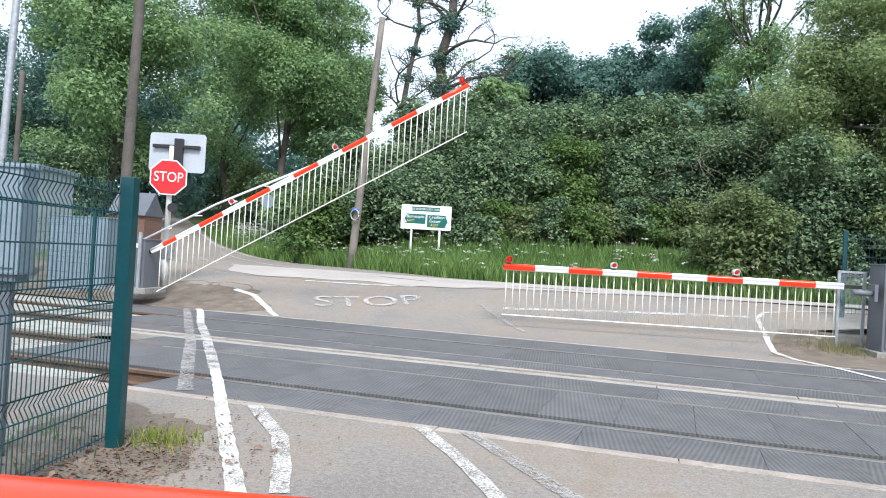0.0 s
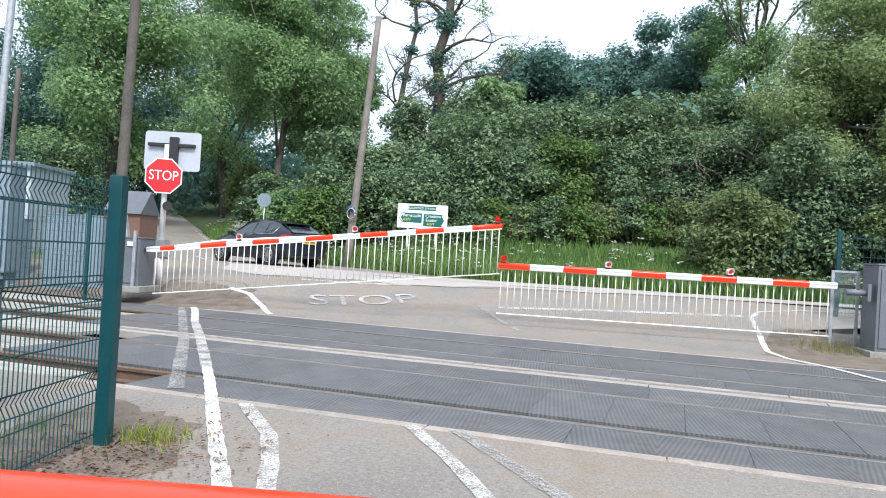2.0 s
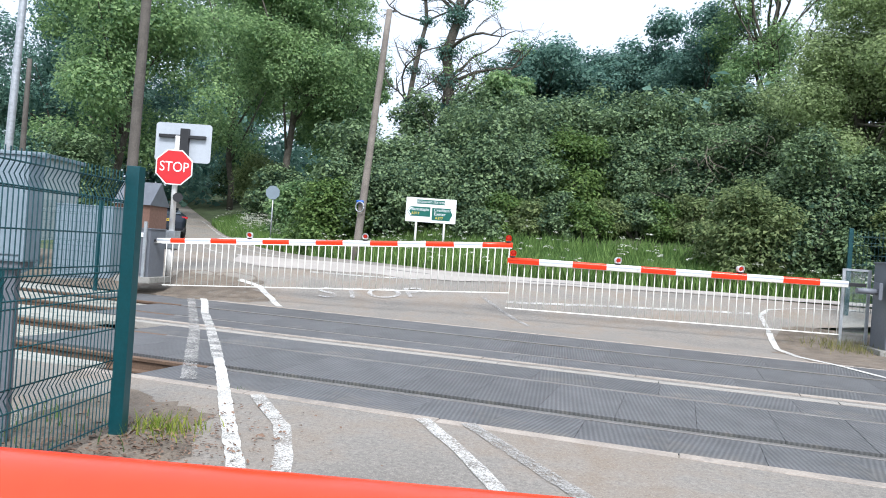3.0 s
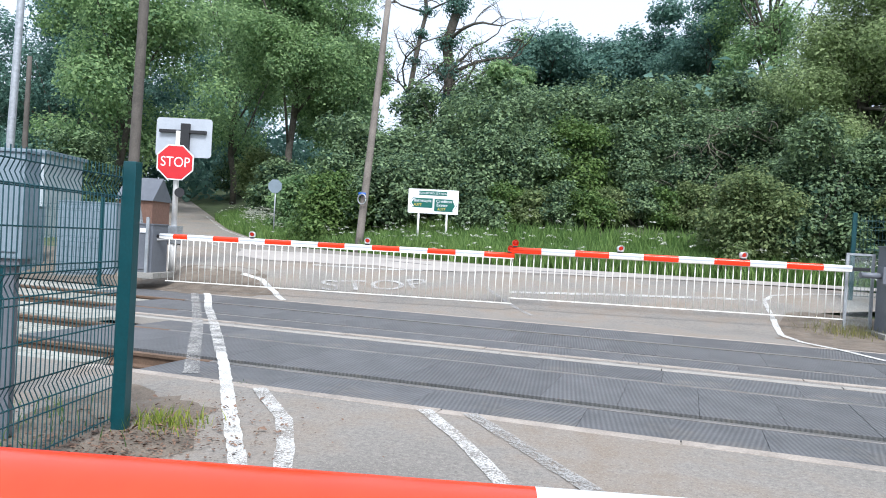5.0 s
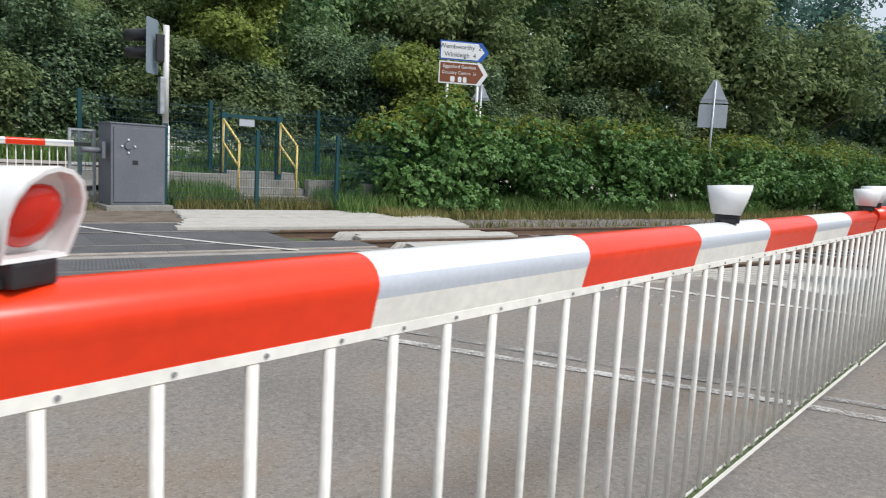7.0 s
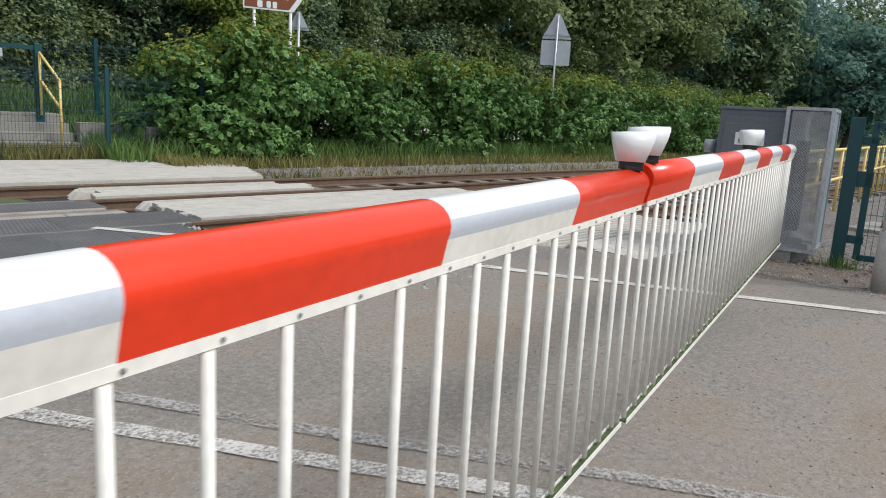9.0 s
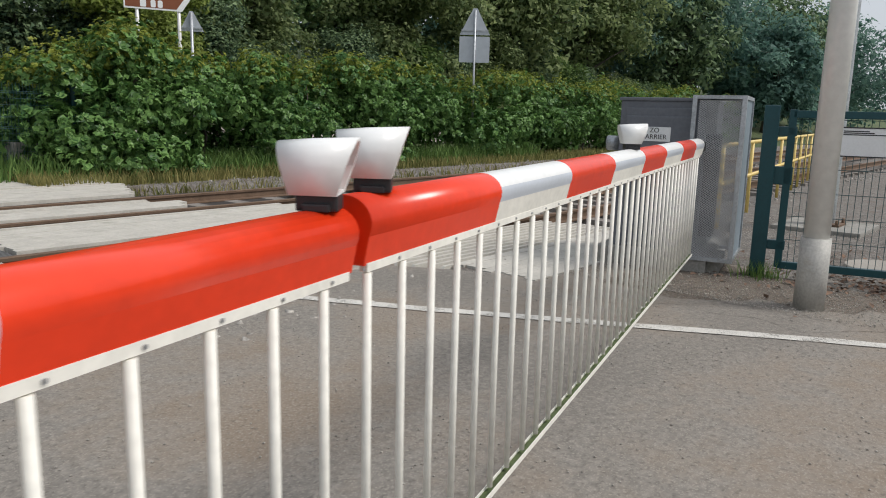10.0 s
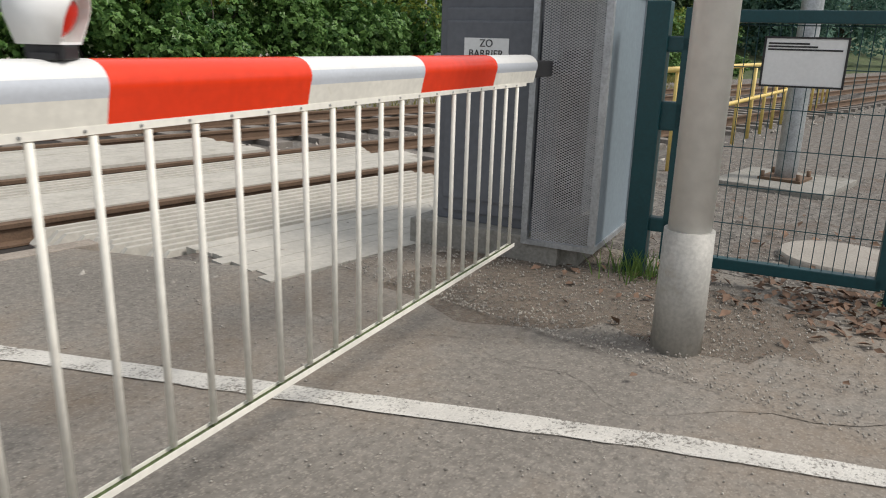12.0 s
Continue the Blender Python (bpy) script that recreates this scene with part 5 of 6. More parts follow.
part("board_edge", bm, M_BLACK, note, "black edging")
bm = bmesh.new()
for z, w in ((1.256, 0.2), (1.242, 0.24), (1.228, 0.36)):
    box(bm, 0.535, 0.535 + w * 0.9, -0.052, -0.0505, z - 0.004, z + 0.004)
part("small_print", bm, M_INK, note, "grey bars of small print")
fence("green mesh fence running on from the gate", 15.56, 2.3, 16.5, -2.8, 0.0, 1.45, 2, (0.4, 1.0), 0.05, 0.0024, 0.07)

# yellow rail fence beyond the gate
yellow = thing("handrail", "long yellow tubular rail fence along the platform ramp", "handrail", Matrix.Translation((17.6, 4.75, 0)) @ Matrix.Rotation(math.atan2(2.5, 16), 4, "Z"), "yellow handrails")
for z in (1.02, 0.55):
    bm = bmesh.new()
    tube(bm, (0, 0, z), (15, 0, z), 0.028, 0.028, 10)
    part("rail", bm, M_YELLOW, yellow)
me = None
for k in range(16):
    bm = bmesh.new()
    tube(bm, (k, 0, -0.05), (k, 0, 1.02), 0.026, 0.026, 10)
    part("upright", bm, M_YELLOW, yellow)
path_bm = bmesh.new()
box(path_bm, 15.5, 60, 2.38, 5.25, -0.1, 0.007)
cover = thing("manhole_cover", "pale round concrete inspection cover", "manhole cover", Matrix.Translation((16.25, 2.7, 0.0)))
bm = bmesh.new()
tube(bm, (0, 0, -0.05), (0, 0, 0.05), 0.36, 0.34, 28)
part("cover", bm, M_CONCRETE, cover)
tagged(part("path", path_bm, M_BALLAST), "gravelly path behind the gate", "path", kind="structure")


# ---- bleached trespass panels beside the deck ----
def guard_mat(label, x0, x1, y0, y1, ridged, seed, skew=0.0, z=0.0, material=M_PALE):
    """A run of timber-like panels along the rail: flat boards, or ridges with a toothed end."""
    rng = random.Random(seed)
    ob = thing("trespass_panel", label, "panel", Matrix.Translation((0, 0, z)), "bleached trespass panels")
    n = max(2, int((y1 - y0) / (0.11 if ridged else 0.1)))
    for k in range(n):
        a, b = y0 + (y1 - y0) * k / n, y0 + (y1 - y0) * (k + 1) / n
        sh = skew * (k + 0.5) / n + rng.uniform(-0.05, 0.05)
        bm = bmesh.new()
        if ridged:
            vs = []
            for x, c in ((x0 + sh, 0.1), (x1 + sh, -0.1)):
                w = b - a
                vs.append([bm.verts.new((x, a, 0.0)), bm.verts.new((x + c, a + 0.15 * w, 0.09)), bm.verts.new((x + c, a + 0.5 * w, 0.09)), bm.verts.new((x, a + 0.62 * w, 0.0))])
            for i in range(4):
                bm.faces.new((vs[0][i], vs[0][(i + 1) % 4], vs[1][(i + 1) % 4], vs[1][i]))
            bm.faces.new(vs[0])
            bm.faces.new(vs[1][::-1])
            bmesh.ops.recalc_face_normals(bm, faces=bm.faces[:])
        else:
            box(bm, x0 + sh, x1 + sh, a + 0.001, b - 0.001, -0.03, 0.02 + rng.uniform(-0.002, 0.002))
        part("ridge" if ridged else "board", bm, material, ob)
    return ob


PALE = "sun-bleached trespass guard boards beside the track"
RIDGE = "sun-bleached ridged trespass guard between the rails"
guard_mat(PALE, 13.62, 17.2, 4.72, 5.6, False, 1, 0.0, -0.012)
guard_mat(RIDGE, 13.4, 17.0, 5.61, 6.72, True, 2, -0.3, -0.1)
guard_mat(RIDGE, 12.2, 17.2, 7.75, 8.3, True, 3, 0.3, -0.1)
guard_mat(PALE, 12.4, 17.2, 7.04, 7.74, False, 4, 0.4, -0.03)
guard_mat(PALE, 11.1, 16.3, 8.62, 9.9, False, 5, 0.0, -0.015)
guard_mat(RIDGE, 11.0, 15.2, 9.92, 10.24, True, 6, 0.0, -0.1)
guard_mat(RIDGE, 10.6, 13.8, 11.1, 11.7, True, 7, 0.2, -0.1)
guard_mat(PALE, 10.7, 13.9, 10.5, 11.08, False, 8, 0.2, 0.0)
guard_mat(PALE, 8.3, 13.9, 12.0, 13.6, False, 9, 0.6, 0.02)
guard_mat(PALE, 8.8, 14.3, 13.6, 15.1, False, 10, 0.3, 0.035)
for y0, y1, rid, sd, xr in ((5.5, 6.5, False, 11, -1.0), (7.15, 8.0, True, 12, -2.2), (8.7, 9.7, False, 13, -3.2), (10.6, 11.5, True, 14, -4.0), (12.1, 13.0, False, 15, -5.4)):
    guard_mat(PALE if not rid else RIDGE, xr - 4.0, xr, y0, y1, rid, sd, 0.25, -0.03 if not rid else -0.1, M_OLDPALE)

# ballast and sleepers
stones_v, stones_f = [], []
rng = random.Random(21)
for lo, hi, cnt in ((10.8, 45.0, 5200), (-14.0, -2.2, 700), (14.0, 20.0, 12000)):
    for _ in range(cnt):
        x = lo + (hi - lo) * rng.random() ** 1.8
        if cnt == 12000:
            y = rng.uniform(1.6, 4.7)
            zg, s = 0.016, rng.uniform(0.003, 0.0085)
            if math.hypot(x - 15.2, y - 3.6) > 1.0 + 1.1 * rng.random() and x < 15.6 - 0.3 * (y - 2.4):
                continue
        else:
            y = rng.uniform(5.0, 14.2)
            zg, s = terrain(x, y), rng.uniform(0.018, 0.045)
        b = len(stones_v)
        rot = Euler((rng.random() * 6, rng.random() * 6, rng.random() * 6)).to_matrix()
        for v in ((1, 0, 0), (-1, 0, 0), (0, 1, 0), (0, -1, 0), (0, 0, 0.7), (0, 0, -0.7)):
            w = rot @ Vector([c * rng.uniform(0.7, 1.2) for c in v]) * s
            stones_v.append((x + w.x, y + w.y, zg + s * 0.4 + w.z))
        for f in ((0, 2, 4), (2, 1, 4), (1, 3, 4), (3, 0, 4), (2, 0, 5), (1, 2, 5), (3, 1, 5), (0, 3, 5)):
            stones_f.append(tuple(b + i for i in f))
for _ in range(5200):
    x, y = rng.uniform(9.5, 15.2), rng.uniform(0.4, 5.4)
    if noise.noise((x * 0.9, y * 0.9, 3.0)) + rng.uniform(-0.5, 0.5) < 0.05 - 0.12 * (x - 12):
        continue
    s, b = rng.uniform(0.002, 0.0065), len(stones_v)
    for v in ((1, 0, 0), (-0.9, 0.1, 0), (0, 1, 0), (0.1, -1, 0), (0, 0, 0.8), (0, 0, -0.7)):
        stones_v.append((x + v[0] * s * rng.uniform(0.7, 1.4), y + v[1] * s * rng.uniform(0.7, 1.4), 0.001 + s * 0.4 + v[2] * s))
    for f in ((0, 2, 4), (2, 1, 4), (1, 3, 4), (3, 0, 4), (2, 0, 5), (1, 2, 5), (3, 1, 5), (0, 3, 5)):
        stones_f.append(tuple(b + i for i in f))
stones = new("ballast_stones", raw_mesh("ballast_stones", stones_v, stones_f, M_STONE))
tagged(stones, "loose grey and brown ballast stones", "ballast", kind="stuff")
sheet("ballast_bed", [10.9 + 0.8 * k for k in range(120)], [5.2 + 0.3 * k for k in range(30)], lambda x, y: terrain(x, y) + 0.015 + 0.02 * noise.noise((x * 3, y * 3, 0)), M_BALLAST, "brown-grey ballast under the tracks", "ballast")
sheet("ballast_bed", [-60 + 0.8 * k for k in range(72)], [5.2 + 0.3 * k for k in range(29)], lambda x, y: terrain(x, y) + 0.015 + 0.02 * noise.noise((x * 3, y * 3, 0)), M_BALLAST, "brown-grey ballast under the tracks", "ballast")
bm = bmesh.new()
box(bm, -0.125, 0.125, -1.25, 1.25, -0.24, -0.145, 0.01)
me = bpy.data.meshes.new("sleeper")
bm.to_mesh(me)
bm.free()
me.materials.append(M_SLEEPER)
for y in (7.67, 11.11):
    for k in list(range(-14, -2)) + list(range(16, 58)):
        s = tagged(new("sleeper", me), "weathered sleeper under the rails", "sleeper", "sleepers of the tracks")
        s.location = (0.7 * k, y, 0)

# ---- left of the fence: hut, pale cabinets ----
hut = thing("hut", "white flat-roofed hut beyond the fence", "building", Matrix.Translation((-21.4, 21.8, 0.5)) @ Matrix.Rotation(radians(20), 4, "Z"))
bm = bmesh.new()
box(bm, -3.5, 3.2, -1.5, 1.5, -0.5, 3.2)
part("wall", bm, M_HUT, hut)
bm = bmesh.new()
box(bm, -3.65, 3.35, -1.65, 1.65, 3.2, 3.35, 0.02)
part("roof", bm, M_LIGHTCAB, hut)
house = thing("house", "brick outbuilding with a dark roof behind the stop sign", "building", Matrix.Translation((-11.6, 19.4, 0.8)) @ Matrix.Rotation(radians(15), 4, "Z") @ Matrix.Diagonal((0.2, 0.3, 0.66, 1)))
bm = bmesh.new()
box(bm, -2.5, 3.0, -2, 2, -0.5, 1.9)
part("wall", bm, M_BRICK, house)
bm = bmesh.new()
prism(bm, [(-2.3, 0), (2.3, 0), (0, 1.1)], 5.9, Matrix.Translation((-2.7, 0, 1.9)) @ Matrix.Rotation(radians(90), 4, "Z") @ Matrix.Rotation(radians(90), 4, "X"))
part("roof", bm, M_CABINET, house)


def relay_case(x, y, w, d, h, yaw, label):
    ob = cabinet(label, Matrix.Translation((x, y, 0)) @ Matrix.Rotation(radians(yaw), 4, "Z"), w, d, 0.1, h, M_LIGHTCAB, name="relay_cabinet", foot=0.12)
    return ob


stand = thing("pedestal_cabinet", "pale grey equipment box on a steel stand behind the mesh fence", "cabinet", Matrix.Translation((0.8, 4.0, 0)) @ Matrix.Rotation(radians(20), 4, "Z"))
bm = bmesh.new()
box(bm, -0.1, 0.1, -0.09, 0.09, 1.08, 1.7, 0.012)
box(bm, -0.112, 0.112, -0.102, 0.102, 1.7, 1.72, 0.006)
part("housing", bm, M_LIGHTCAB, stand)
bm = bmesh.new()
box(bm, -0.08, 0.08, -0.1, -0.088, 1.12, 1.66, 0.006)
part("door", bm, M_LIGHTCAB, stand)
bm = bmesh.new()
box(bm, -0.032, 0.032, -0.03, 0.03, -0.1, 1.08, 0.006)
box(bm, -0.08, 0.08, -0.07, 0.07, 1.04, 1.08, 0.004)
part("stand", bm, M_CABINET, stand, "weathered steel stand")
fence("low dark green mesh fence along the track", -0.08, 4.66, -2.0, 5.15, 0.0, 1.28, 1, (0.3, 0.85), 0.05, 0.003, 0.085)
relay_case(-8.4, 14.2, 1.4, 0.7, 1.75, 12, "pale grey relay cabinet by the far fence")
relay_case(-10.6, 13.9, 1.2, 0.7, 1.6, 12, "pale blue-grey relay cabinet by the far fence")
stub = thing("fence_post", "grey-green steel post with a bracket behind the mesh fence", "post", Matrix.Translation((0.62, 3.1, 0)))
bm = bmesh.new()
box(bm, -0.05, 0.05, -0.05, 0.05, 0, 1.05, 0.006)
box(bm, -0.1, 0.14, -0.09, 0.09, 0.98, 1.12, 0.01)
part("post", bm, M_GALV, stub)


# ---- plants ----
def leaf_mesh(name, at, facing, size, material, seed, long=1.0, lobes=1, droop=0.0):
    """Leaves as small folded blades: at and facing are arrays of places and normals."""
    r = np.random.default_rng(seed)
    at, facing = np.asarray(at, dtype=float), np.asarray(facing, dtype=float)
    n = len(at)
    facing /= np.linalg.norm(facing, axis=1, keepdims=True) + 1e-9
    rnd = r.normal(size=(n, 3))
    rnd[:, 2] -= droop
    u = rnd - facing * np.sum(rnd * facing, axis=1, keepdims=True)
    u /= np.linalg.norm(u, axis=1, keepdims=True) + 1e-9
    v = np.cross(facing, u)
    s = (size * r.uniform(0.6, 1.35, n))[:, None]
    vs, fs, base = [], [], 0
    if lobes == 0:
        # a small leaf seen from afar: one pointed blade
        side = v * s * 0.36
        vs.append(np.stack([at + u * s * 0.5, at - u * s * 0.4 + side, at - u * s * 0.4 - side], axis=1).reshape(-1, 3))
        fs.append(np.arange(3 * n).reshape(-1, 3))
    for k in range(lobes):
        a = 0.0 if lobes == 1 else (k - (lobes - 1) / 2) * 0.85
        uu, vv = u * math.cos(a) + v * math.sin(a), v * math.cos(a) - u * math.sin(a)
        wide = 0.32 if lobes == 1 else 0.24
        ln = 1.0 if k == lobes // 2 else 0.8
        p0 = at - uu * s * (0.5 if lobes == 1 else 0.1) * long
        p1 = at + vv * s * wide + facing * s * 0.1 + uu * s * 0.1
        p2 = at + uu * s * 0.6 * long * ln - facing * s * 0.08
        p3 = at - vv * s * wide + facing * s * 0.1 + uu * s * 0.1
        vs.append(np.stack([p0, p1, p2, p3], axis=1).reshape(-1, 3))
        i = np.arange(n)[:, None] * 4 + base
        fs += [np.concatenate([i, i + 1, i + 2], axis=1), np.concatenate([i, i + 2, i + 3], axis=1)]
        base += 4 * n
    return raw_mesh(name, np.concatenate(vs), np.concatenate(fs), material)


def crown_points(clumps, n, seed, fill=0.25, up=0.65):
    r = np.random.default_rng(seed)
    c = np.array([k[0] for k in clumps], dtype=float)
    rad = np.array([k[1] for k in clumps], dtype=float)
    w = rad ** 2 / np.sum(rad ** 2)
    pick = r.choice(len(clumps), n, p=w)
    d = r.normal(size=(n, 3))
    d[:, 2] = d[:, 2] * 0.8 + 0.15
    d /= np.linalg.norm(d, axis=1, keepdims=True)
    k = np.where(r.random(n) < fill, r.random(n) ** 0.4 * 0.8, r.uniform(0.62, 1.24, n))
    lump = 1 + 0.22 * np.sin(d[:, 0] * 7 + pick) * np.sin(d[:, 1] * 6 + pick * 2.0) + 0.12 * np.sin(d[:, 2] * 13 + pick)
    p = c[pick] + d * (rad[pick] * k * lump)[:, None] * np.array([1.0, 1.0, 0.85])
    f = d + r.normal(size=(n, 3)) * 0.6
    f[:, 2] += up
    return p, f


def limb(bm, a, b, r0, r1, rng, bend=0.25, n=5, seg=6):
    a, b = Vector(a), Vector(b)
    side = Vector((rng.uniform(-1, 1), rng.uniform(-1, 1), rng.uniform(-0.2, 0.6))) * (b - a).length * bend * 0.5
    pts = [a.lerp(b, k / n) + side * math.sin(math.pi * k / n) + Vector((rng.uniform(-1, 1), rng.uniform(-1, 1), rng.uniform(-1, 1))) * (b - a).length * 0.02 for k in range(n + 1)]
    polytube(bm, pts, [r0 + (r1 - r0) * k / n for k in range(n + 1)], seg)
    return pts


def tree(label, x, y, height, radius, leaf, leaves, seed, crown_from=0.25, size=0.2, clump_r=0.21, lean=(0, 0), trunk_r=0.25, nclump=60, limbs=12, flat=1.0):
    z = terrain(x, y)
    rng = random.Random(seed)
    ob = thing("tree", label, "tree", Matrix.Translation((x, y, z)), "trees on the bank")
    zc, hh = height * (1 + crown_from) / 2, height * (1 - crown_from) / 2
    clumps = []
    for _ in range(nclump):
        while True:
            p = Vector((rng.uniform(-1, 1), rng.uniform(-1, 1), rng.uniform(-1, 1)))
            if 0.25 < p.length < 1:
                break
        p *= (0.55 + 0.45 * rng.random()) / max(p.length, 0.55) * p.length
        taper = 1.0 - 0.3 * max(0.0, p.z)
        clumps.append((Vector((p.x * radius * taper * flat + lean[0] * p.z, p.y * radius * taper + lean[1] * p.z, zc + p.z * hh)), radius * clump_r * rng.uniform(0.7, 1.3)))
    bm = bmesh.new()
    top = Vector((lean[0] * 0.4, lean[1] * 0.4, height * 0.72))
    stem = limb(bm, (0, 0, -0.4), top, trunk_r, trunk_r * 0.3, rng, 0.12, 8, 9)
    for c, r in rng.sample(clumps, min(limbs, len(clumps))):
        s = stem[rng.randrange(2, 7)]
        pts = limb(bm, s, c, trunk_r * 0.32, 0.02, rng, 0.3)
        for q in range(2):
            e = c + Vector((rng.uniform(-1, 1), rng.uniform(-1, 1), rng.uniform(-0.5, 1))) * r
            limb(bm, pts[rng.randrange(2, 5)], e, trunk_r * 0.12, 0.01, rng, 0.3, 3, 5)
    part("trunk", bm, M_BARK, ob, "rough dark bark")
    p, f = crown_points(clumps, int(leaves * 3.0), seed, 0.14)
    c = new("crown", leaf_mesh("crown", p, f, size * 1.12, leaf, seed, lobes=0))
    c.parent = ob
    return ob


def bush(label, x, y, radius, height, leaf, leaves, seed, size=0.17, name="bush", group="bushes on the bank", twigs=0):
    z = terrain(x, y)
    rng = random.Random(seed)
    ob = thing(name, label, "bush", Matrix.Translation((x, y, z)), group)
    clumps = [(Vector((0, 0, height * 0.45)), radius * 0.6)]
    for k in range(36):
        a, q = rng.uniform(0, 6.28), math.sqrt(rng.random())
        zz = rng.random()
        w = math.sqrt(max(0.1, 1 - (zz * 0.85) ** 2))
        clumps.append((Vector((radius * 0.8 * q * w * math.cos(a), radius * 0.8 * q * w * math.sin(a), height * (0.1 + 0.78 * zz))), radius * rng.uniform(0.15, 0.32)))
    bm = bmesh.new()
    for c, r in clumps[:9]:
        limb(bm, (rng.uniform(-0.2, 0.2), rng.uniform(-0.2, 0.2), -0.2), c, 0.05, 0.015, rng, 0.3)
    part("branchwork", bm, M_BARK, ob)
    if twigs:
        bm = bmesh.new()
        for _ in range(twigs):
            c, r = rng.choice(clumps)
            a = c + Vector((rng.uniform(-1, 1), -abs(rng.uniform(0.3, 1)), rng.uniform(-0.3, 0.6))) * r
            limb(bm, a, a + Vector((rng.uniform(-0.9, 0.9), rng.uniform(-0.5, 0.1), rng.uniform(-1.0, 0.1))), 0.016, 0.006, rng, 0.5, 4, 4)
        part("twig_tangle", bm, M_TWIG, ob, "pale bare twigs")["kind"] = "stuff"
    p, f = crown_points(clumps, int(leaves * 2.5), seed, 0.2, 1.0)
    keep = p[:, 2] > -0.2
    c = new("foliage", leaf_mesh("foliage", p[keep], f[keep], size * 0.95, leaf, seed, lobes=0))
    c.parent = ob
    return ob


EYE, AHEAD, ASIDE = (4.54, 0.68), (-0.306, 0.952), (0.952, 0.306)


def spot(px, d):
    """A place in plan: d metres ahead of the first viewpoint, px across in thousandths of d."""
    s = px / 1000 * d
    return EYE[0] + d * AHEAD[0] + s * ASIDE[0], EYE[1] + d * AHEAD[1] + s * ASIDE[1]


OAK = "tall broad tree in fresh green leaf on the bank"
DARKT = "tall dark green tree in the wood behind the road"
for px, d, h, r, leaf, n, lab, kw in (
        (-232, 42, 21, 5.8, L_OAK, 30000, OAK, dict(crown_from=0.12, nclump=80, size=0.15, clump_r=0.19)),
        (-160, 46, 15, 3.8, L_OAK, 12000, OAK, dict(crown_from=0.1, size=0.17)),
        (-480, 42, 19, 6.0, L_OAK, 14000, DARKT, dict(crown_from=0.05, nclump=40)),
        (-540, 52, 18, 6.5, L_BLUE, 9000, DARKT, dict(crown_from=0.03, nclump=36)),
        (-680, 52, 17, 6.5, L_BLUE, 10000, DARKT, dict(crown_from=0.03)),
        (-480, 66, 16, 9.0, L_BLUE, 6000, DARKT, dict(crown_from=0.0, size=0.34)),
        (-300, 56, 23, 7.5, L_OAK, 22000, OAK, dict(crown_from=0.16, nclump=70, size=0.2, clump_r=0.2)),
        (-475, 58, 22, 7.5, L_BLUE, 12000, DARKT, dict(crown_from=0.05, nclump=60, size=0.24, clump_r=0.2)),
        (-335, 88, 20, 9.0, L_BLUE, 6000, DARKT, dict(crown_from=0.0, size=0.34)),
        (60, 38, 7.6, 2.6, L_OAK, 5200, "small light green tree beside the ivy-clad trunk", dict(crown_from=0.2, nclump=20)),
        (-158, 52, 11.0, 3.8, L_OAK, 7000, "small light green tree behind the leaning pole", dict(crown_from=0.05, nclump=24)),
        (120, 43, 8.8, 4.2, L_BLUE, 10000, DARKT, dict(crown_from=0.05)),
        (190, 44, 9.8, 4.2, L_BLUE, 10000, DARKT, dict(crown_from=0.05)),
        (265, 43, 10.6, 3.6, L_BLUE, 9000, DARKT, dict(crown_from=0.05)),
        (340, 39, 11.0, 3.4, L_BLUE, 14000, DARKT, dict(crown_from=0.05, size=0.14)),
        (425, 36, 16, 4.2, L_OAK, 10000, OAK, dict(crown_from=0.15, size=0.13, clump_r=0.2, nclump=30, limbs=24)),
        (560, 25.6, 9.6, 4.4, L_WILLOW, 32000, "broad olive-green tree with hanging branches", dict(crown_from=0.08, nclump=56, size=0.105, clump_r=0.2, limbs=18)),
        (690, 26.5, 12.4, 4.8, L_WILLOW, 32000, "broad olive-green tree with hanging branches", dict(crown_from=0.06, nclump=56, size=0.105, clump_r=0.2, limbs=18))):
    x, y = spot(px, d)
    tree(lab, x, y, h, r, leaf, n, int(px + 1000 + d), **kw)

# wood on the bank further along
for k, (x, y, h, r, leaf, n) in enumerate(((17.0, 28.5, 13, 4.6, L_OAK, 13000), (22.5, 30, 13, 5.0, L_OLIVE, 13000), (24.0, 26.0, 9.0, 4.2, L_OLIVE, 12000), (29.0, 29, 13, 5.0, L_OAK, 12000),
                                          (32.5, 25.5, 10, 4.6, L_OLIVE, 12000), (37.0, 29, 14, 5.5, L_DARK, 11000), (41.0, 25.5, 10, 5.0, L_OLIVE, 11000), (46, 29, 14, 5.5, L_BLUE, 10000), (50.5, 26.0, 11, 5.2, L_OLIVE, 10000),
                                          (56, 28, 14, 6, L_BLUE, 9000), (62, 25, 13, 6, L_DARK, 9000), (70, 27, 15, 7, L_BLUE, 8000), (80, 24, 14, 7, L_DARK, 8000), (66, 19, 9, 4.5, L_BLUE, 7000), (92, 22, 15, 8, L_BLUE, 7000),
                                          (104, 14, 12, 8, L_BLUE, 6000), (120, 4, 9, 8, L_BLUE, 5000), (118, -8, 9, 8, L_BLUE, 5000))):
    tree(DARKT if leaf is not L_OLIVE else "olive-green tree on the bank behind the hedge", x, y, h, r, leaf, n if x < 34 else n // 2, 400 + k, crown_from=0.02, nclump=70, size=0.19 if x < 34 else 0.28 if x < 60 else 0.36)

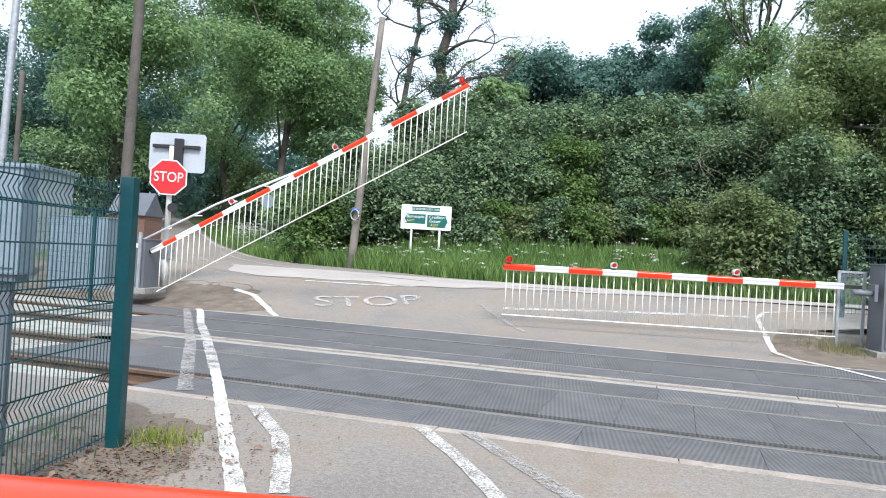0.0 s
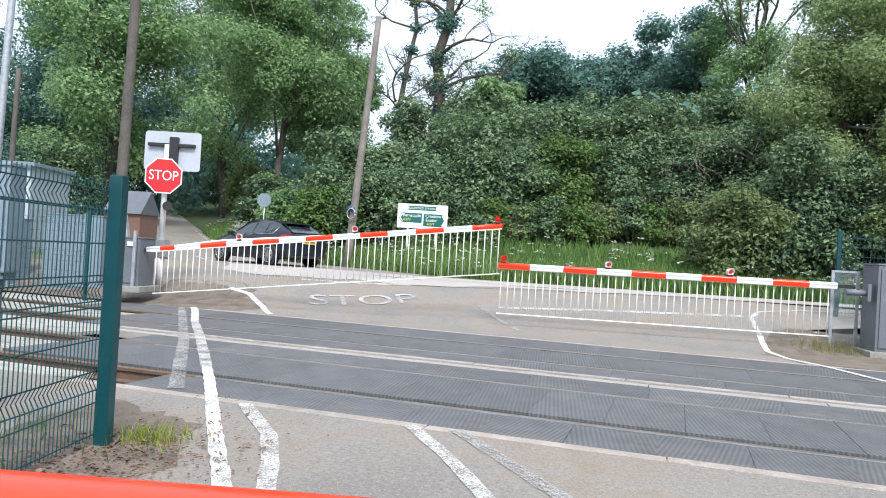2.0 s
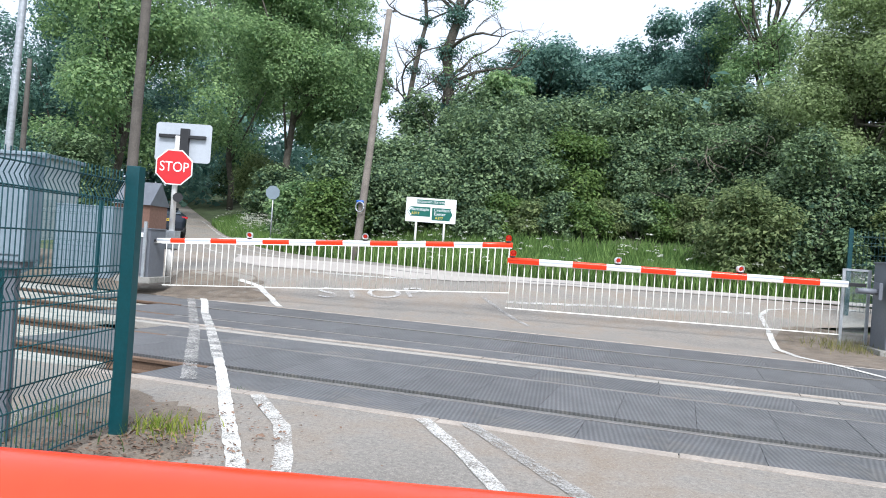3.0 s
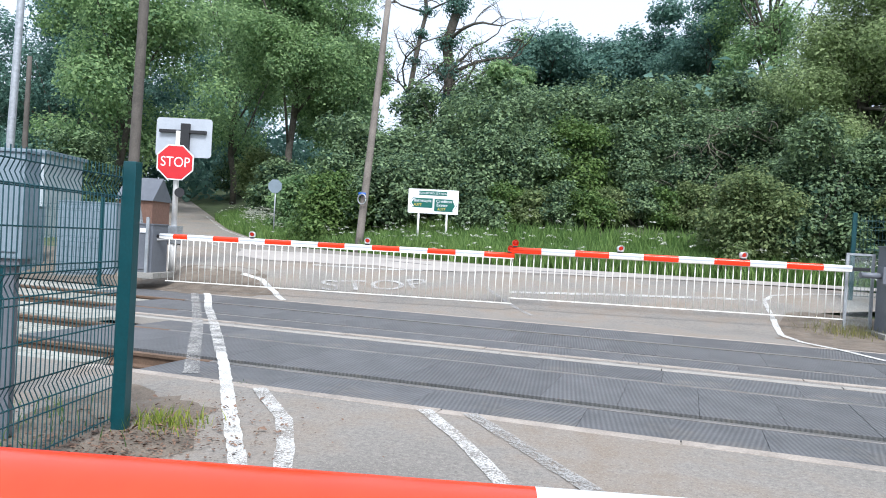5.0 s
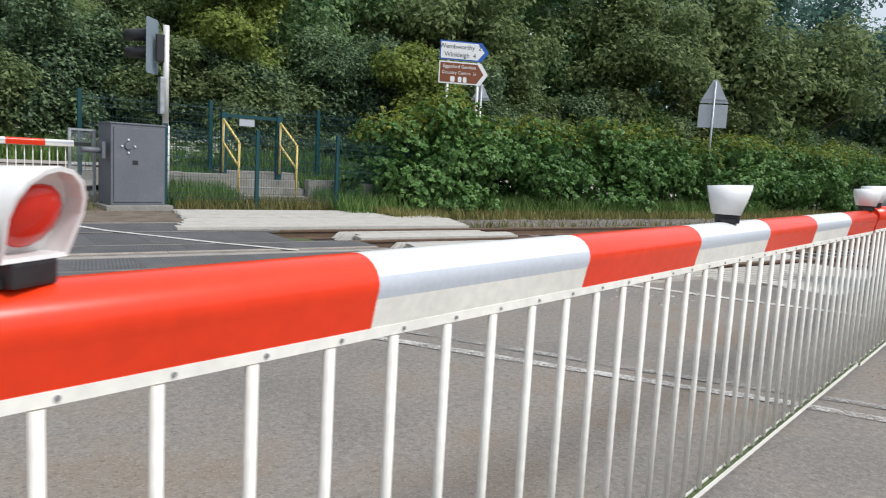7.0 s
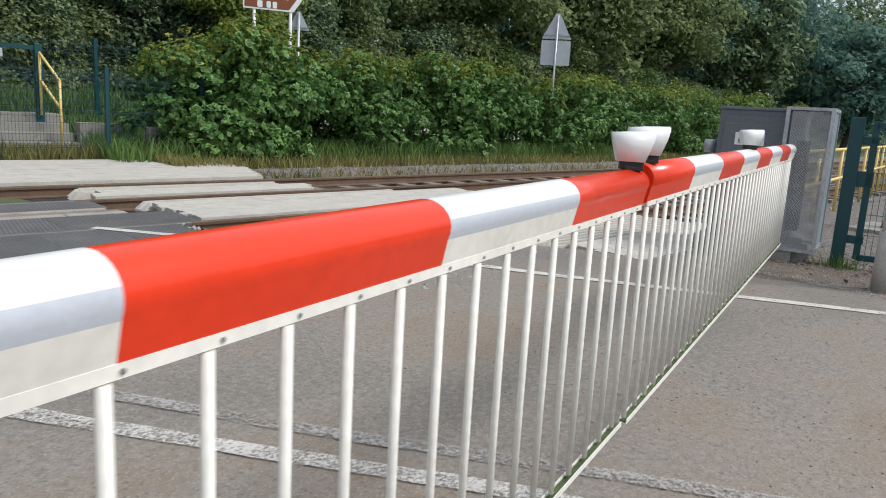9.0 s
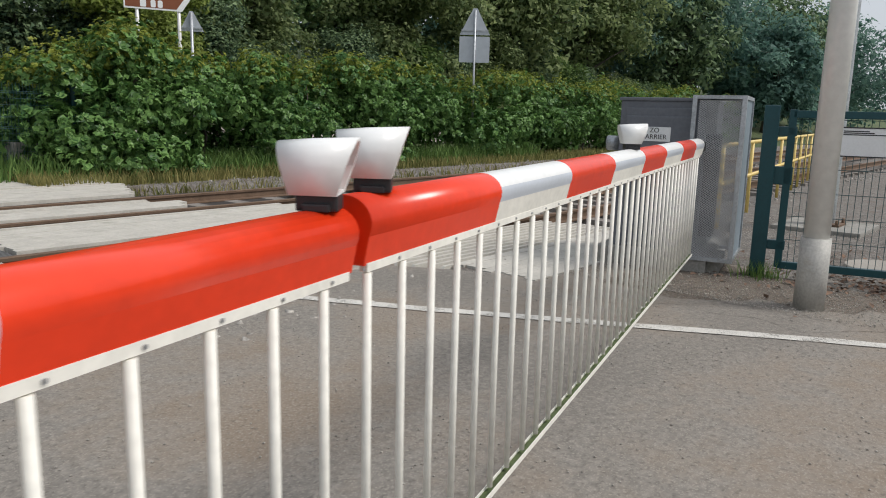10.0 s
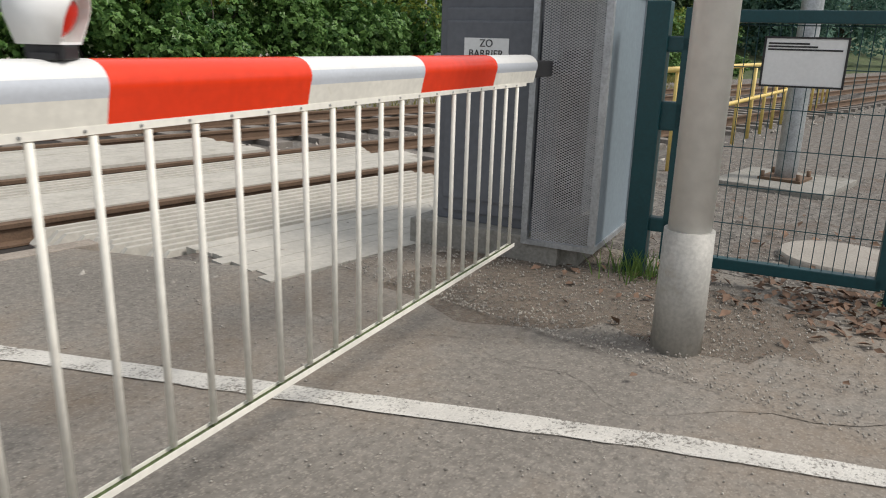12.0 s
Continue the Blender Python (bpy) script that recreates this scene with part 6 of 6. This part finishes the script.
tree("small yellow-green tree on the bank behind the steps", 13.4, 24.6, 7.6, 2.6, L_LIME, 9000, 470, crown_from=0.1, nclump=50, size=0.13)
tree("small yellow-green tree behind the fingerpost", 19.6, 22.6, 5.6, 2.2, L_LIME, 8000, 471, crown_from=0.08, nclump=46, size=0.13)
LAUREL = "dense dark laurel bush on the bank"
k = 0
for d, height, pxs, n in ((29.8, 3.4, range(-138, 380, 62), 5200), (31.5, 5.0, range(-150, 400, 66), 5200), (35, 6.0, range(-60, 420, 78), 4600)):
    for px in pxs:
        x, y = spot(px + (k * 37 % 23) - 11, d + (k * 53 % 17) / 10 - 0.8)
        bright = (k * 7) % 5 == 0 and d < 30
        bush(LAUREL if not bright else "light green bush on the bank", x, y, 2.2 + (k * 29 % 10) * 0.09, height + (k * 31 % 10) * 0.12 - 0.4, L_BRIGHT if bright else L_DARK, int(n * (1.4 if d < 30 else 0.9)), 600 + k, 0.145 if d < 30 else 0.18)
        k += 1
for px, d, r, h, leaf in ((-200, 35, 1.9, 2.8, L_OAK), (-235, 41, 2.2, 3.4, L_DARK), (-262, 50, 2.5, 4.0, L_OLIVE), (-285, 62, 3.0, 5.0, L_DARK), (-355, 92, 5, 8, L_DARK), (-325, 95, 5, 8, L_BLUE), (-520, 38, 3, 5, L_DARK), (-560, 42, 3, 5, L_BLUE), (-640, 44, 3, 5, L_BLUE)):
    x, y = spot(px, d)
    bush("rough green shrub at the edge of the lane", x, y, r, h, leaf, 4200, 700 + int(d) + int(px), 0.2)
for px, d, r, h in ((400, 27.5, 2.4, 4.4), (470, 27.5, 2.3, 4.2), (545, 28.5, 2.3, 4.0), (330, 28.0, 2.0, 3.2)):
    x, y = spot(px, d)
    bush("dark bush with pale bare twigs hanging out", x, y, r, h, L_DARK, 9000, 800 + int(px), 0.12, twigs=80)
for q in range(15):
    x = 13.5 + q * 3.1
    bush("rough green bush behind the hedge", x, 23.6 + (q * 37 % 10) * 0.12, 2.2, 3.2 + (q * 13 % 7) * 0.25, (L_OLIVE, L_DARK, L_BRIGHT, L_DARK)[q % 4], 6000, 900 + q, 0.14)

# the wood behind, too far to tell its trees apart
rng = random.Random(91)
back = []
for k in range(150):
    px, d = rng.uniform(-1100, -150), rng.uniform(62, 84)
    x, y = spot(px, d)
    back.append((Vector((x, y, terrain(x, y) + rng.uniform(0, 9 if px < -280 else 4))), rng.uniform(2.5, 4.2)))
for k in range(240):
    x = rng.uniform(4, 130)
    y = rng.uniform(36, 44) - 0.2 * max(0.0, x - 70)
    back.append((Vector((x, y, terrain(x, y) + rng.uniform(0, 11 if x > 17 else 3.5))), rng.uniform(2.2, 3.8)))
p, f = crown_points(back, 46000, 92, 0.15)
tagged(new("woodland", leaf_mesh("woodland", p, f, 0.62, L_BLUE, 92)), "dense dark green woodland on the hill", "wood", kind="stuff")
for q in range(12):
    x, y = spot(40 + q * 36, 26.9 + (q * 7 % 4) * 0.25)
    bush("low weedy shrub on the bank", x, y, 1.15, 1.3 + (q * 13 % 5) * 0.12, (L_DARK, L_BRIGHT, L_OLIVE)[q % 3], 3200, 990 + q, 0.12)
for q in range(9):
    x, y = 6.5 + q * 1.5, 24.0 + (q * 17 % 5) * 0.3
    bush("rough green bush on the bank", x, y, 1.9, 3.0 + (q * 13 % 7) * 0.3, (L_OLIVE, L_DARK, L_DARK)[q % 3], 8000, 960 + q, 0.125)

# the two bare, ivy-clad trees against the sky
def bare_tree(label, x, y, height, r0, seed, ivy, spread_r):
    z = terrain(x, y)
    rng = random.Random(seed)
    ob = thing("tree", label, "tree", Matrix.Translation((x, y, z)), "trees on the bank")
    bm = bmesh.new()
    stem = limb(bm, (0, 0, -0.5), (0.6, 0.3, height * 0.8), r0, r0 * 0.35, rng, 0.1, 9, 10)
    tips, ivy_at = [], []
    for k in range(18):
        s = stem[rng.randrange(3, 10)]
        a, up = rng.uniform(0, 6.28), rng.uniform(0.1, 0.9)
        e = s + Vector((math.cos(a) * spread_r, math.sin(a) * spread_r * 0.7, spread_r * up)) * rng.uniform(0.5, 1.0)
        pts = limb(bm, s, e, r0 * 0.28, 0.03, rng, 0.5, 6)
        for q in range(5):
            b = pts[rng.randrange(2, 7)]
            e2 = b + Vector((rng.uniform(-1, 1), rng.uniform(-1, 1), rng.uniform(-0.3, 1))) * spread_r * 0.35
            p2 = limb(bm, b, e2, 0.035, 0.012, rng, 0.5, 4, 5)
            for w in range(5):
                limb(bm, p2[rng.randrange(1, 5)], e2 + Vector((rng.uniform(-1, 1), rng.uniform(-1, 1), rng.uniform(-0.5, 0.8))) * 0.7, 0.014, 0.006, rng, 0.4, 3, 4)
            tips.append((e2, 0.5))
    part("trunk", bm, M_BARK, ob, "dark ivy-clad trunk with bare limbs")
    clumps = [(s + Vector((rng.uniform(-0.2, 0.2), rng.uniform(-0.2, 0.2), 0)), r0 * rng.uniform(1.2, 1.7)) for s in stem[2:] for _ in range(3)]
    p, f = crown_points(clumps, ivy, seed)
    c = new("ivy", leaf_mesh("ivy", p, f, 0.15, L_BLUE, seed))
    c.parent = ob
    p, f = crown_points(rng.sample(tips, min(26, len(tips))), ivy // 3, seed + 1)
    c = new("young_leaves", leaf_mesh("young_leaves", p, f, 0.13, L_OAK, seed))
    c.parent = ob


x, y = spot(-12, 39)
bare_tree("tall ivy-clad tree, almost bare, against the sky", x, y, 19, 0.42, 51, 6000, 4.2)
x, y = spot(-76, 41)
bare_tree("slim bare tree against the sky", x, y, 17, 0.22, 52, 1600, 3.4)

# the hedge along the railway
hedge = thing("hedge", "thick sycamore hedge along the railway with yellow-green young tops", "hedge", Matrix.Translation((0, 0, 0)))
rng = random.Random(77)
low, high = [], []
for q in range(150):
    x = 14.0 + 34.6 * (q / 150) ** 1.15
    y = 16.0 + rng.uniform(-0.9, 1.0) + 0.02 * (x - 14)
    edge = ease((x - 13.6) / 2.0)
    h = (1.98 + 0.35 * math.sin(x * 0.9) * 0.5 + rng.uniform(-0.15, 0.2)) * (0.75 + 0.25 * edge)
    low.append((Vector((x, y - 0.4, rng.uniform(0.3, h * 0.75))), rng.uniform(0.5, 0.75)))
    if q % 2 == 0:
        high.append((Vector((x, y, h)), rng.uniform(0.4, 0.62)))
p, f = crown_points(low + high, 38000, 78, 0.12)
c = new("foliage", leaf_mesh("foliage", p[p[:, 2] > 0.03], f[p[:, 2] > 0.03], 0.25, L_HEDGE, 78, 0.9, 3))
c.parent = hedge
p, f = crown_points([(k[0] + Vector((0, 0, 0.22)), k[1] * 0.85) for k in high], 13000, 79, 0.1, 0.9)
c = new("young_growth", leaf_mesh("young_growth", p, f, 0.14, L_HEDGETOP, 79, 0.9, 3))
c.parent = hedge
bm = bmesh.new()
for q in range(60):
    x = 14.8 + 30 * (q / 60)
    limb(bm, (x, 16.0, -0.1), (x + rng.uniform(-0.4, 0.4), 16 + rng.uniform(-0.5, 0.5), rng.uniform(1.2, 2.0)), 0.04, 0.012, rng, 0.3)
part("branchwork", bm, M_BARK, hedge)


def grass(name, label, spots, n, h0, h1, width, material, seed):
    """Blades scattered by spots(rng) -> x, y."""
    rng = random.Random(seed)
    verts, faces = [], []
    for _ in range(n):
        x, y = spots(rng)
        z = terrain(x, y) - 0.01
        a, h = rng.uniform(0, 6.28), rng.uniform(h0, h1)
        w, b = width * rng.uniform(0.6, 1.3), rng.uniform(0, 6.28)
        lx, ly = math.cos(b) * h * rng.uniform(0.1, 0.55), math.sin(b) * h * rng.uniform(0.1, 0.55)
        i = len(verts)
        dx, dy = math.cos(a) * w, math.sin(a) * w
        verts.extend([(x - dx, y - dy, z), (x + dx, y + dy, z), (x + dx * 0.7 + lx * 0.4, y + dy * 0.7 + ly * 0.4, z + h * 0.6), (x - dx * 0.7 + lx * 0.4, y - dy * 0.7 + ly * 0.4, z + h * 0.6), (x + lx, y + ly, z + h)])
        faces.extend([(i, i + 1, i + 2), (i, i + 2, i + 3), (i + 3, i + 2, i + 4)])
    return tagged(new(name, raw_mesh(name, verts, faces, material)), label, "grass", kind="stuff")


def on_verge(r):
    x = r.uniform(-22, 12)
    return x, verge_y(x) + (4.6 + 3.0 * ease((-6.0 - x) / 6.0)) * r.random() ** 1.3


grass("verge_grass", "long lush grass on the verge", on_verge, 44000, 0.3, 0.7, 0.022, L_GRASS, 31)
grass("rail_side_grass", "yellowing grass and weeds beside the track", lambda r: (13.2 + 28 * r.random() ** 1.6, r.uniform(13.2, 15.7)), 19000, 0.05, 0.3, 0.014, L_DRYGRASS, 32)
grass("hedge_foot_grass", "green grass at the foot of the hedge", lambda r: (12.6 + 16 * r.random(), r.uniform(14.4, 16.0)), 9000, 0.2, 0.6, 0.014, L_GRASS, 33)
grass("bank_grass", "grass and weeds behind the green fence", lambda r: (r.choice((r.uniform(8.8, 10.7), r.uniform(12.8, 15.5), r.uniform(12.8, 15.5))), r.uniform(15.6, 18.4)), 11000, 0.15, 0.5, 0.016, L_GRASS, 34)
grass("bank_grass", "yellowing grass along the green fence", lambda r: (r.uniform(9.2, 15.0), r.uniform(15.3, 16.4)), 5000, 0.1, 0.35, 0.012, L_DRYGRASS, 35)
grass("far_bank_grass", "tall grass on the bank behind the fence", lambda r: (r.uniform(9.6, 16), r.choice((r.uniform(18.5, 19.8), r.uniform(22.8, 24.2)))), 9000, 0.3, 0.8, 0.025, L_GRASS, 36)


def tuft(label, x, y, n, seed, material=L_GRASS, h=0.2, rad=0.12):
    grass("grass_tuft", label, lambda r: (x + r.gauss(0, rad), y + r.gauss(0, rad)), n, h * 0.3, h, 0.005, material, seed)


tuft("tuft of grass at the foot of the fence post", 1.36, 4.72, 420, 41, L_HEDGETOP, 0.17, 0.12)
tuft("tuft of grass by the gate post", 15.1, 3.45, 200, 42, L_GRASS, 0.24, 0.08)
tuft("weeds in the joint of the edge beam", 0.9, 6.1, 90, 43, L_BRIGHT, 0.07, 0.07)
tuft("weeds in the joint of the edge beam", 0.1, 6.2, 90, 44, L_BRIGHT, 0.08, 0.08)
tuft("weeds round the foot of the far cabinet", 7.5, 15.3, 260, 45, L_DRYGRASS, 0.3, 0.25)
tuft("weeds round the foot of the far cabinet", 6.9, 15.5, 260, 46, L_DRYGRASS, 0.3, 0.3)
tuft("weeds behind the mesh fence", 0.4, 4.0, 300, 47, L_BRIGHT, 0.25, 0.35)

# cow parsley
rng = random.Random(61)
um_p, um_f = [], []
for _ in range(700):
    x, y = on_verge(rng)
    if rng.random() < 0.35:
        x, y = spot(rng.uniform(-285, -225), rng.uniform(36, 41))
    elif rng.random() < 0.3:
        x, y = rng.uniform(8.5, 11.5), rng.uniform(18.6, 20)
    z = terrain(x, y) + rng.uniform(0.45, 0.95)
    for _ in range(9):
        um_p.append((x + rng.gauss(0, 0.05), y + rng.gauss(0, 0.05), z + rng.gauss(0, 0.015)))
        um_f.append((rng.gauss(0, 0.3), rng.gauss(0, 0.3), 1))
tagged(new("cow_parsley", leaf_mesh("cow_parsley", um_p, um_f, 0.07, L_UMBEL, 62)), "white cow parsley heads among the grass", "flowers", kind="stuff")

# litter of dead leaves
lit_p, lit_f = [], []
for cx, cy, sx, sy, n in ((15.35, 2.3, 0.25, 0.5, 420), (16.1, 2.0, 0.7, 0.8, 160), (1.3, 4.3, 0.35, 0.6, 50), (14.8, 3.3, 0.4, 0.3, 30)):
    for _ in range(n):
        lit_p.append((rng.gauss(cx, sx), rng.gauss(cy, sy), rng.uniform(0.018, 0.04)))
        lit_f.append((rng.gauss(0, 0.35), rng.gauss(0, 0.35), 1))
chip_p = [(rng.gauss(1.45, 0.38), rng.gauss(4.15, 0.6), rng.uniform(0.012, 0.024)) for _ in range(1500)]
chip_f = [(rng.gauss(0, 0.3), rng.gauss(0, 0.3), 1) for _ in chip_p]
tagged(new("leaf_litter", leaf_mesh("leaf_litter", chip_p, chip_f, 0.026, M_DEADLEAF, 64)), "fine brown leaf litter beside the fence", "leaves", kind="stuff")
tagged(new("dead_leaves", leaf_mesh("dead_leaves", lit_p, lit_f, 0.056, M_DEADLEAF, 63)), "curled brown dead leaves on the ground", "leaves", kind="stuff")


# ---- the car ----
def hatchback():
    ob = thing("car", "dark blue hatchback car driving along the main road", "car")
    # stations from nose (+x) to tail: x, half width, sill, shoulder, roof height, roof half width
    st = [(2.22, 0.45, 0.34, 0.56, 0.60, 0.36), (2.12, 0.72, 0.24, 0.62, 0.70, 0.58), (1.85, 0.85, 0.2, 0.68, 0.80, 0.66), (1.45, 0.89, 0.2, 0.76, 0.90, 0.7), (0.95, 0.895, 0.19, 0.84, 0.98, 0.72),
          (0.75, 0.9, 0.19, 0.87, 1.06, 0.70), (0.1, 0.9, 0.19, 0.9, 1.40, 0.58), (-0.35, 0.9, 0.19, 0.92, 1.455, 0.56), (-1.0, 0.9, 0.19, 0.95, 1.42, 0.55), (-1.5, 0.89, 0.2, 0.99, 1.31, 0.54),
          (-1.85, 0.87, 0.22, 1.02, 1.19, 0.56), (-2.08, 0.82, 0.26, 1.0, 1.04, 0.6), (-2.2, 0.72, 0.34, 0.86, 0.9, 0.58), (-2.23, 0.6, 0.42, 0.7, 0.72, 0.5)]
    bm = bmesh.new()
    rings = []
    for x, w, zs, zb, zr, wr in st:
        half = [(0.0, zs), (w * 0.9, zs), (w * 0.985, zs + (zb - zs) * 0.35), (w, zs + (zb - zs) * 0.72), (w * 0.965, zb), (wr, zr - 0.03), (wr * 0.7, zr), (0.0, zr + 0.01)]
        rings.append([bm.verts.new((x, y, z)) for y, z in half] + [bm.verts.new((x, -y, z)) for y, z in half[-2:0:-1]])
    for a, b in zip(rings, rings[1:]):
        for k in range(len(a)):
            bm.faces.new((a[k], a[(k + 1) % len(a)], b[(k + 1) % len(a)], b[k])).smooth = True
    bm.faces.new(rings[0][::-1])
    bm.faces.new(rings[-1])
    bmesh.ops.recalc_face_normals(bm, faces=bm.faces[:])
    part("body", bm, M_CARPAINT, ob, "glossy dark blue body")

    def point(i, k, out):
        x, w, zs, zb, zr, wr = st[i]
        return Vector((x, (w * 0.965 + (wr - w * 0.965) * k) + out, zb + (zr - 0.03 - zb) * k + out * 0.4))

    for side in (1, -1):
        for i0, i1, lab in ((5, 7, "front side window"), (7, 8, "rear side window"), (8, 9, "rear quarter window")):
            bm = bmesh.new()
            ring = []
            for i in range(i0, i1 + 1):
                ring.append((point(i, 0.1, 0.008), point(i, 0.86, 0.008)))
            ring[0] = (ring[0][0] + Vector((-0.03, 0, 0)), ring[0][1] + Vector((-0.03, 0, 0)))
            ring[-1] = (ring[-1][0] + Vector((0.03, 0, 0)), ring[-1][1] + Vector((0.03, 0, 0)))
            vs = [[bm.verts.new((p.x, p.y * side, p.z)) for p in r] for r in ring]
            for a, b in zip(vs, vs[1:]):
                bm.faces.new((a[0], b[0], b[1], a[1]))
            bmesh.ops.solidify(bm, geom=bm.faces[:], thickness=0.004)
            part("side_window", bm, M_CARGLASS, ob, "dark tinted glass")
        bm = bmesh.new()
        for i in range(5, 10):
            p, q = point(i, 0.04, 0.012), point(i + 1, 0.04, 0.012) if i < 9 else point(i, 0.8, 0.012)
            tube(bm, (p.x, p.y * side, p.z), (q.x, q.y * side, q.z), 0.012, seg=6)
        part("chrome_strip", bm, M_RIM, ob, "bright strip under the windows")
        bm = bmesh.new()
        box(bm, 0.62, 0.78, side * 0.94 - 0.09, side * 0.94 + 0.09, 0.9, 1.03, 0.03)
        part("wing_mirror", bm, M_CARPAINT, ob)
        bm = bmesh.new()
        box(bm, -0.3, -0.12, side * 0.905 - 0.015, side * 0.905 + 0.015, 0.78, 0.81, 0.006)
        part("door_handle", bm, M_CARPAINT, ob)
        bm = bmesh.new()
        box(bm, -2.16, -1.86, side * 0.72 - 0.13, side * 0.72 + 0.135, 0.86, 0.97, 0.03)
        part("tail_light", bm, M_TAILLIGHT, ob, "red tail light")
        bm = bmesh.new()
        box(bm, 1.92, 2.16, side * 0.66 - 0.16, side * 0.66 + 0.13, 0.62, 0.7, 0.025)
        part("headlight", bm, M_HEADLIGHT, ob, "slim clear headlight")
    for i0, i1, lab in ((5, 6, "windscreen"), (9, 11, "rear_window")):
        bm = bmesh.new()
        vs = []
        for i in (i0, i1):
            x, w, zs, zb, zr, wr = st[i]
            vs.append([bm.verts.new((x + (0.02 if i0 == 5 else -0.02), y, zr + 0.022)) for y in (-wr * 0.94, 0, wr * 0.94)])
        for a in range(2):
            bm.faces.new((vs[0][a], vs[0][a + 1], vs[1][a + 1], vs[1][a]))
        bmesh.ops.solidify(bm, geom=bm.faces[:], thickness=0.004)
        part(lab, bm, M_CARGLASS, ob, "dark tinted glass")
    bm = bmesh.new()
    box(bm, -1.75, -1.4, -0.52, 0.52, 1.33, 1.36, 0.012)
    part("spoiler", bm, M_CARPAINT, ob)
    bm = bmesh.new()
    box(bm, -2.25, -2.225, -0.26, 0.26, 0.72, 0.83, 0.004)
    plate = part("number_plate", bm, M_PLATE, ob, "yellow rear plate")
    bm = bmesh.new()
    for k in range(7):
        y = -0.2 + 0.065 * k
        box(bm, -2.255, -2.2505, y - 0.02, y + 0.02, 0.745, 0.805)
    part("plate_bars", bm, M_INK, plate)
    bm = bmesh.new()
    box(bm, -2.2, -2.0, -0.75, 0.75, 0.26, 0.42, 0.03)
    part("rear_bumper", bm, M_BLACK, ob, "black lower bumper")
    wheels = []
    for x in (1.36, -1.34):
        for side in (1, -1):
            bm = bmesh.new()
            tube(bm, (x, side * 0.7, 0.345), (x, side * 0.897, 0.345), 0.375, 0.375, 28)
            part("wheel_arch", bm, M_BLACK, ob, "dark wheel arch")
            w = new("wheel")
            w.parent = ob
            w.matrix_basis = Matrix.Translation((x, side * 0.8, 0.325))
            bm = bmesh.new()
            tube(bm, (0, -0.11, 0), (0, 0.11, 0), 0.325, 0.325, 32)
            part("tyre", bm, M_TYRE, w, "black tyre")
            bm = bmesh.new()
            tube(bm, (0, side * 0.1, 0), (0, side * 0.122, 0), 0.07, 0.05, 12)
            for q in range(10):
                a = 2 * math.pi * q / 10
                box(bm, 0.03, 0.225, -0.016, 0.016, side * 0.118 - 0.008, side * 0.118 + 0.008, 0, Matrix.Rotation(a, 4, "Y") @ Matrix.Rotation(radians(90), 4, "X") @ Matrix.Scale(-1, 4, (0, 0, 1)))
            for q in range(32):
                a, b = 2 * math.pi * q / 32, 2 * math.pi * (q + 1) / 32
                tube(bm, (0.225 * math.cos(a), side * 0.116, 0.225 * math.sin(a)), (0.225 * math.cos(b), side * 0.116, 0.225 * math.sin(b)), 0.016, seg=5, cap=False)
            part("rim", bm, M_RIM, w, "bright multi-spoke alloy rim")
            wheels.append((w, x, side))
    return ob, wheels


car, car_wheels = hatchback()
K = 0.94
for ob in car.children_recursive:
    if ob.type == "MESH":
        ob.data.transform(Matrix.Diagonal((K, K, K, 1)))


# ---- what moves ----
def motions():
    rise = [(0.0, 29.4), (0.4, 24.8), (0.8, 18.9), (1.2, 12.7), (1.5, 9.0), (2.0, 6.8), (2.5, 5.0), (3.0, 3.1), (3.2, 2.5), (3.8, 1.0), (4.6, 0.0), (12.0, 0.0)]

    def tip(deg):
        return Matrix.Rotation(radians(-deg), 4, "Y")

    base = far_pose(0.0, FAR_Z)
    walk(far_left, [(t, base @ tip(a)) for t, a in rise])
    for p in far_pickets:
        at = Matrix.Translation(p.location)
        walk(p, [(t, at @ tip(-a)) for t, a in rise])
    walk(far_bar, [(t, Matrix.Translation(tip(-a) @ Vector((0, 0, -0.86)))) for t, a in rise])
    at = Matrix.Translation(far_brace.location)
    walk(far_brace, [(t, at @ tip(-a * 0.19)) for t, a in rise])
    # the car's way: time, x, y
    way = [(0.0, 12.5, 17.7), (0.3, 8.8, 17.9), (0.6, 5.5, 18.25), (1.0, 1.7, 18.8), (1.6, -4.2, 20.0), (2.0, -7.7, 21.0), (2.4, -11.2, 23.0), (2.8, -15.6, 26.3), (3.2, -20.6, 30.4), (4.0, -27.6, 38.0), (4.8, -33.0, 44.6), (6.5, -41.5, 55.5), (12.0, -41.5, 55.5)]
    rows = []
    for i, (t, x, y) in enumerate(way):
        a, b = way[max(i - 1, 0)], way[min(i + 1, len(way) - 1)]
        if i >= len(way) - 2:
            a, b = way[-4], way[-2]
        yaw = math.atan2(b[2] - a[2], b[1] - a[1])
        rows.append((t, Matrix.Translation((x, y, land(x, y) + 0.012)) @ Matrix.Rotation(yaw, 4, "Z")))
    walk(car, rows)
    for w, x, side in car_wheels:
        spin = []
        for k in range(93):
            t = min(k * 0.045, 4.1)
            spin.append((t, Matrix.Translation((x * K, side * 0.8 * K, 0.325 * K)) @ Matrix.Rotation(radians(k * 78.0), 4, "Y")))
        spin.append((12.0, spin[-1][1]))
        walk(w, spin)


motions()
